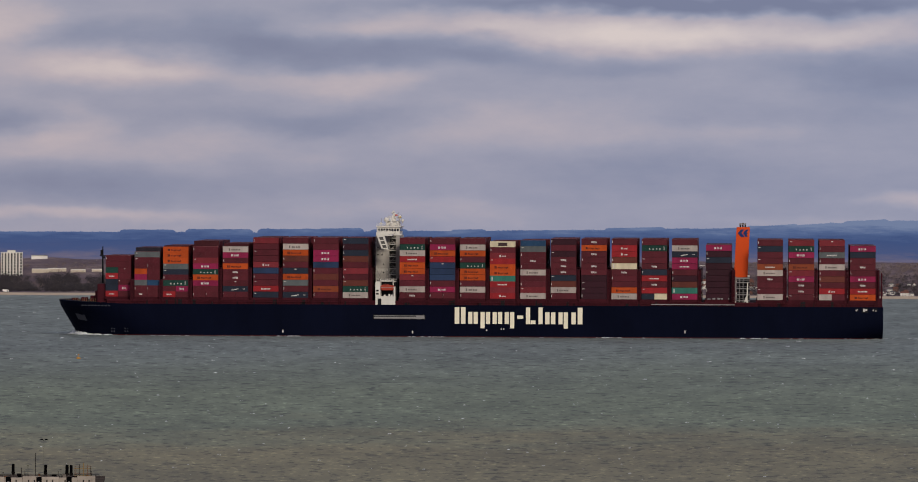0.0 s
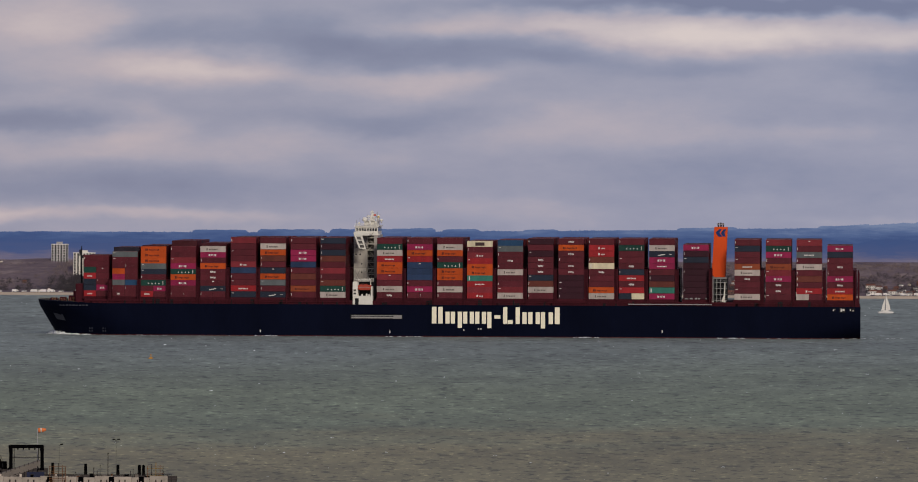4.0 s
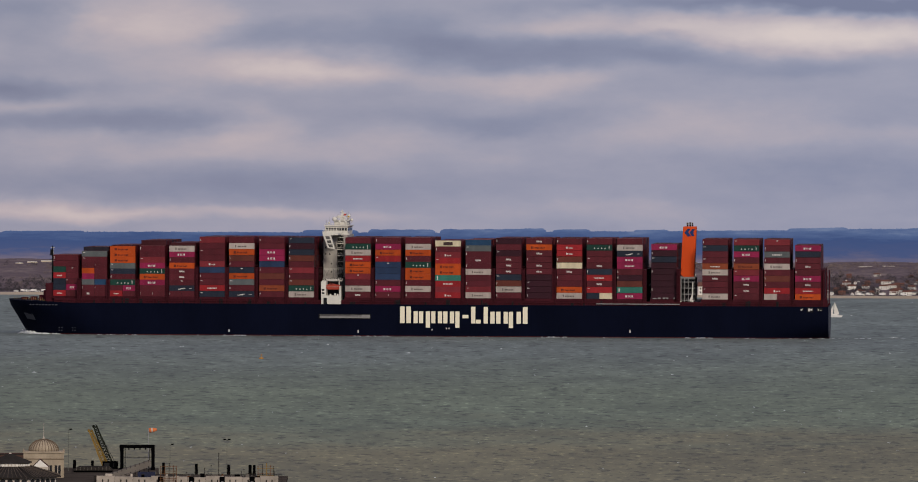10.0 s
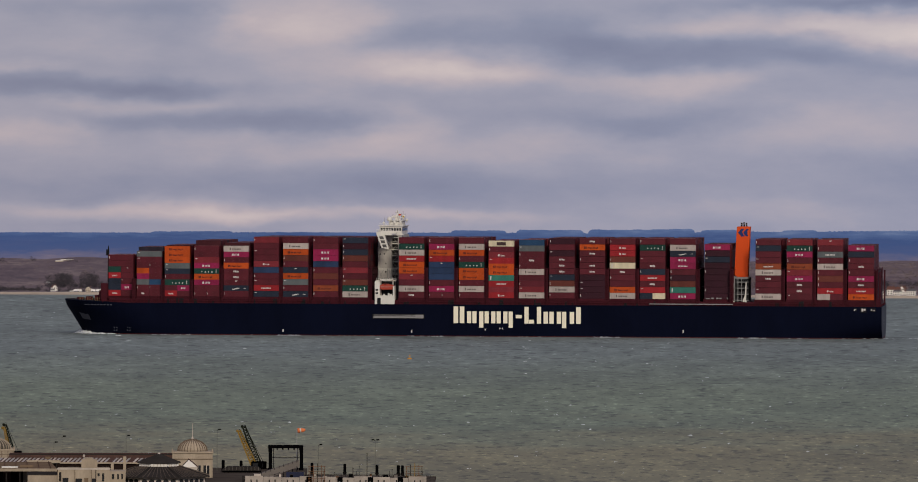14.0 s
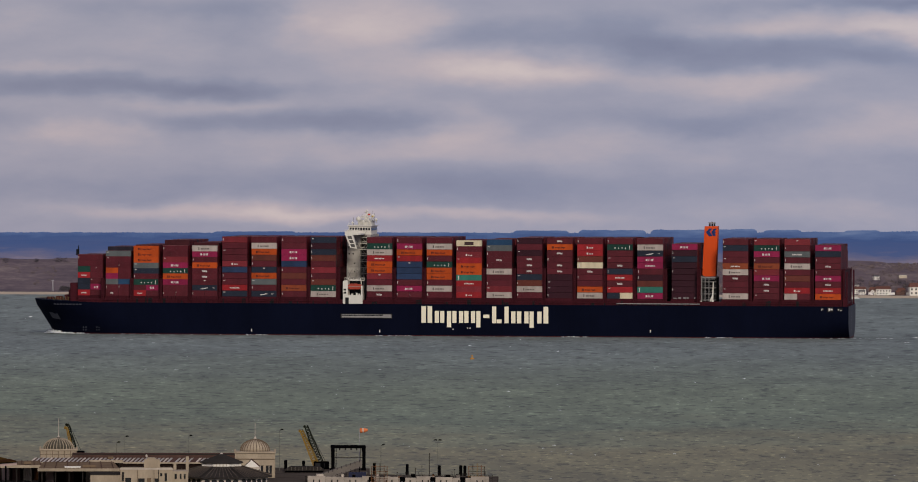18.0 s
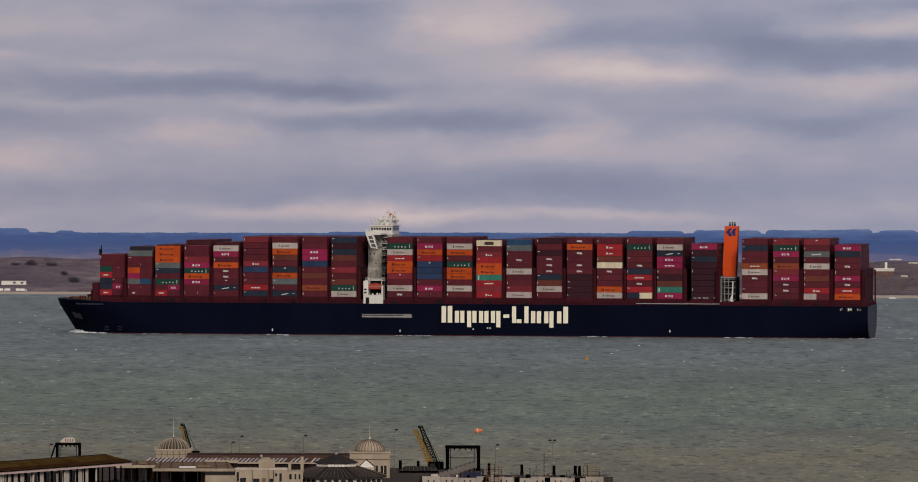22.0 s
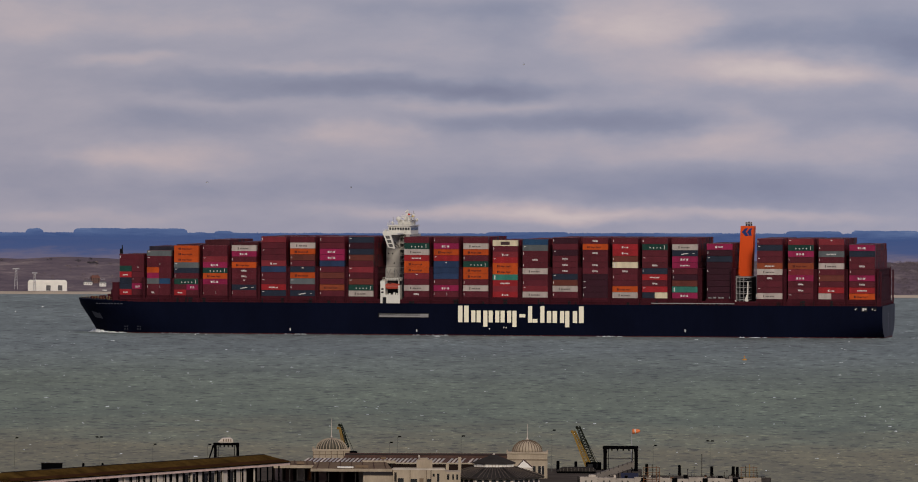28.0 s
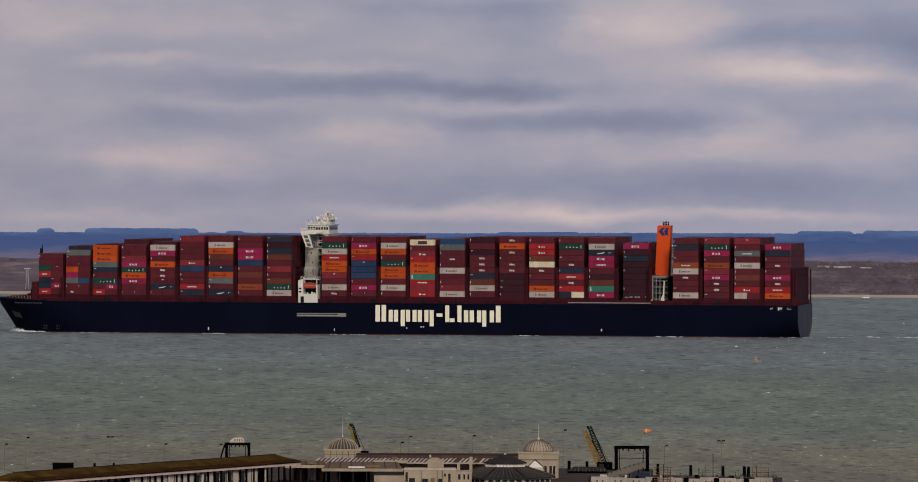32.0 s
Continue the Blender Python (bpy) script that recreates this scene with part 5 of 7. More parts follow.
TOWN = [
    (1990, 4622, 5), (1998, 4593, 5), (2008, 4642, 2), (2012, 4664, 5), (2018, 4592, 1), (2022, 4646, 1), (2030, 4622, 5), (2036, 4593, 4),
    (2044, 4644, 5), (2052, 4592, 0), (2060, 4668, 2), (2062, 4624, 1), (2072, 4593, 3), (2076, 4645, 2), (2090, 4594, 5), (2094, 4620, 5),
    (2104, 4642, 5), (2112, 4592, 2), (2120, 4666, 5), (2124, 4618, 5), (2128, 4646, 0),
]
TOWN_END = [
    (2136, 4590, 1), (2142, 4592, 1), (2146, 4642, 2), (2150, 4664, 2), (2154, 4592, 0), (2160, 4646, 5), (2238, 4592, 0), (2256, 4591, 2),
    (2276, 4592, 4), (2292, 4593, 1), (2300, 4616, 0), (2310, 4592, 0), (2318, 4620, 1), (2330, 4594, 3), (2347, 4592, 5), (2362, 4612, 1),
    (2374, 4592, 3), (2386, 4594, 5), (2392, 4606, 1), (2428, 4590, 2), (2440, 4590, 0),
]
HOUSES = VILLAGE + HAMLET + TOWN + TOWN_END
rnd = random.Random(5)
for q0, q1, rows in ((1640, 1870, (4602,)), (2000, 2170, (4600, 4616, 4634, 4650)), (2240, 2330, (4606, 4630)), (2290, 2445, (4600, 4612, 4626, 4644))):
    for dist in rows:
        q = q0 + rnd.uniform(0, 8)
        while q < q1:
            HOUSES.append((q, dist + rnd.uniform(-3, 3), rnd.choice((0, 1, 2, 5, 5, 2, 4) if q < 2285 else (0, 3, 0, 1, 4, 5))))
            q += rnd.uniform(9, 26)
placed = set()
for q, dist, k in HOUSES:
    size = (0.6 if q < 1000 else 1.3 if 1758 < q < 1880 else 0.62 if q > 1985 else 0.9) * rnd.uniform(0.7, 1.2)
    m = facing(q, dist, ground_at(dist)) @ pose(0, 0, 0, 0, 0, rnd.uniform(-22, 22)) @ Matrix.Diagonal((size, size, size, 1))
    if k in placed:
        copy_thing(KINDS[k], m)
    else:
        KINDS[k].matrix_world = m
        placed.add(k)


def tower_block(q, dist, w, z0, z1, bays, storeys, wall, band, label, name="tower_block"):
    ob = thing(name, label, "apartment building", facing(q, dist, 0))
    part("wall", boxes((-w / 2, w / 2, 0, 12, z0, z1)), wall, ob)
    part("roof", boxes((-w / 2 - 0.3, w / 2 + 0.3, -0.3, 12.3, z1, z1 + 0.6)), band, ob)
    part("lift_house", boxes((-w / 5, w / 6, 3, 9, z1 + 0.6, z1 + 2.4)), wall, ob)
    sw, sh = w / bays, (z1 - z0) / storeys
    pane = mesh_of(boxes((-sw * 0.24, sw * 0.24, -0.12, 0.05, sh * 0.08, sh * 0.94)), "window", PANE)
    ledge = mesh_of(boxes((-sw * 0.42, sw * 0.42, -0.7, 0.0, 0.0, sh * 0.16)), "balcony", band)
    for i in range(bays):
        for k in range(storeys):
            x = -w / 2 + (i + 0.5) * sw
            shared("window", pane, ob, pose(x, 0, z0 + k * sh))
            if i % 2 == 0:
                shared("balcony", ledge, ob, pose(x, 0, z0 + k * sh))
    return ob


CONCRETE = node_mat("grey_concrete_cladding", (0.34, 0.33, 0.34), rough=0.8, var=0.12, scale=0.1, fine=1.0)
PALE = node_mat("pale_cladding", (0.60, 0.57, 0.52), rough=0.8, var=0.10, scale=0.1, fine=1.0)
tower_block(889, 4665, 18.5, 12.0, height(434.5, 4665), 7, 9, PALE, HOUSEWHITE, "cream tower block with dark window columns and balconies")
tower_block(847.5, 4740, 14.8, 22.0, height(420, 4740), 6, 9, CONCRETE, HOUSEWHITE, "pale grey tower block with vertical window bands")


def slope_at(y):
    """Distance at which the far land shows at the height mark y."""
    return 4620 + 60 * (497.7 - y) / 34.8 if y > 463 else 4680 + 80 * (463 - y) / 18.6


def shed(q, dist, w, d, y0, y1, wall, roof, label, doors=0):
    """A long low hall with a shallow roof."""
    z0, z1 = height(y0, dist), height(y1, dist)
    ob = thing("warehouse", label, "warehouse", facing(q, dist, 0))
    part("wall", boxes((-w / 2, w / 2, 0, d, min(z0, ground_at(dist)) - 1, z1 - (z1 - z0) * 0.25)), wall, ob)
    bm = bmesh.new()
    prism(bm, [(-w / 2 - 0.3, z1 - (z1 - z0) * 0.26), (w / 2 + 0.3, z1 - (z1 - z0) * 0.26), (w / 2 - w * 0.04, z1), (-w / 2 + w * 0.04, z1)], -0.3, d)
    part("roof", bm, roof, ob)
    for k in range(doors):
        part("door", boxes((-w * 0.03 + k * w * 0.3, w * 0.08 + k * w * 0.3, -0.15, 0.1, z0, z0 + (z1 - z0) * 0.5)), ROOFGREY, ob)
    return ob


HUTROOF = node_mat("faded_grey_brown_roof", (0.17, 0.145, 0.14), rough=0.9)
shed(24, 4632, 21, 8, 488, 482, HOUSEWHITE, HUTROOF, "long low white hut with a grey roof on the flat land", 2)
shed(-190, 4590, 33, 14, 500, 482, HOUSEWHITE, HOUSEWHITE, "large white shed with two grey doors by the beach", 2)
shed(-110, 4650, 20, 9, 488, 480, HOUSEBRICK, HOUSEWHITE, "low brick shed with a white roof")
shed(936, 4750, 14, 6, 441, 437.5, HOUSEWHITE, ROOFGREY, "small white hall on the hillside")
for q, w, y in ((938, 30, 463), (966, 32, 462), (1002, 26, 464), (1034, 18, 463)):
    shed(q, slope_at(y + 2) - 3, w * 0.5, 6, y + 2.5, y - 2.2, HOUSECREAM, HOUSEWHITE, "long pale factory hall behind the trees")
for q, w, y in ((612, 18, 450), (640, 26, 448), (668, 30, 446), (702, 22, 447), (738, 26, 449), (590, 14, 452), (418, 22, 446), (405, 14, 448)):
    shed(q, slope_at(y + 2) - 3, w * 0.5, 6, y + 2.5, y - 0.6, HOUSECREAM, HOUSEWHITE, "long pale factory hall behind the trees")
for q, w, y in ((1740, 14, 467), (1560, 16, 446), (1120, 24, 453), (1150, 30, 454), (1190, 18, 455), (2040, 24, 452), (2080, 20, 451), (1455, 20, 461), (1530, 22, 440), (1545, 12, 468)):
    shed(q, slope_at(y + 2) - 3, w * 0.5, 6, y + 2.5, y - 0.6, HOUSECREAM, HOUSEWHITE, "long pale factory hall behind the trees")

ob = thing("signal_station", "white hillside building with two short towers", "building", facing(1511, 4668, 0))
part("plinth", boxes((-8.0, 8.0, 0.1, 8, 12, height(460.5, 4668))), HOUSEBRICK, ob)
part("wall", boxes((-8.3, 8.3, 0, 8, height(460.5, 4668), height(456.5, 4668))), PALE, ob)
part("roof", boxes((-8.8, 8.8, -0.4, 8.4, height(456.5, 4668), height(455.5, 4668))), HOUSEWHITE, ob)
part("tower", boxes((-3.4, -0.8, 2, 5, 18, height(445, 4668))), ROOFGREY, ob)
part("tower", boxes((0.4, 2.4, 2, 5, 18, height(445, 4668))), HOUSEWHITE, ob)


def mast(q, dist, y0, y1, w, label):
    """Lattice mast: legs, rings and a head frame."""
    z0, z1 = height(y0, dist), height(y1, dist)
    ob = thing("lattice_mast", label, "mast", facing(q, dist, z0), group="masts behind the shore")
    h = z1 - z0
    for i, j in ((-1, -1), (1, -1), (1, 1), (-1, 1)):
        bm = bmesh.new()
        beam(bm, (i * w, j * w, 0), (i * w * 0.5, j * w * 0.5, h), 0.35)
        part("leg", bm, CONCRETE, ob)
    for k in range(1, 7):
        s = w * (1 - 0.5 * k / 7)
        bm = bmesh.new()
        beam(bm, (-s, -s, h * k / 7), (s, -s, h * (k + 0.8) / 7), 0.22)
        part("brace", bm, CONCRETE, ob)
    part("head_frame", boxes((-2.2 * w, 2.2 * w, -0.3, 0.3, h, h + 0.9)), CONCRETE, ob)


mast(-244, 4600, 498, 464, 1.3, "pale lattice floodlight mast by the beach")
mast(-212, 4585, 500, 471, 1.0, "pale lattice floodlight mast by the beach")
mast(647, 4745, 446, 426, 0.8, "pale thin lattice mast on the low land")
mast(287, 4600, 502, 483, 0.5, "pale thin lattice mast on the low land")

# parked vehicles and low huts along the beach road: pale specks
VAN = node_mat("white_van_paint", (0.7, 0.68, 0.66), rough=0.4, var=0.1)


def van():
    ob = thing("van", "white van parked on the beach road", "van", group="vehicles on the beach road")
    bm = bmesh.new()
    prism(bm, [(-2.6, 0.5), (2.6, 0.5), (2.6, 1.4), (1.7, 2.4), (-2.6, 2.5)], -1.0, 1.0)
    part("body", bm, VAN, ob, bevel=0.08)
    part("window", boxes((0.9, 1.9, -1.04, -0.9, 1.5, 2.2)), PANE, ob)
    for x in (-1.6, 1.6):
        bm = bmesh.new()
        prism(bm, [(x + 0.42 * math.cos(a), 0.42 + 0.42 * math.sin(a)) for a in [2 * math.pi * k / 10 for k in range(10)]], -1.05, -0.8)
        part("wheel", bm, DARK, ob)
    return ob


first = van()
first.matrix_world = facing(879, SHORE + 27, 2.0)
for q in (4, 12, 30, 38, 598, 612, 630, 652, 671, 699, 718, 735, 771, 800, 822, 838, 462, 470, 480, 436, 1690, 1722, 1760, 2028, 2046, 2068, 2086, 2104, 2252, 2270, 2296, 2322):
    copy_thing(first, facing(q + rnd.uniform(-4, 4), SHORE + 27 + rnd.uniform(0, 3), 2.0) @ pose(0, 0, 0, 0, 0, rnd.choice((0, 180)) + rnd.uniform(-20, 20)))

# whitecaps in drifting flocks
def flecks(name, seed, count):
    r = random.Random(seed)
    V, Fc = [], []
    for _ in range(count):
        q, y = r.uniform(-420, 2560), 512 + 305 * r.random() ** 0.9
        d = 45.0 * F / (y - 414.4)
        px = d / F
        w, h, a = (0.9 + 4.2 * r.random() ** 2.2) * px, r.uniform(0.8, 2.0) * px, bearing(q)
        x, yy = d * math.sin(a), d * math.cos(a)
        base = len(V)
        n = 7
        for i in range(n):
            u = -1 + 2 * i / (n - 1)
            e = (1 - u * u) ** 0.5 * r.uniform(0.1, 1.0)
            V += [(x + u * w, yy - 0.6 * e - 0.2, -0.25), (x + u * w + r.uniform(-0.2, 0.2) * w, yy, -0.2 + h * e), (x + u * w, yy + 0.8 * e + 0.2, -0.25)]
        for i in range(n - 1):
            b0, b1 = base + 3 * i, base + 3 * i + 3
            Fc += [(b0, b1, b1 + 1, b0 + 1), (b0 + 1, b1 + 1, b1 + 2, b0 + 2)]
    me = bpy.data.meshes.new(name)
    me.from_pydata(V, [], Fc)
    me.materials.append(FOAM)
    return tagged(new(name, me), "small broken white wave crests on the sea", "whitecaps", kind="stuff")


FLOCKS = [flecks("whitecaps", 20 + k, 300) for k in range(5)]

# buoy and boats
def buoy():
    z = 0.0
    ob = thing("buoy", "orange-yellow pillar buoy floating on the sea", "buoy", pose(*spot(1003, 613.9, 2091).xy, 0) @ Matrix.Diagonal((0.68, 0.68, 0.6, 1)))
    o = node_mat("buoy_orange", (0.45, 0.22, 0.03), rough=0.5, var=0.15)
    bm = bmesh.new()
    lathe(bm, [(1.15, -0.5), (1.3, 0.2), (1.2, 0.7), (0.5, 0.9)], 14)
    part("float", bm, o, ob)
    bm = bmesh.new()
    for k in range(4):
        a = math.pi / 4 + k * math.pi / 2
        beam(bm, (0.6 * math.cos(a), 0.6 * math.sin(a), 0.8), (0.2 * math.cos(a), 0.2 * math.sin(a), 2.2), 0.14)
    part("cage", bm, o, ob)
    bm = bmesh.new()
    lathe(bm, [(0.1, 2.1), (0.42, 2.2), (0.42, 2.7), (0.1, 2.9)], 10)
    part("topmark", bm, o, ob)
    return ob


buoy()
SAIL = node_mat("white_sailcloth", (0.60, 0.575, 0.53), rough=0.8, var=0.06)


def sailboat(k, label):
    ob = thing("sailboat", label, "sailboat", group="sailing boats")
    bm = bmesh.new()
    pts = [(-5.2, 0.0), (-4.2, 1.45), (0, 1.75), (3.4, 1.4), (5.4, 0.0)]
    low = [bm.verts.new((x * 0.9, s * y * 0.6, -0.3)) for s in (1,) for x, y in pts] + [bm.verts.new((x * 0.9, -y * 0.6, -0.3)) for x, y in pts[-2:0:-1]]
    top = [bm.verts.new((x, y, 1.1)) for x, y in pts] + [bm.verts.new((x, -y, 1.1)) for x, y in pts[-2:0:-1]]
    n = len(low)
    for i in range(n):
        j = (i + 1) % n
        bm.faces.new((low[i], low[j], top[j], top[i]))
    bm.faces.new(top)
    bm.faces.new(low[::-1])
    part("hull", bm, VAN, ob)
    part("cabin", boxes((-1.8, 2.2, -1.0, 1.0, 1.05, 1.8)), HOUSEWHITE, ob, bevel=0.1)
    bm = bmesh.new()
    lathe(bm, [(0.11, 1.0), (0.09, 12.6 * k)], 8)
    part("mast", bm, SHIPGREY, ob)
    for nm, tri, y in (("mainsail", [(0.15, 2.0), (3.3, 2.2), (2.5, 5.6), (1.2, 9.6), (0.2, 12.4)], 0.10), ("jib", [(-0.2, 10.4), (-0.35, 6.5), (-0.7, 2.0), (-3.0, 1.7), (-1.7, 6.4)], -0.15)):
        bm = bmesh.new()
        prism(bm, [(x, z * k) for x, z in tri], y, y + 0.05)
        part(nm, bm, SAIL, ob)
    part("boom", boxes((0.0, 4.6, -0.06, 0.06, 1.8 * k, 1.95 * k)), SHIPGREY, ob)
    return ob


SAIL_A, SAIL_B = sailboat(1.0, "white sailing yacht heeling under full sail"), sailboat(0.78, "small white sailing yacht under full sail")
launch = thing("motor_launch", "white motor launch running along the far shore", "motorboat")
bm = bmesh.new()
prism(bm, [(-3.3, 1.0), (-2.8, -0.3), (3.0, -0.3), (3.0, 0.75), (-1.2, 0.8)], -1.0, 1.0)
part("hull", bm, VAN, launch, bevel=0.1)
part("cabin", boxes((-1.3, 1.9, -0.8, 0.8, 0.75, 1.75)), HOUSEWHITE, launch, bevel=0.15)
part("window", boxes((-1.1, 1.7, -0.83, -0.7, 1.15, 1.5)), PANE, launch)
part("flybridge", boxes((-1.8, 2.1, -0.85, 0.85, 2.15, 2.35)), HOUSEWHITE, launch)
part("stanchion", boxes((-1.4, -1.3, -0.7, -0.6, 1.7, 2.2), (1.7, 1.8, -0.7, -0.6, 1.7, 2.2)), SHIPGREY, launch)


# a gull on the wing
GULL_D = 240.0
gull = thing("gull", "grey-white gull flying low over the sea", "gull")
FEATHER = node_mat("gull_feathers", (0.42, 0.41, 0.40), rough=0.8, var=0.3, scale=6.0, fine=30.0)
FEATHERD = node_mat("dark_wing_feathers", (0.06, 0.058, 0.06), rough=0.8, var=0.3, scale=6.0, fine=30.0)
bm = bmesh.new()
lathe(bm, [(0.01, -0.26), (0.05, -0.2), (0.075, -0.05), (0.07, 0.1), (0.035, 0.2), (0.045, 0.24), (0.012, 0.3)], 10)
part("body", bm, FEATHER, gull, at=pose(0, 0, 0, 0, -90, 0), smooth=True)


def wing(side):
    bm = bmesh.new()
    v = [bm.verts.new(p) for p in ((-0.1, 0, 0), (-0.14, side * 0.26, 0.02), (0.02, side * 0.58, 0), (0.08, side * 0.55, 0), (0.06, side * 0.25, 0.015), (0.09, 0, 0))]
    w = [bm.verts.new((p.co.x, p.co.y, p.co.z + 0.015)) for p in v]
    bm.faces.new(v[::-1])
    bm.faces.new(w)
    for i in range(6):
        bm.faces.new((v[i], v[(i + 1) % 6], w[(i + 1) % 6], w[i]))
    return part("wing", bm, FEATHERD, gull, "dark-tipped wing")


WING_L, WING_R = wing(1), wing(-1)
bm = bmesh.new()
prism(bm, [(0.18, -0.01), (0.36, -0.02), (0.36, 0.0), (0.18, 0.02)], -0.07, 0.07)
part("tail", bm, FEATHER, gull)
BIRDS = []
for _k in range(3):
    bird = copy_thing(gull, Matrix.Diagonal((0.30, 0.30, 0.30, 1)))
    BIRDS.append(tagged(bird, "small grey bird crossing high over the bay", "bird", "birds over the bay"))
# ---- the pier head in front ----
STONE = node_mat("cream_weathered_stucco", (0.345, 0.283, 0.212), rough=0.85, var=0.28, scale=0.5, fine=4.0, streak=3.0, bump=0.2, spec=0.0)
PLASTER = node_mat("off_white_painted_boards", (0.50, 0.435, 0.37), rough=0.8, var=0.22, scale=0.6, fine=5.0, streak=3.0)
FASCIA = node_mat("pinkish_white_fascia", (0.60, 0.44, 0.385), rough=0.8, var=0.2, scale=0.5, fine=4.0)
MOSS = node_mat("mossy_brown_roofing", (0.040, 0.021, 0.008), rough=0.95, var=0.5, scale=0.3, fine=2.5, tint=(0.080, 0.046, 0.012), bump=0.3, spec=0.0)
SLATE = node_mat("dark_slate_roofing", (0.032, 0.028, 0.026), rough=0.85, var=0.35, scale=0.5, fine=5.0, bump=0.2, spec=0.0)
RUSTROOF = node_mat("red_brown_roofing_felt", (0.085, 0.050, 0.042), rough=0.9, var=0.3, scale=0.4, fine=3.0, spec=0.0)
TANROOF = node_mat("tan_flat_roofing", (0.150, 0.105, 0.070), rough=0.9, var=0.3, scale=0.3, fine=3.0, spec=0.0)
SEAM = node_mat("weathered_roof_seam", (0.105, 0.082, 0.068), rough=0.9, var=0.3, spec=0.0)
SKYLIGHT = node_mat("dull_wired_roof_glass", (0.34, 0.315, 0.285), rough=0.5, var=0.25, scale=0.6, fine=4.0)
BLACK = node_mat("black_painted_steel", (0.0022, 0.0022, 0.0026), rough=0.8, var=0.3, spec=0.0)
TIMBER = node_mat("tarred_timber_pile", (0.012, 0.010, 0.009), rough=0.85, var=0.35, scale=0.8, fine=6.0, streak=4.0, spec=0.0)
DECKM = node_mat("weathered_concrete_deck", (0.075, 0.062, 0.052), rough=0.9, var=0.35, scale=0.2, fine=2.0, spec=0.0)
YELLOW = node_mat("faded_yellow_crane_paint", (0.21, 0.125, 0.022), rough=0.6, var=0.3, scale=0.8, fine=5.0)
GREYDECK = node_mat("galvanised_grey_sheet", (0.15, 0.132, 0.118), rough=0.6, var=0.2, scale=0.5, fine=4.0, spec=0.0)
COPPER = node_mat("dome_rib_dark", (0.14, 0.105, 0.075), rough=0.7, var=0.25, scale=0.6, fine=4.0, spec=0.0)
DOMEGREY = node_mat("grey_green_dome_lead", (0.085, 0.076, 0.060), rough=0.7, var=0.3, scale=0.6, fine=4.0, spec=0.0)
# near-black brown: shade under the pier roofs put into the colour
INSIDE = node_mat("painted_interior_shade", (0.022, 0.014, 0.012), rough=0.9, var=0.4, scale=0.4, fine=2.0, spec=0.0)
TURN = 289.0          # the pier's marks are pixel positions in the view at the last bearing


def pf(p, depth, z=0.0):
    """Frame facing the stand at the mark p and that distance."""
    return facing(p - TURN, depth, z)


def pz(p, y, depth):
    return EYE[2] - (y - (p - 784) * 0.00435 - 412.4) * depth / F


def pu(n, depth):
    return n * depth / F


DECK_Z = 4.9


def deck_plan(pts):
    return [tuple(facing(p - TURN, d, 0).translation.xy) for p, d in pts]


def slab(name, pts, z0, z1, material, label, category):
    bm = bmesh.new()
    low = [bm.verts.new((x, y, z0)) for x, y in pts]
    top = [bm.verts.new((x, y, z1)) for x, y in pts]
    n = len(pts)
    bm.faces.new(top)
    bm.faces.new(low[::-1])
    for i in range(n):
        bm.faces.new((low[i], low[(i + 1) % n], top[(i + 1) % n], top[i]))
    ob = new(name, mesh_of(bm, name, material))
    return tagged(ob, label, category, kind="structure")


slab("pier_deck", deck_plan([(-260, 770), (300, 800), (980, 840), (990, 904), (1335, 906), (1338, 931), (1118, 936), (1118, 962), (560, 968), (330, 965), (-240, 880)]), 4.3, DECK_Z, DECKM, "weathered concrete pier head deck", "pier deck")
rnd = random.Random(9)
pile = thing("pile", "tarred round pile under the pier deck", "pile", group="piles under the pier")
bm = bmesh.new()
lathe(bm, [(0.32, -2.0), (0.30, 4.35)], 10)
part("shaft", bm, TIMBER, pile)
bm = bmesh.new()
lathe(bm, [(0.40, 3.9), (0.42, 4.34)], 10)
part("cap", bm, TIMBER, pile)
pile.matrix_world = pf(-200, 800)
for d in (806, 826, 846, 866, 886, 906, 926, 946):
    for p in range(-160, 1300, 75):
        if (p < 300 and d > 872) or (p > 980 and (d < 912 or d > 928)) or (p > 300 and d < 835):
            continue
        copy_thing(pile, pf(p + rnd.uniform(-6, 6), d))

# mossy station canopy running away from the stand
A, B = pf(20, 817).translation, pf(473, 889).translation
axis = Vector((B.x - A.x, B.y - A.y, 0))
LEN = axis.length
canopy = thing("station_canopy", "long mossy station roof on white posts over the pier", "station canopy", Matrix.Translation((A.x, A.y, 0)) @ pose(0, 0, 0, 0, 0, math.degrees(math.atan2(axis.y, axis.x))))
W, ZR, ZE = 3.2, 10.1, 8.95
bm = bmesh.new()
v = [bm.verts.new(p) for p in ((-2.4, -W, ZE), (LEN + 2.6, -W, ZE), (LEN + 2.6, W, ZE), (-2.4, W, ZE), (0.4, 0, ZR), (LEN - 0.2, 0, ZR), (-2.4, -W, ZE - 0.12), (LEN + 2.6, -W, ZE - 0.12), (LEN + 2.6, W, ZE - 0.12), (-2.4, W, ZE - 0.12))]
for f in ((0, 1, 5, 4), (1, 2, 5), (2, 3, 4, 5), (3, 0, 4), (0, 6, 7, 1), (1, 7, 8, 2), (2, 8, 9, 3), (3, 9, 6, 0), (6, 9, 8, 7)):
    bm.faces.new([v[i] for i in f])
part("roof", bm, MOSS, canopy, "moss-grown brown roofing")
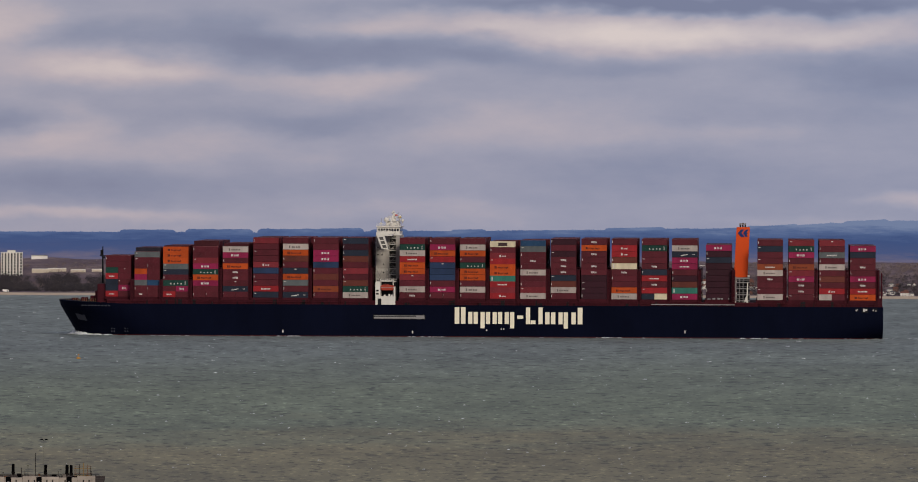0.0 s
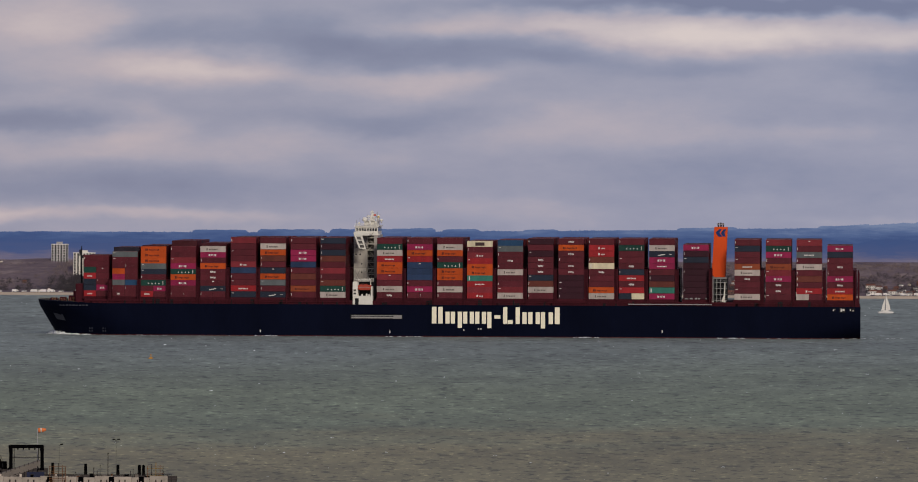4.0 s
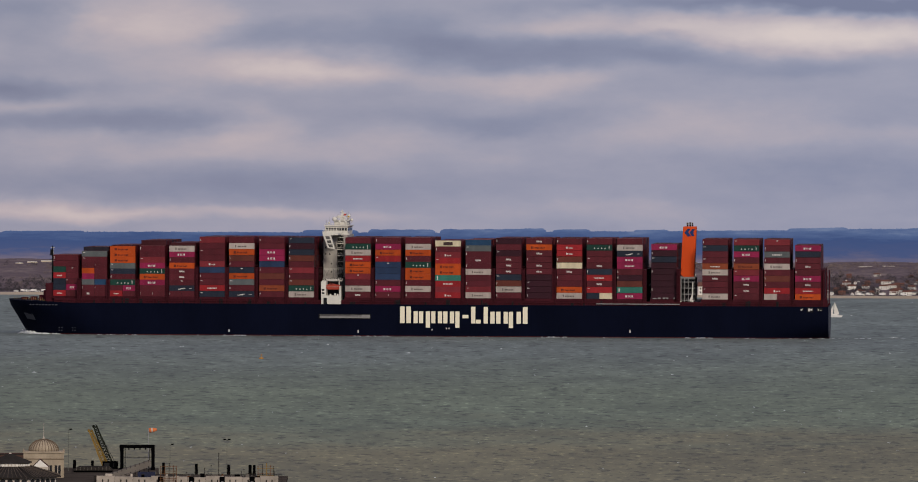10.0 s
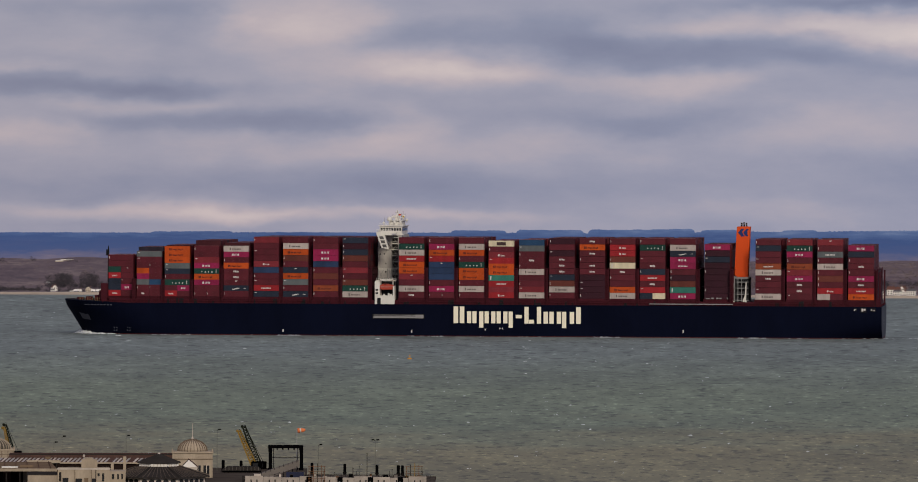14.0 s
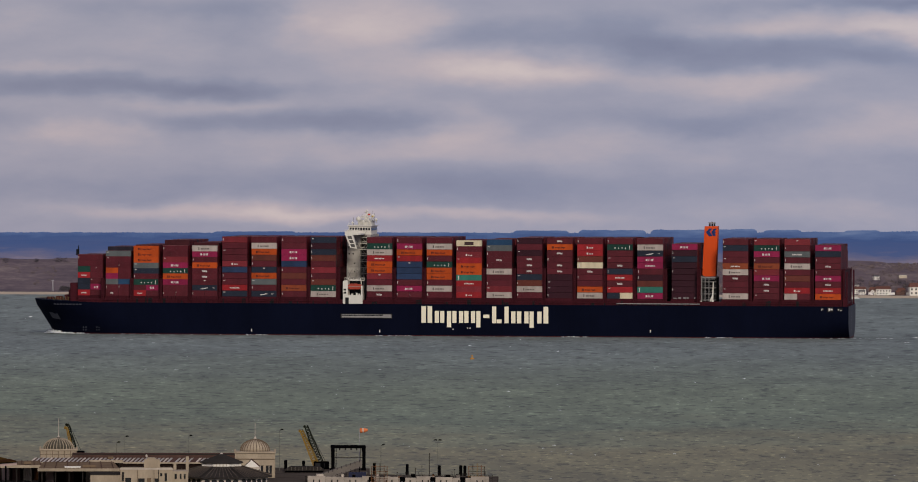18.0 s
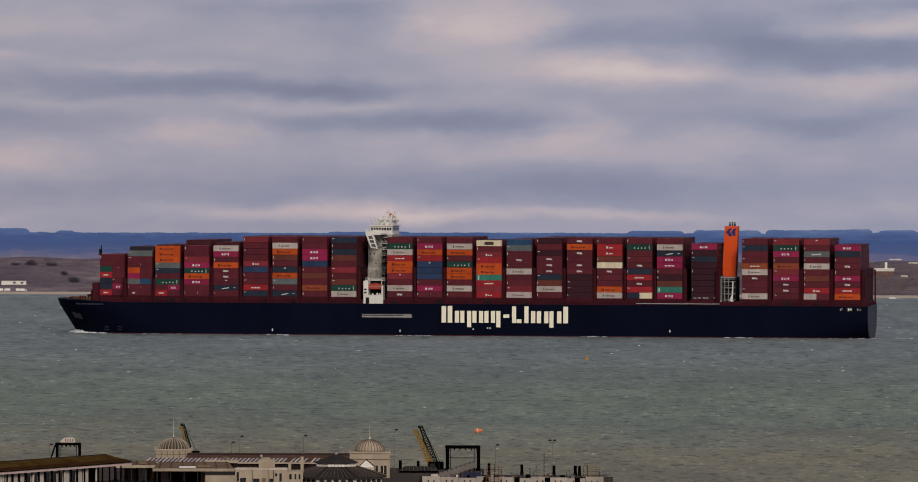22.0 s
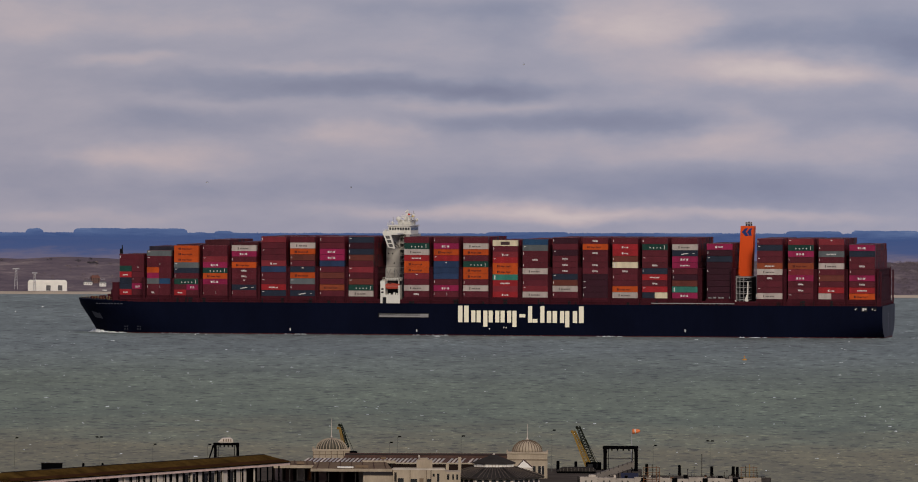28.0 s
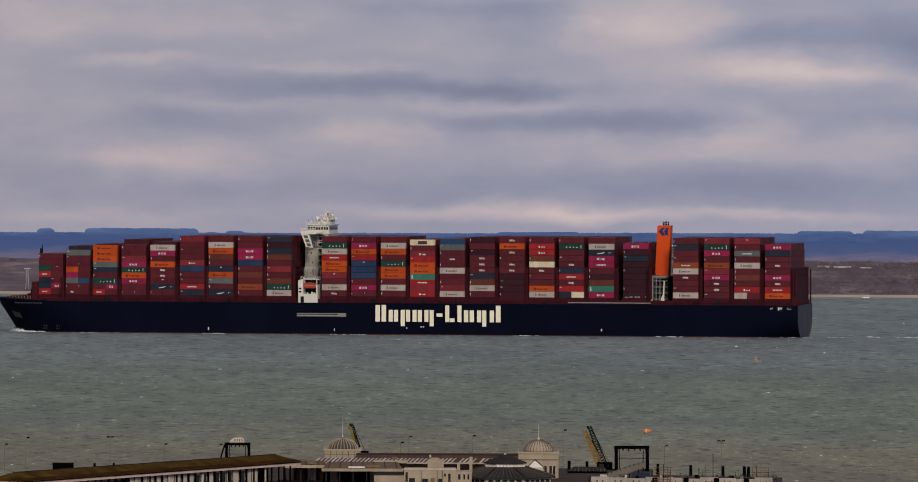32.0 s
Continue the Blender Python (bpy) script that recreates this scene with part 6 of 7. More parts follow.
part("fascia", boxes((-2.4, LEN + 2.6, -W - 0.06, -W + 0.1, ZE - 0.62, ZE - 0.13)), FASCIA, canopy, "pinkish white fascia board")
part("fascia", boxes((-2.46, -2.3, -W, W, ZE - 0.62, ZE - 0.13)), FASCIA, canopy)
part("gutter", boxes((-2.4, LEN + 2.6, -W - 0.2, -W - 0.07, ZE - 0.2, ZE - 0.08)), BLACK, canopy)
part("ridge_cap", boxes((0.4, LEN - 0.2, -0.12, 0.12, ZR - 0.03, ZR + 0.07)), SLATE, canopy)
EDGEFELT = node_mat("red_brown_roof_edge", (0.044, 0.019, 0.009), rough=0.95, var=0.4, scale=0.4, fine=3.0, spec=0.0)
# pale pink: brightness of the lit platform put into the wall colour
PALEWALL = node_mat("lit_pink_platform_wall", (0.40, 0.30, 0.265), rough=0.85, var=0.3, scale=0.3, fine=2.5, streak=2.0, spec=0.0)
bm = bmesh.new()
k0, k1 = 0.01, 0.26
v = [bm.verts.new((x, -W + W * k, ZE + (ZR - ZE) * k + 0.02 + dz)) for dz in (0.0, 0.05) for x, k in ((-2.4 + 2.8 * k0, k0), (LEN + 2.6 - 2.8 * k0, k0), (LEN + 2.6 - 2.8 * k1, k1), (-2.4 + 2.8 * k1, k1))]
for f in ((0, 1, 2, 3), (7, 6, 5, 4), (0, 4, 5, 1), (1, 5, 6, 2), (2, 6, 7, 3), (3, 7, 4, 0)):
    bm.faces.new([v[i] for i in f])
part("roof_edge", bm, EDGEFELT, canopy, "dark red-brown felt along the eaves")
part("back_wall", boxes((0, LEN * 0.36, -1.6, -1.4, DECK_Z, ZE - 0.7)), PALEWALL, canopy, "pink platform wall with its light in the colour")
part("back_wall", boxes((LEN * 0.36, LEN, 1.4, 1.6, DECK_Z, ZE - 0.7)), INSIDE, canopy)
part("wall_band", boxes((0, LEN * 0.36, -1.66, -1.6, DECK_Z + 2.6, DECK_Z + 2.85)), EDGEFELT, canopy)
n = 40
bay = (LEN - 1.0) / (n - 1)
post = mesh_of(boxes((-0.10, 0.10, -0.10, 0.10, DECK_Z, ZE - 0.6)), "post", PLASTER)
blk = mesh_of(boxes((-0.10, 0.10, -0.10, 0.10, DECK_Z, ZE - 0.6)), "post", BLACK)
win = mesh_of(boxes((-0.40 * bay, 0.40 * bay, -0.05, 0.05, DECK_Z, ZE - 0.72)), "door_leaf", PLASTER)
gl = mesh_of(boxes((-0.22 * bay, 0.30 * bay, -0.09, -0.05, DECK_Z + 1.2, ZE - 1.0)), "pane", PANE)
for k in range(n):
    x = 1.0 + k * bay
    east = x > LEN * 0.36
    shared("post", post if east and k % 5 == 0 else blk, canopy, pose(x + (0.3 if k % 4 == 1 else 0.0), -W + 0.55, 0))
    if not east and k % 3 != 1:
        shared("post", blk, canopy, pose(x + 0.42 * bay, -W + 0.9, 0))
    if east and x < LEN * 0.86:
        leaf = shared("door_leaf", win, canopy, pose(x + 0.5 * bay, -W + 0.8, 0))
        if LEN * 0.62 < x < LEN * 0.80 and k % 4 != 2:
            shared("pane", gl, leaf, pose(0, 0, 0))
bm = bmesh.new()
for k in range(100):
    x = LEN * 0.36 + 0.2 + k * (LEN * 0.63) / 100
    box(bm, x, x + 0.05, -W + 0.42, -W + 0.47, DECK_Z, DECK_Z + 1.1)
for z in (0.5, 1.05):
    box(bm, LEN * 0.36, LEN * 0.99, -W + 0.41, -W + 0.48, DECK_Z + z, DECK_Z + z + 0.07)
part("platform_rail", bm, BLACK, canopy)


def gantry(p0, p1, ytop, depth, beam_px, label, head=None):
    """Portal frame over a linkspan: two double columns, a box beam, winch houses and stays."""
    w = pu(p1 - p0, depth)
    zt = pz((p0 + p1) / 2, ytop, depth)
    ob = thing("linkspan_gantry", label, "gantry", pf((p0 + p1) / 2, depth), group="gantries on the pier head")
    c = pu(beam_px, depth)
    for s in (-1, 1):
        xa, xb = sorted((s * w / 2, s * (w / 2 - c)))
        part("column", boxes((xa, xb, -0.35, 0.05, DECK_Z, zt - c)), BLACK, ob)
        part("column", boxes((xa + 0.1, xb + 0.1, 1.6, 1.95, DECK_Z, zt - c)), BLACK, ob)
        part("base_plate", boxes((xa - 0.15, xb + 0.15, -0.5, 2.1, DECK_Z, DECK_Z + 0.35)), BLACK, ob)
        part("winch_house", boxes((xa - 0.05, xb + 0.05, -0.5, 2.1, zt - c * 2.1, zt - c * 1.2)), BLACK, ob)
    part("cross_beam", boxes((-w / 2 - 0.12, w / 2 + 0.12, -0.4, 0.1, zt - c, zt)), BLACK, ob, bevel=0.04)
    part("cross_beam", boxes((-w / 2, w / 2, 1.6, 2.0, zt - c, zt)), BLACK, ob)
    for k in range(6):
        x = -w / 2 + (k + 0.5) * w / 6
        part("hanger", boxes((x - 0.12, x + 0.12, -0.3, 1.9, zt - c - 0.28, zt - c + 0.02)), BLACK, ob)
    for s in (-1, 1):
        x = s * (w / 2 - c - 0.35)
        part("guide_post", boxes((x - 0.06, x + 0.06, 0.6, 0.72, DECK_Z, zt - c)), BLACK, ob)
    part("guide_bar", boxes((-w / 2 + c, w / 2 - c, 0.6, 0.7, zt - 2.2, zt - 2.1)), SLATE, ob)
    if head:
        head(ob, w, zt)
    return ob


def lantern(ob, w, zt):
    bm = bmesh.new()
    prism(bm, [(-1.35, 0.0), (1.25, 0.0), (1.2, 0.55), (0.9, 0.95), (-0.75, 0.9), (-1.0, 0.45), (-1.5, 0.35)], -0.7, 0.7)
    part("beacon_house", bm, PLASTER, ob, "cream rounded housing on top", at=pose(0, 0.8, zt), bevel=0.12)
    for k in range(4):
        part("slot", boxes((-0.55 + 0.42 * k, -0.38 + 0.42 * k, 0.04, 0.14, zt + 0.25, zt + 0.75)), COPPER, ob)
    bm = bmesh.new()
    beam(bm, (-w / 2 - 0.1, 0.2, zt - 0.4), (-w / 2 - 1.1, 0.2, zt - 3.6), 0.28)
    part("stay", bm, BLACK, ob)


gantry(1052, 1110, 761, 953, 5.0, "black steel portal gantry over the ferry ramp")
gantry(386, 428, 755.5, 958, 3.8, "black steel portal gantry with a cream beacon on top", lantern)

# covered ramp beside the gantry
ramp = thing("ferry_ramp", "sloping grey covered ramp up to the ferry berth", "ramp", pf(1068, 915))
r0, r1 = pu(1036 - 1068, 915), pu(1104 - 1068, 915)
za, zb = pz(1036, 809, 915), pz(1100, 786, 915)
bm = bmesh.new()
prism(bm, [(r0, za - 0.8), (r1, zb - 1.1), (r1, zb), (r0, za)], -2.2, 1.6)
part("roof", bm, GREYDECK, ramp, "grey sheet roof with ribs")
for k in range(9):
    u = (k + 0.5) / 9
    x, z = r0 + (r1 - r0) * u, za + (zb - za) * u
    part("rib", boxes((x - 0.05, x + 0.05, -2.26, 1.62, z - 0.2, z + 0.07)), SLATE, ramp)
    part("side_post", boxes((x - 0.06, x + 0.06, -2.3, -2.2, DECK_Z, z - 0.85)), BLACK, ramp)
part("side_panel", boxes((r0, r1, -2.1, -2.0, DECK_Z, za - 0.6)), INSIDE, ramp)
part("apron", boxes((pu(1082 - 1068, 912), pu(1112 - 1068, 912), -3.6, -2.9, DECK_Z, pz(1097, 806.5, 912))), node_mat("dark_blue_plate", (0.016, 0.02, 0.05), var=0.3), ramp)
bm = bmesh.new()
beam(bm, (pu(1058 - 1068, 912), -3.0, pz(1058, 814, 912)), (pu(1096 - 1068, 912), -3.0, pz(1096, 799, 912)), 0.12)
part("handrail", bm, GREYDECK, ramp)
part("end_wall", boxes((pu(1027 - 1068, 912), r0 + 0.3, -2.4, -1.0, DECK_Z, za)), PLASTER, ramp)


OLIVE = node_mat("dark_green_crane_paint", (0.014, 0.016, 0.011), rough=0.7, var=0.3, spec=0.0)


def crane(p_tip, y_tip, p_foot, y_foot, depth, label, fore=None, slim=1.0):
    """Lattice jib: two chord pairs with lacing, a head sheave and a slewing cab."""
    ob = thing("lattice_crane", label, "crane", pf(p_foot, depth), group="cranes behind the pier")
    x0, z0 = 0.0, pz(p_foot, y_foot, depth)
    x1, z1 = pu(p_tip - p_foot, depth), pz(p_tip, y_tip, depth)
    d = Vector((x1 - x0, 0, z1 - z0))
    nrm = Vector((-d.z, 0, d.x)).normalized()
    L = d.length
    wide = 0.078 * L * slim
    rails = []
    fore = fore or YELLOW
    for s, m, y in ((1, fore, -0.45), (1, fore, 0.45), (-1, fore, -0.45), (-1, OLIVE, 0.45)):
        a = Vector((x0, y, z0)) + nrm * s * wide * 0.95
        b = Vector((x1, y, z1)) + nrm * s * wide * 0.45
        bm = bmesh.new()
        beam(bm, a, b, 0.20 * slim)
        part("chord", bm, m, ob)
        rails.append((a, b))
    for k in range(15):
        u, v2 = k / 15, (k + 1) / 15
        for i, j, m in ((0, 2, fore), (1, 3, OLIVE), (2, 1, fore), (0, 1, (fore, OLIVE)[k % 2])):
            bm = bmesh.new()
            beam(bm, rails[i][0].lerp(rails[i][1], u), rails[j][0].lerp(rails[j][1], v2), 0.13 * slim)
            part("lacing", bm, m, ob)
    bm = bmesh.new()
    lathe(bm, [(0.1, -0.3), (0.26, -0.25), (0.26, 0.25), (0.1, 0.3)], 12)
    part("sheave", bm, fore, ob, at=pose(x1 - 0.25, 0, z1 - 0.1, 90, 0, 0))
    cab = part("cab", boxes((-0.6, 1.3, -0.9, 0.9, z0 - 0.9, z0 + 0.9)), BLACK, ob, bevel=0.1)
    part("cab_window", boxes((-0.3, 0.6, -0.96, -0.88, z0 - 0.1, z0 + 0.6)), PANE, cab)
    part("pedestal", boxes((-0.5, 0.8, -0.5, 0.5, 0.2, z0 - 0.8)), BLACK, ob)
    bm = bmesh.new()
    beam(bm, (0.9, 0, z0 + 0.4), (x1 + 0.1, 0, z1 + 0.25), 0.07)
    part("luffing_rope", bm, BLACK, ob)
    return ob


crane(1001, 735.5, 1028, 797, 956, "faded yellow lattice crane jib behind the pier")
crane(1009, 728, 1036, 797, 959, "dark grey lattice crane jib behind the pier", OLIVE)
crane(601, 729, 612, 778, 962, "faded yellow lattice crane jib behind the domed hall", slim=0.7)
crane(603, 724, 619, 778, 965, "dark lattice crane jib behind the domed hall", OLIVE, slim=0.75)


def dome(p, ybase, ytop, radius_px, depth, box_px, ybot, ypole, label, shell, ribs):
    """Stucco drum with cornice and windows, ribbed cupola and flagpole."""
    ob = thing("domed_pavilion", label, "pavilion", pf(p, depth), group="domed pavilions on the pier")
    zb, zt, r, hw = pz(p, ybase, depth), pz(p, ytop, depth), pu(radius_px, depth), pu(box_px, depth) / 2
    zl = pz(p, ybot, depth)
    h = zt - zb
    part("wall", boxes((-hw, hw, -hw * 0.8, hw * 0.8, zl, zb - 0.25)), STONE, ob)
    part("cornice", boxes((-hw - 0.18, hw + 0.18, -hw * 0.8 - 0.18, hw * 0.8 + 0.18, zb - 0.28, zb)), STONE, ob, bevel=0.04)
    bm = bmesh.new()
    lathe(bm, [(r * math.cos(a), zb + h * math.sin(a)) for a in [k * math.pi / 2 / 7 for k in range(7)]] + [(0.16 * r, zt), (0.1 * r, zt + 0.15)], 28)
    cupola = part("cupola", bm, shell, ob, "weathered ribbed cupola", smooth=True)
    for k in range(28):
        a = 2 * math.pi * (k + 0.5) / 28
        bm = bmesh.new()
        for i in range(6):
            e, f2 = i * math.pi / 2 / 6.2, (i + 1) * math.pi / 2 / 6.2
            beam(bm, ((r + 0.03) * math.cos(e) * math.cos(a), (r + 0.03) * math.cos(e) * math.sin(a), zb + (h + 0.03) * math.sin(e)),
                 ((r + 0.03) * math.cos(f2) * math.cos(a), (r + 0.03) * math.cos(f2) * math.sin(a), zb + (h + 0.03) * math.sin(f2)), 0.10, 0.10)
        part("rib", bm, ribs, cupola)
    bm = bmesh.new()
    lathe(bm, [(0.22, zt + 0.05), (0.2, zt + 0.2), (0.09, zt + 0.4), (0.05, zt + 0.6), (0.03, pz(p, ypole, depth))], 8)
    part("flagpole", bm, PLASTER, ob)
    if ybot - ybase > 40:
        for x in (0.12, 0.55):
            window = part("window", boxes((hw * x, hw * (x + 0.3), -hw * 0.8 - 0.04, -hw * 0.8 + 0.05, zl + 0.8, zl + 2.4)), PANE, ob)
            part("window_frame", boxes((hw * (x + 0.14), hw * (x + 0.17), -hw * 0.8 - 0.08, -hw * 0.8 - 0.04, zl + 0.8, zl + 2.4)), PLASTER, window)
            part("window_sill", boxes((hw * x - 0.1, hw * (x + 0.3) + 0.1, -hw * 0.8 - 0.16, -hw * 0.8, zl + 0.66, zl + 0.8)), PLASTER, window)
        part("string_course", boxes((-hw - 0.06, hw + 0.06, -hw * 0.8 - 0.07, hw * 0.8, zb - 1.35, zb - 1.2)), COPPER, ob)
        for x in (-1.0, 0.94):
            part("pilaster", boxes((hw * x, hw * (x + 0.07), -hw * 0.8 - 0.06, -hw * 0.8, zl, zb - 0.3)), STONE, ob)
    else:
        for k in range(7):
            x = -hw + 2 * hw * k / 6
            part("panel_batten", boxes((x - 0.05, x + 0.05, -hw * 0.8 - 0.06, -hw * 0.8 + 0.02, zl, zb - 0.28)), COPPER, ob)
        for z in (zb - 0.95, zb - 1.6):
            part("panel_rail", boxes((-hw, hw, -hw * 0.8 - 0.05, -hw * 0.8 + 0.02, z, z + 0.09)), COPPER, ob)
    for x in (-1.0, 1.0):
        part("corner_urn", boxes((x * hw - 0.12, x * hw + 0.12, -hw * 0.8 - 0.1, -hw * 0.8 + 0.15, zb, zb + 0.45)), STONE, ob, bevel=0.06)
    return ob


dome(922, 770.5, 750.5, 25.5, 925, 68, 818, 723, "cream stucco pavilion with a ribbed dome and flagpole", STONE, COPPER)
dome(587, 765.5, 747.5, 26, 944, 62, 790, 714, "cream stucco drum with a ribbed dome above the hall roof", DOMEGREY, STONE)

# long glazed hall between the domes
hall = thing("pier_hall", "long low pier hall with a slatted glass roof", "hall", pf(700, 930))
x0, x1 = pu(543 - 700, 930), pu(852 - 700, 930)
ze, zr = pz(700, 789, 927), pz(700, 782, 931)
bm = bmesh.new()
prism(bm, [(x0 - 0.6, ze - 0.25), (x1, ze - 0.25), (x1, ze), (x0 - 0.6, ze)], -3.1, -2.9)
part("gutter", bm, STONE, hall)
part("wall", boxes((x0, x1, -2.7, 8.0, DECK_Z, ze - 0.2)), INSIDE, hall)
bm = bmesh.new()
v = [bm.verts.new(p) for p in ((x0 - 0.6, -3.0, ze), (x1, -3.0, ze), (x1, 1.6, zr), (x0 + 0.6, 1.6, zr), (x0 - 0.6, -3.0, ze - 0.1), (x1, -3.0, ze - 0.1), (x1, 1.6, zr - 0.3), (x0 + 0.6, 1.6, zr - 0.3))]
for f in ((0, 1, 2, 3), (7, 6, 5, 4), (0, 4, 5, 1), (1, 5, 6, 2), (2, 6, 7, 3), (3, 7, 4, 0)):
    bm.faces.new([v[i] for i in f])
part("roof", bm, RUSTROOF, hall, "dark roof between the glazing bars")
N = 44
for k in range(N):
    xa = x0 - 0.4 + k * (x1 - x0) / N
    if k in (28, 34, 39):
        continue
    bm = bmesh.new()
    v = [bm.verts.new(p) for p in ((xa, -3.02, ze + 0.03), (xa + 0.36, -3.02, ze + 0.03), (xa + 1.16, 1.5, zr + 0.03), (xa + 0.8, 1.5, zr + 0.03), (xa, -3.02, ze - 0.02), (xa + 0.36, -3.02, ze - 0.02), (xa + 1.16, 1.5, zr - 0.02), (xa + 0.8, 1.5, zr - 0.02))]
    for f in ((0, 1, 2, 3), (7, 6, 5, 4), (0, 4, 5, 1), (1, 5, 6, 2), (2, 6, 7, 3), (3, 7, 4, 0)):
        bm.faces.new([v[i] for i in f])
    part("roof_light", bm, SKYLIGHT if k % 4 else PLASTER, hall)
xb0, xb1 = pu(608 - 700, 938), pu(905 - 700, 938)
zh = pz(750, 773.5, 938)
bm = bmesh.new()
prism(bm, [(xb0, zr - 0.4), (xb1, zr - 0.4), (xb1 - 0.3, zh), (xb0 + 0.3, zh)], 1.7, 9.0)
part("upper_roof", bm, RUSTROOF, hall, "red-brown felt upper roof")
part("upper_ridge", boxes((xb0 + 0.3, xb1 - 0.3, 1.6, 1.9, zh - 0.04, zh + 0.1)), SLATE, hall)
part("ball_finial", boxes((pu(735.5 - 700, 915), pu(739 - 700, 915), -9.2, -8.9, pz(737, 781, 921), pz(737, 776, 921))), PLASTER, hall, bevel=0.1)

# flat tan canopies in front of the hall
for p0, p1, y0, y1, d0, d1 in ((487, 562, 786, 797, 896, 912), (553, 690, 788, 803, 884, 902), (640, 697, 786, 789, 908, 914)):
    pm = (p0 + p1) / 2
    dm = (d0 + d1) / 2
    ob = thing("flat_canopy", "flat tan-roofed canopy over the dark concourse", "canopy", pf(pm, dm), group="canopies on the concourse")
    hw = pu(p1 - p0, dm) / 2
    zf, zk = pz(pm, y1 - 3, d0), pz(pm, y0, d1)
    bm = bmesh.new()
    prism_pts = ((-hw, d0 - dm, zf), (hw, d0 - dm, zf), (hw - 0.8, d1 - dm, zk), (-hw + 0.8, d1 - dm, zk))
    v = [bm.verts.new(p) for p in prism_pts] + [bm.verts.new((x, y, z - 0.35)) for x, y, z in prism_pts]
    for f in ((0, 1, 2, 3), (7, 6, 5, 4), (0, 4, 5, 1), (1, 5, 6, 2), (2, 6, 7, 3), (3, 7, 4, 0)):
        bm.faces.new([v[i] for i in f])
    part("roof", bm, TANROOF, ob)
    part("fascia", boxes((-hw - 0.05, hw + 0.05, d0 - dm - 0.1, d0 - dm, zf - 0.42, zf + 0.05)), STONE, ob)
    for k in range(6):
        x = -hw + (k + 0.3) * 2 * hw / 6
        part("post", boxes((x - 0.07, x + 0.07, d0 - dm + 0.3, d0 - dm + 0.45, DECK_Z, zf - 0.35)), SLATE, ob)
    for k in range(7):
        x = -hw + (k + 0.5) * 2 * hw / 7
        bm = bmesh.new()
        beam(bm, (x, d0 - dm, zf + 0.05), (x * 0.95, d1 - dm, zk + 0.05), 0.12, 0.1)
        part("roof_seam", bm, RUSTROOF, ob)
    if p0 == 553:
        part("skylight", boxes((-hw * 0.35, hw * 0.05, d0 - dm + 1.0, d0 - dm + 2.2, zf + 0.1, zf + 0.32)), HOUSEWHITE, ob)
    for k in range(4):
        x = -hw + (k + 0.6) * 2 * hw / 4
        part("kiosk_front", boxes((x - 0.8, x + 0.5, d1 - dm - 2.2, d1 - dm - 2.05, DECK_Z, DECK_Z + 2.1)), (PALEWALL, RUSTROOF, STONE, EDGEFELT)[k], ob)
    # dark sheet standing in for the shade inside the concourse
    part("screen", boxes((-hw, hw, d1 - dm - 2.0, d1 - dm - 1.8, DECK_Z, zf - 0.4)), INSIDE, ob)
    part("roof_hatch", boxes((hw * 0.1, hw * 0.42, d0 - dm + 3, d0 - dm + 4.2, zf + 0.1, zf + 0.5)), TANROOF, ob)

# cream house with roof box
ch = thing("pier_house", "cream flat-roofed pier house with dark windows", "building", pf(748, 872))
x0, x1 = pu(693 - 748, 872), pu(781 - 748, 872)
zt = pz(748, 802, 868)
part("wall", boxes((x0, x1, -4, 6, DECK_Z, zt)), STONE, ch)
part("parapet", boxes((x0 - 0.1, x1 + 0.1, -4.1, -3.8, zt, zt + 0.25)), PLASTER, ch)
part("low_wing", boxes((pu(642 - 748, 872), x0, -3.6, 5, DECK_Z, pz(668, 811, 868))), STONE, ch)
part("wing_coping", boxes((pu(641 - 748, 872), x0, -3.7, 5.1, pz(668, 811, 868), pz(668, 811, 868) + 0.15)), SLATE, ch)
part("roof_box", boxes((pu(733 - 748, 878), pu(760 - 748, 878), 2, 5, zt, pz(748, 784, 876))), STONE, ch)
part("roof_box", boxes((pu(738 - 748, 878), pu(752 - 748, 878), 2.4, 4.6, pz(748, 784, 876), pz(748, 781, 876))), STONE, ch)
for a, b, y0, y1 in ((701, 711, 816, 823.5), (723, 734, 817, 823.5), (751, 757, 817, 823.5), (768, 772, 808, 822)):
    part("window", boxes((pu(a - 748, 868), pu(b - 748, 868), -4.05, -3.95, pz(748, y1, 868), pz(748, y0, 868))), PANE, ch)
for a, b, y0, y1, m in ((695, 699, 806, 822, SLATE), (738, 745, 816, 823.5, TANROOF), (760.5, 764, 808, 813, PANE)):
    part("opening", boxes((pu(a - 748, 868), pu(b - 748, 868), -4.05, -3.95, pz(748, y1, 868), pz(748, y0, 868))), m, ch)
for a in (721.5, 749.5):
    part("downpipe", boxes((pu(a - 748, 868), pu(a + 0.9 - 748, 868), -4.14, -4.0, DECK_Z, zt)), COPPER, ch)
part("drainpipe", boxes((pu(757 - 748, 868), pu(758.2 - 748, 868), -4.14, -4.02, DECK_Z, zt)), SLATE, ch)
part("low_wing", boxes((x1, pu(808 - 748, 872), -2.0, 5, DECK_Z, pz(790, 806, 868))), STONE, ch)
for a, b in ((785, 789), (794, 797), (801, 804)):
    part("window", boxes((pu(a - 748, 868), pu(b - 748, 868), -2.06, -1.95, pz(748, 819, 868), pz(748, 810, 868))), PANE, ch)
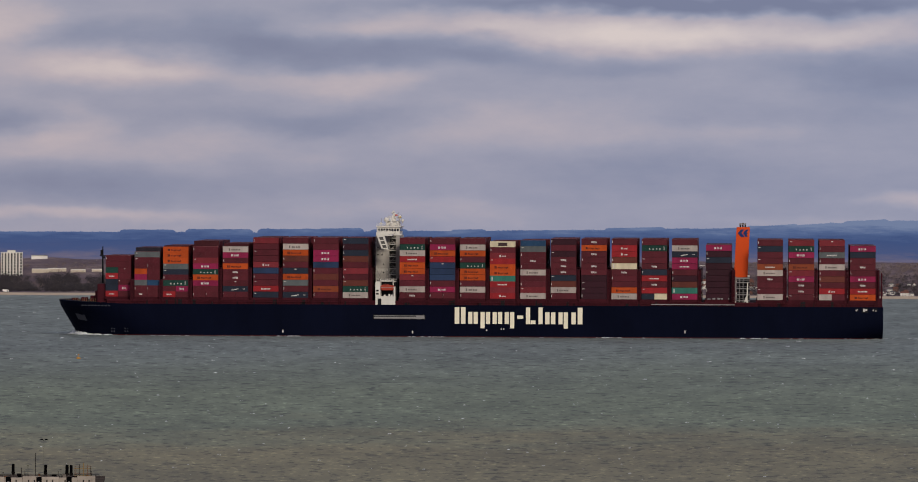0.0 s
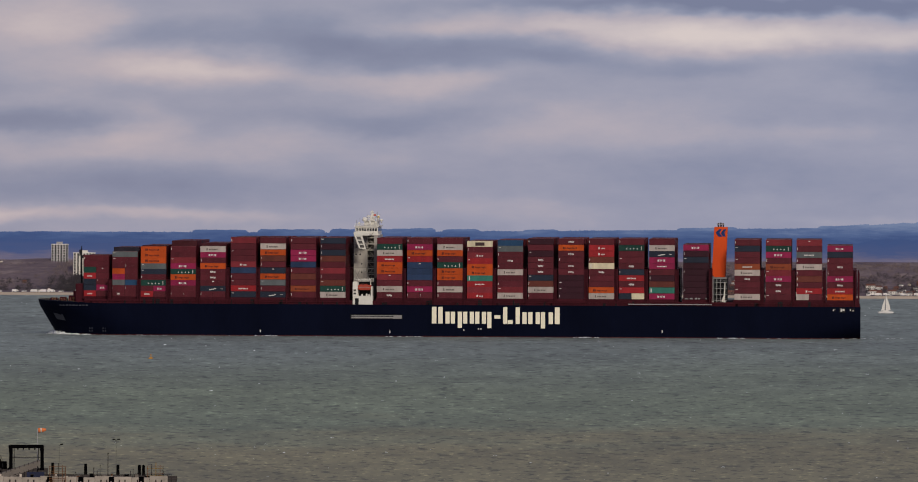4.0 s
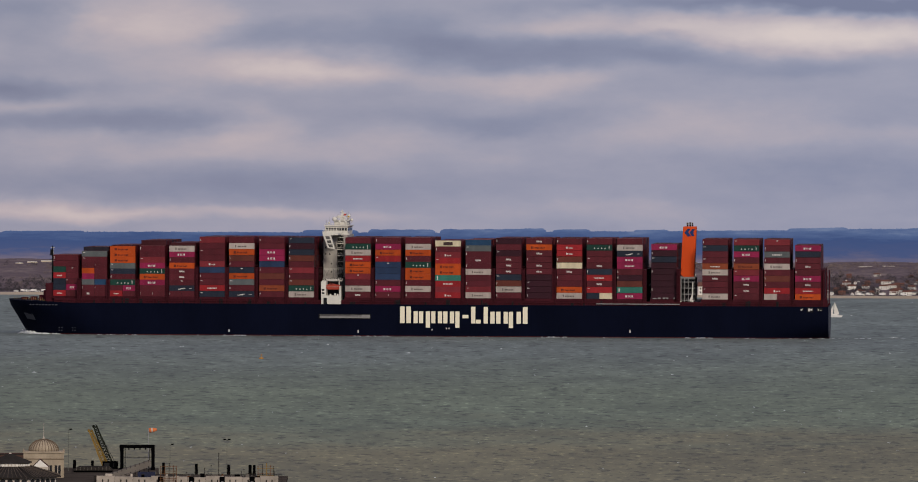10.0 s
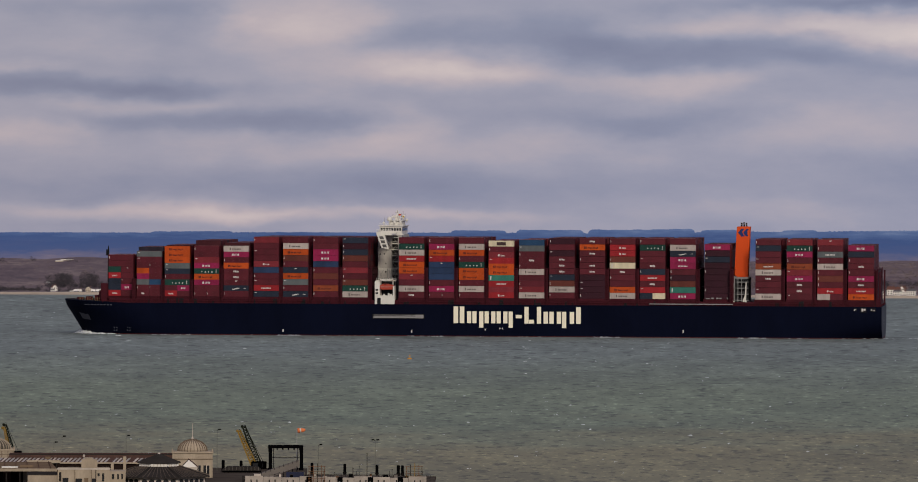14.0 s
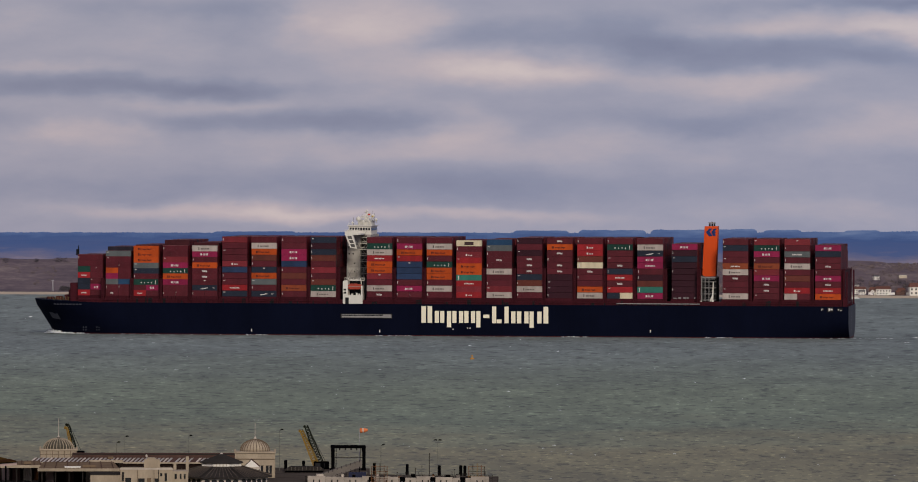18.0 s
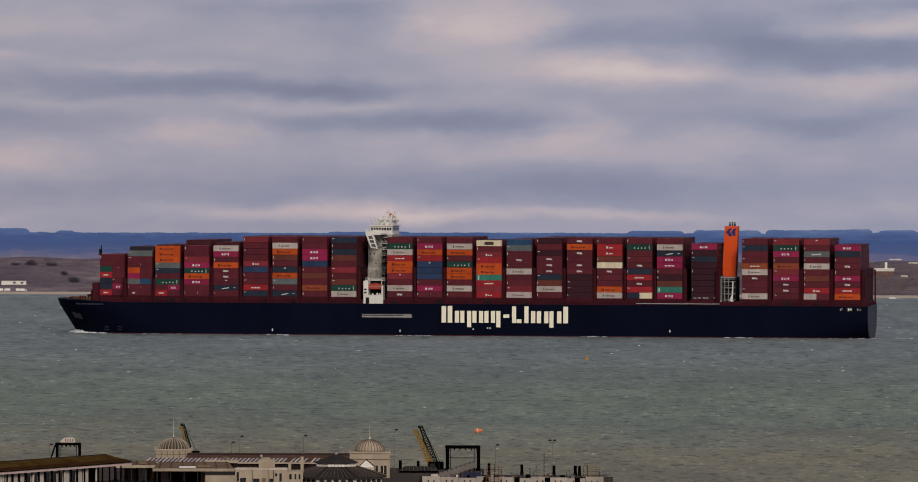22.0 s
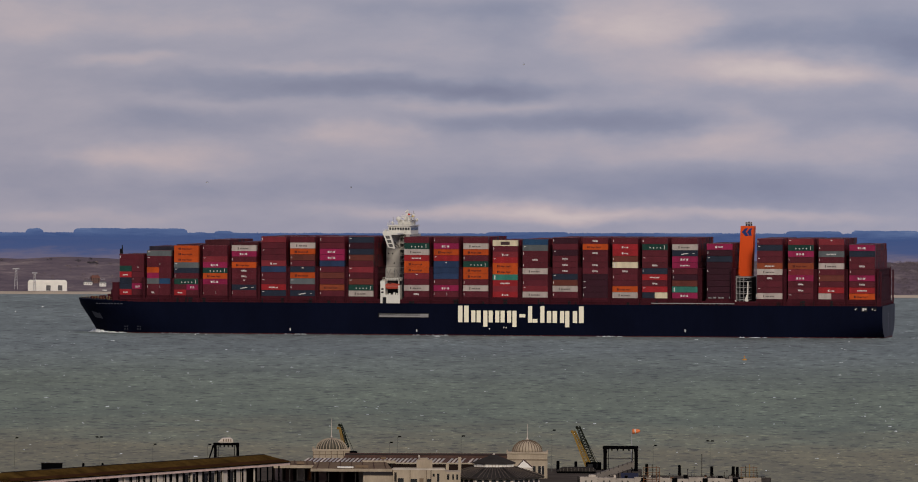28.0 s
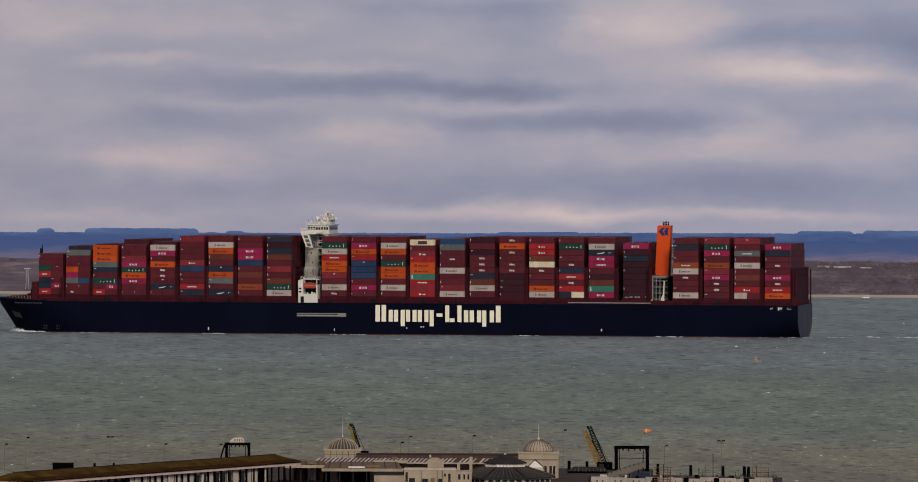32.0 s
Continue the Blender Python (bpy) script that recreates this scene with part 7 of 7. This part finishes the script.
part("vent_stack", boxes((pu(804 - 748, 880), pu(809 - 748, 880), 6.5, 7.0, DECK_Z, pz(806, 779, 880))), STONE, ch)
part("vent_stack", boxes((pu(783 - 748, 880), pu(788 - 748, 880), 6.5, 7.0, DECK_Z, pz(806, 791, 880))), STONE, ch)

# octagonal tea house
oct_ = thing("octagonal_pavilion", "cream octagonal pavilion with a two-tier slate roof", "pavilion", pf(865, 882))
zq = lambda y: pz(868, y, 882)
R = lambda px: pu(px, 882) / math.cos(math.pi / 8)


def octo(bm, profile):
    rings = []
    for r, z in profile:
        rings.append([bm.verts.new((r * math.cos(math.pi / 8 + k * math.pi / 4), r * math.sin(math.pi / 8 + k * math.pi / 4), z)) for k in range(8)])
    for p, q in zip(rings, rings[1:]):
        for k in range(8):
            bm.faces.new((p[k], p[(k + 1) % 8], q[(k + 1) % 8], q[k]))
    bm.faces.new(rings[0][::-1])
    bm.faces.new(rings[-1])


for nm, prof, m in (("wall", [(R(78), DECK_Z), (R(78), zq(812))], PLASTER), ("lower_roof", [(R(86), zq(813.5)), (R(86), zq(812)), (R(35), zq(796))], SLATE), ("lantern", [(R(33), zq(797)), (R(33), zq(789))], PLASTER),
                    ("upper_roof", [(R(37), zq(790.2)), (R(37), zq(789.2)), (R(3), zq(775.5))], SLATE)):
    bm = bmesh.new()
    octo(bm, prof)
    part(nm, bm, m, oct_)
bm = bmesh.new()
lathe(bm, [(0.1, zq(778)), (0.24, zq(776)), (0.2, zq(774.5)), (0.05, zq(773))], 10)
part("finial", bm, PLASTER, oct_)
for side in range(8):
    a = side * math.pi / 4
    rot = Matrix.Rotation(a, 4, "Z")
    for k in range(5):
        ob = part("lantern_pane", boxes((-0.2, 0.2, -0.03, 0.03, zq(795.6), zq(791))), HOUSEWHITE, oct_)
        ob.matrix_basis = rot @ pose((k - 2) * 0.54, -pu(33, 882) - 0.02, 0)
    for k in range(5):
        bm = bmesh.new()
        prism(bm, [(-0.42, 5.2), (0.42, 5.2), (0.42, zq(817.5)), (0.3, zq(816)), (0, zq(815.2)), (-0.3, zq(816)), (-0.42, zq(817.5))], -0.04, 0.04)
        ob = part("arched_window", bm, PANE, oct_)
        ob.matrix_basis = rot @ pose((k - 2) * 1.15, -pu(78, 882) - 0.03, 0)
    bm = bmesh.new()
    ang = math.pi / 8 + a
    beam(bm, (R(86) * math.cos(ang), R(86) * math.sin(ang), zq(812) + 0.03), (R(35) * math.cos(ang), R(35) * math.sin(ang), zq(796) + 0.03), 0.14)
    part("hip", bm, SLATE, oct_)
for side in range(8):
    for k in range(1, 9):
        a0 = math.pi / 8 + side * math.pi / 4
        u = k / 9
        bm = bmesh.new()
        c0, c1 = Vector((math.cos(a0), math.sin(a0), 0)), Vector((math.cos(a0 + math.pi / 4), math.sin(a0 + math.pi / 4), 0))
        d = c0.lerp(c1, u)
        beam(bm, d * R(86) + Vector((0, 0, zq(812) + 0.02)), d * R(35) + Vector((0, 0, zq(796) + 0.02)), 0.07, 0.08)
        part("roof_seam", bm, SEAM, oct_)

gb = thing("gabled_kiosk", "white gabled kiosk beside the domed pavilion", "kiosk", pf(917, 912))
hw = pu(13, 912)
part("wall", boxes((-hw, hw, -1.5, 3, DECK_Z, pz(917, 797, 912))), PLASTER, gb)
bm = bmesh.new()
prism(bm, [(-hw, pz(917, 797, 912)), (hw, pz(917, 797, 912)), (-hw * 0.1, pz(917, 785, 912))], -1.5, 3)
part("gable", bm, HOUSEWHITE, gb)
bm = bmesh.new()
beam(bm, (-hw - 0.2, -1.2, pz(917, 798, 912)), (-hw * 0.1, -1.2, pz(917, 784.5, 912)), 0.6, 0.12)
part("roof_slope", bm, SLATE, gb)
bm = bmesh.new()
beam(bm, (-hw * 0.1, 0.8, pz(917, 784.5, 912)), (hw + 0.1, 0.8, pz(917, 797.5, 912)), 4.0, 0.1)
part("roof_slope", bm, RUSTROOF, gb)

hut = thing("ticket_hut", "dark low hut with a shallow grey roof", "hut", pf(1006, 945))
hw = pu(33, 945)
part("wall", boxes((-hw, hw, -2, 2, DECK_Z, pz(1001, 803, 943))), BLACK, hut)
bm = bmesh.new()
prism(bm, [(-hw - 0.2, pz(1001, 804, 943)), (hw + 0.2, pz(1001, 804, 943)), (hw - 0.6, pz(1001, 797, 945)), (-hw + 1.0, pz(1001, 797, 945))], -2.3, 2.3)
part("roof", bm, SLATE, hut)
for k in range(10):
    x = -hw + 0.5 + k * 0.64
    part("roof_seam", boxes((x, x + 0.07, -2.36, -2.25, pz(1001, 803.5, 943), pz(1001, 797.5, 943))), GREYDECK, hut)

# mooring piles standing above the deck
def mooring_pile(p, y, depth, wide):
    ob = thing("mooring_pile", "black steel mooring pile rising above the quay", "pile", pf(p, depth), group="mooring piles at the berth")
    bm = bmesh.new()
    r = pu(wide, depth) / 2
    lathe(bm, [(r, -2), (r, pz(p, y, depth) - 0.15), (r * 0.8, pz(p, y, depth))], 12)
    part("shaft", bm, BLACK, ob)
    bm = bmesh.new()
    lathe(bm, [(r * 1.25, DECK_Z + 0.02), (r * 1.25, DECK_Z + 0.3)], 12)
    part("collar", bm, TIMBER, ob)
    part("ladder", boxes((-0.2, -0.15, -r - 0.1, -r - 0.04, 3.0, pz(p, y, depth) - 0.4), (0.15, 0.2, -r - 0.1, -r - 0.04, 3.0, pz(p, y, depth) - 0.4), *[(-0.2, 0.2, -r - 0.1, -r - 0.05, 3.2 + 0.4 * k, 3.26 + 0.4 * k) for k in range(7)]), BLACK, ob)


for p, y, d, w in ((974.5, 786, 950, 5.5), (1005, 787, 955, 5), (1126, 791, 940, 5), (1182, 793, 940, 5), (1237, 795, 938, 5), (1273.5, 795, 936, 5.5), (1280.5, 795.5, 937, 5), (162, 789, 948, 4), (195, 789, 948, 4)):
    mooring_pile(p, y, d, w)

# pale quay wall with dark fenders and rails at the berth
# grey matched to the sea, so thin poles hardly show from the camera
POLEGREY = node_mat("sea_toned_grey_pole", (0.13, 0.13, 0.11), rough=0.7, spec=0.0)
QUAYSTONE = node_mat("pale_quay_stone", (0.31, 0.27, 0.235), rough=0.9, var=0.35, scale=0.6, fine=4.0, spec=0.0)
quay = thing("quay_wall", "pale stone quay wall with dark fender openings", "quay wall", pf(1165, 903.2))
for k in range(10):
    xa, xb = pu(1012 + 31 * k - 1165, 903), pu(1012 + 31 * k + 30.6 - 1165, 903)
    part("wall_panel", boxes((xa, xb, -0.3, 0.3, 2.2, 6.05 - 0.12 * ((k * 7) % 3))), QUAYSTONE, quay)
    for u in (0.3, 0.62):
        part("slot", boxes((xa + (xb - xa) * u, xa + (xb - xa) * u + 0.22, -0.34, -0.28, 5.0, 5.45)), SLATE, quay)
for p in (1121, 1174, 1226, 1277):
    part("fender", boxes((pu(p - 4.5 - 1165, 903), pu(p + 4.5 - 1165, 903), -0.45, -0.3, 2.4, 5.95)), BLACK, quay)
    part("fender_core", boxes((pu(p - 2 - 1165, 903), pu(p + 1 - 1165, 903), -0.5, -0.45, 3.6, 5.15)), CONCRETE, quay)
RUSTY = node_mat("rusty_brown_steel", (0.13, 0.06, 0.03), rough=0.85, var=0.4, spec=0.0)


def access_frame(p, depth, paints, label):
    """Scaffold of uprights and rungs down the quay's face."""
    lad = thing("access_frame", label, "ladder frame", pf(p, depth), group="access frames on the quay")
    for k, x in enumerate((-1.3, -0.6, 0.1, 0.8, 1.3)):
        part("upright", boxes((x, x + 0.09, -0.05, 0.05, -1.0, DECK_Z + 3.4 - 0.5 * abs(x))), paints[k % len(paints)], lad)
    for k in range(7):
        part("rung", boxes((-1.4, 1.45, -0.05, 0.05, DECK_Z + 0.35 + 0.4 * k, DECK_Z + 0.41 + 0.4 * k)), paints[k % len(paints)], lad)


access_frame(1300, 904, (RUSTY, BLACK, YELLOW), "rusty and yellow steel access frame on the quay end")
access_frame(1134, 902, (RUSTY, RUSTY, BLACK), "rust-brown steel access frame on the quay")
fence = thing("quay_railing", "thin dark steel railing along the berth", "railing", pf(1225, 907))
for k in range(34):
    x = pu(1120 + 6.3 * k - 1225, 907)
    part("baluster", boxes((x - 0.04, x + 0.04, -0.04, 0.04, DECK_Z, DECK_Z + (1.9 if k % 9 == 4 else 1.25))), SLATE, fence)
for z in (0.65, 1.2):
    part("handrail", boxes((pu(-105, 907), pu(103, 907), -0.04, 0.04, DECK_Z + z, DECK_Z + z + 0.07)), SLATE, fence)
rq = random.Random(31)
for k in range(16):
    p = 1016 + 19.5 * k + rq.uniform(-5, 5)
    ob = thing("quay_box", rq.choice(("small weathered locker standing on the quay", "small rusty equipment box on the quay")), "box", pf(p, 905.5), group="boxes on the quay")
    w, h = rq.uniform(0.15, 0.45), rq.uniform(-0.1, 0.5)
    part("body", boxes((-w, w, -0.4, 0.4, DECK_Z, DECK_Z + 1.0 + h)), rq.choice((SLATE, BLACK, RUSTY, PLASTER, GREYDECK, TIMBER)), ob, bevel=0.04)
    part("lid", boxes((-w - 0.04, w + 0.04, -0.44, 0.44, DECK_Z + 1.0 + h, DECK_Z + 1.06 + h)), rq.choice((SLATE, GREYDECK)), ob)
for p, y in ((1113, 806), (1196, 801), (1207, 797), (1220, 776), (1147, 806), (1165, 808), (1263, 803)):
    ob = thing("quay_post", "thin grey post standing behind the quay wall", "post", pf(p, 908), group="posts on the quay")
    part("shaft", boxes((-0.06, 0.06, -0.06, 0.06, DECK_Z, pz(p, y, 908))), POLEGREY if p % 2 else SLATE, ob)
    part("cap", boxes((-0.1, 0.1, -0.1, 0.1, pz(p, y, 908), pz(p, y, 908) + 0.12)), SLATE, ob)

box_ = thing("sign_board", "dark back of a board standing behind the station roof", "board", pf(108, 948))
zb = pz(108, 789, 948)
part("panel", boxes((-pu(18, 948), pu(18, 948), -0.15, 0.15, zb - 1.2, zb)), BLACK, box_)
part("frame", boxes((-pu(18.6, 948), pu(18.6, 948), -0.2, 0.2, zb - 0.06, zb + 0.05)), TIMBER, box_)
for x in (-1.5, 1.5):
    part("post", boxes((x - 0.08, x + 0.08, -0.1, 0.1, DECK_Z, zb - 1.15)), BLACK, box_)


def lamp_post(p, y, depth, double, label):
    ob = thing("lamp_post", label, "street lamp", pf(p, depth), group="lamp posts on the pier")
    z = pz(p, y, depth)
    bm = bmesh.new()
    lathe(bm, [(0.05, DECK_Z), (0.024, z - 0.1), (0.02, z)], 8)
    part("pole", bm, POLEGREY, ob)
    for s in ((-1, 1) if double else (1,)):
        bm = bmesh.new()
        beam(bm, (0, 0, z - 0.15), (s * 0.45, 0, z), 0.05)
        arm = part("arm", bm, BLACK, ob)
        part("lamp_head", boxes((s * 0.4 - 0.26, s * 0.4 + 0.26, -0.13, 0.13, z - 0.07, z + 0.15)), BLACK, arm, bevel=0.04)


for p, y, d, dbl in ((189, 745, 955, True), (44, 746, 955, False), (281, 757.5, 950, False), (7, 757, 945, False), (700, 745, 958, False), (686, 755, 960, False), (809, 744, 955, False), (964, 734, 950, False), (1137, 760, 948, False), (1234, 752, 945, True), (375, 758, 952, False)):
    lamp_post(p, y, d, dbl, "slim pale lamp post with a dark head")

sock = thing("windsock", "orange windsock flying from a thin mast", "windsock", pf(1100, 958))
zs = pz(1100, 736, 958)
bm = bmesh.new()
lathe(bm, [(0.07, DECK_Z), (0.035, zs + 0.4)], 8)
part("mast", bm, CONCRETE, sock)
bm = bmesh.new()
lathe(bm, [(0.18, 1.4), (0.36, 0.9), (0.44, 0.25), (0.40, 0.0)], 14)
part("sleeve", bm, node_mat("orange_sock_cloth", (0.62, 0.17, 0.06), rough=0.8, var=0.15), sock, at=pose(0.1, 0, zs, 0, 84, 0), smooth=True)
bm = bmesh.new()
lathe(bm, [(0.41, 0.66), (0.435, 0.42)], 14)
part("band", bm, PLASTER, sock, at=pose(0.1, 0, zs, 0, 84, 0))
# ---- what moves ----
SPEED, HEAD, HEEL, TRACK = 11.365, radians(-4.43), 0.8, 0.983


def ship_pose(t):
    x = (S0 + 44.7) * math.cos(HEAD) - 30 * math.sin(HEAD) - SPEED * (t - 16)
    y = 2591.66 + 30 * math.cos(HEAD) + (S0 + 44.7) * math.sin(HEAD)
    return pose(0, 0, 0, 0, 0, TRACK) @ pose(x, y, 30 * math.sin(radians(HEEL)), 0, 0, math.degrees(HEAD)) @ pose(0, 0, 0, HEEL, 0, 0)


GULL = [(0.0, 40, 3.0), (4.0, 19, 1.4), (6.0, 7.3, 0.4), (6.5, 4.6, -0.15), (7.0, 1.877, -0.80), (7.5, -0.861, -1.456), (8.0, -3.72, -2.185), (8.4, -5.95, -2.68), (10.0, -14.0, -3.1), (16.0, -38.0, -1.0), (24.0, -66.0, 2.0), (32.0, -90.0, 4.0)]


def drift(ob, q, rate, dist, t0, heel):
    """A small boat crossing at a steady rate, rocking a little."""
    rows = []
    for n in range(17):
        t = 2.0 * n
        a = bearing(q + rate * (t - t0))
        rows.append((t, pose(dist * math.sin(a), dist * math.cos(a), 0.08 * math.sin(1.7 * n), heel + 1.5 * math.sin(1.3 * n), 0.6 * math.cos(n), -math.degrees(a))))
    walk(ob, rows)


def motions():
    drift(SAIL_A, 2290.0, -14.5, 3585.0, 2.5, -7.0)
    drift(SAIL_B, 1986.0, -15.0, 3364.0, 10.0, -6.0)
    drift(launch, 1525.0, -33.5, 4505.0, 22.0, 0.0)
    for k, f in enumerate(FLOCKS):
        rows = []
        for n in range(17):
            t = 2.0 * n
            rows.append((t, pose(-0.5 * t, -0.35 * t, 0.22 * math.sin(0.9 * t + 1.9 * k) - 0.06)))
        walk(f, rows)
    rows = []
    for t, az, el_ in GULL:
        a = radians(az)
        rows.append((t, pose(GULL_D * math.sin(a), GULL_D * math.cos(a), EYE[2] + GULL_D * math.tan(radians(el_)), 20, 0, 55 - az)))
    walk(gull, rows)
    beats = [0.0] + [6.0 + 0.15 * k for k in range(19)] + [32.0]
    for wing, side in ((WING_L, 1), (WING_R, -1)):
        walk(wing, [(t, pose(0.0, 0.0, 0.03, side * (-42 if k % 2 == 0 else 30), 0, 0)) for k, t in enumerate(beats)])
    for bird, (t0, az0, rate, el0, climb) in zip(BIRDS, ((28.5, -8.01, 2.82, 0.566, -0.10), (28.5, -7.10, 1.60, 0.517, -0.10), (28.5, -4.94, 2.28, 1.92, 0.09))):
        rows = []
        for n in range(33):
            t = float(n)
            a, e = radians(az0 + rate * (t - t0)), radians(el0 + climb * max(-6.0, min(3.5, t - t0)))
            rows.append((t, pose(420 * math.sin(a), 420 * math.cos(a), EYE[2] + 420 * math.tan(e), 12, 0, 180 - math.degrees(a))))
        walk(bird, rows)
        for part_, side in zip([o for o in bird.children if o.name.startswith("wing")], (1, -1)):
            walk(part_, [(0.25 * k, pose(0.0, 0.0, 0.03, side * (-30 if k % 2 else 26), 0, 0)) for k in range(129)])
    walk(ship, [(t, ship_pose(t)) for t in (0.0, 8.0, 16.0, 24.0, 32.0)])


motions()
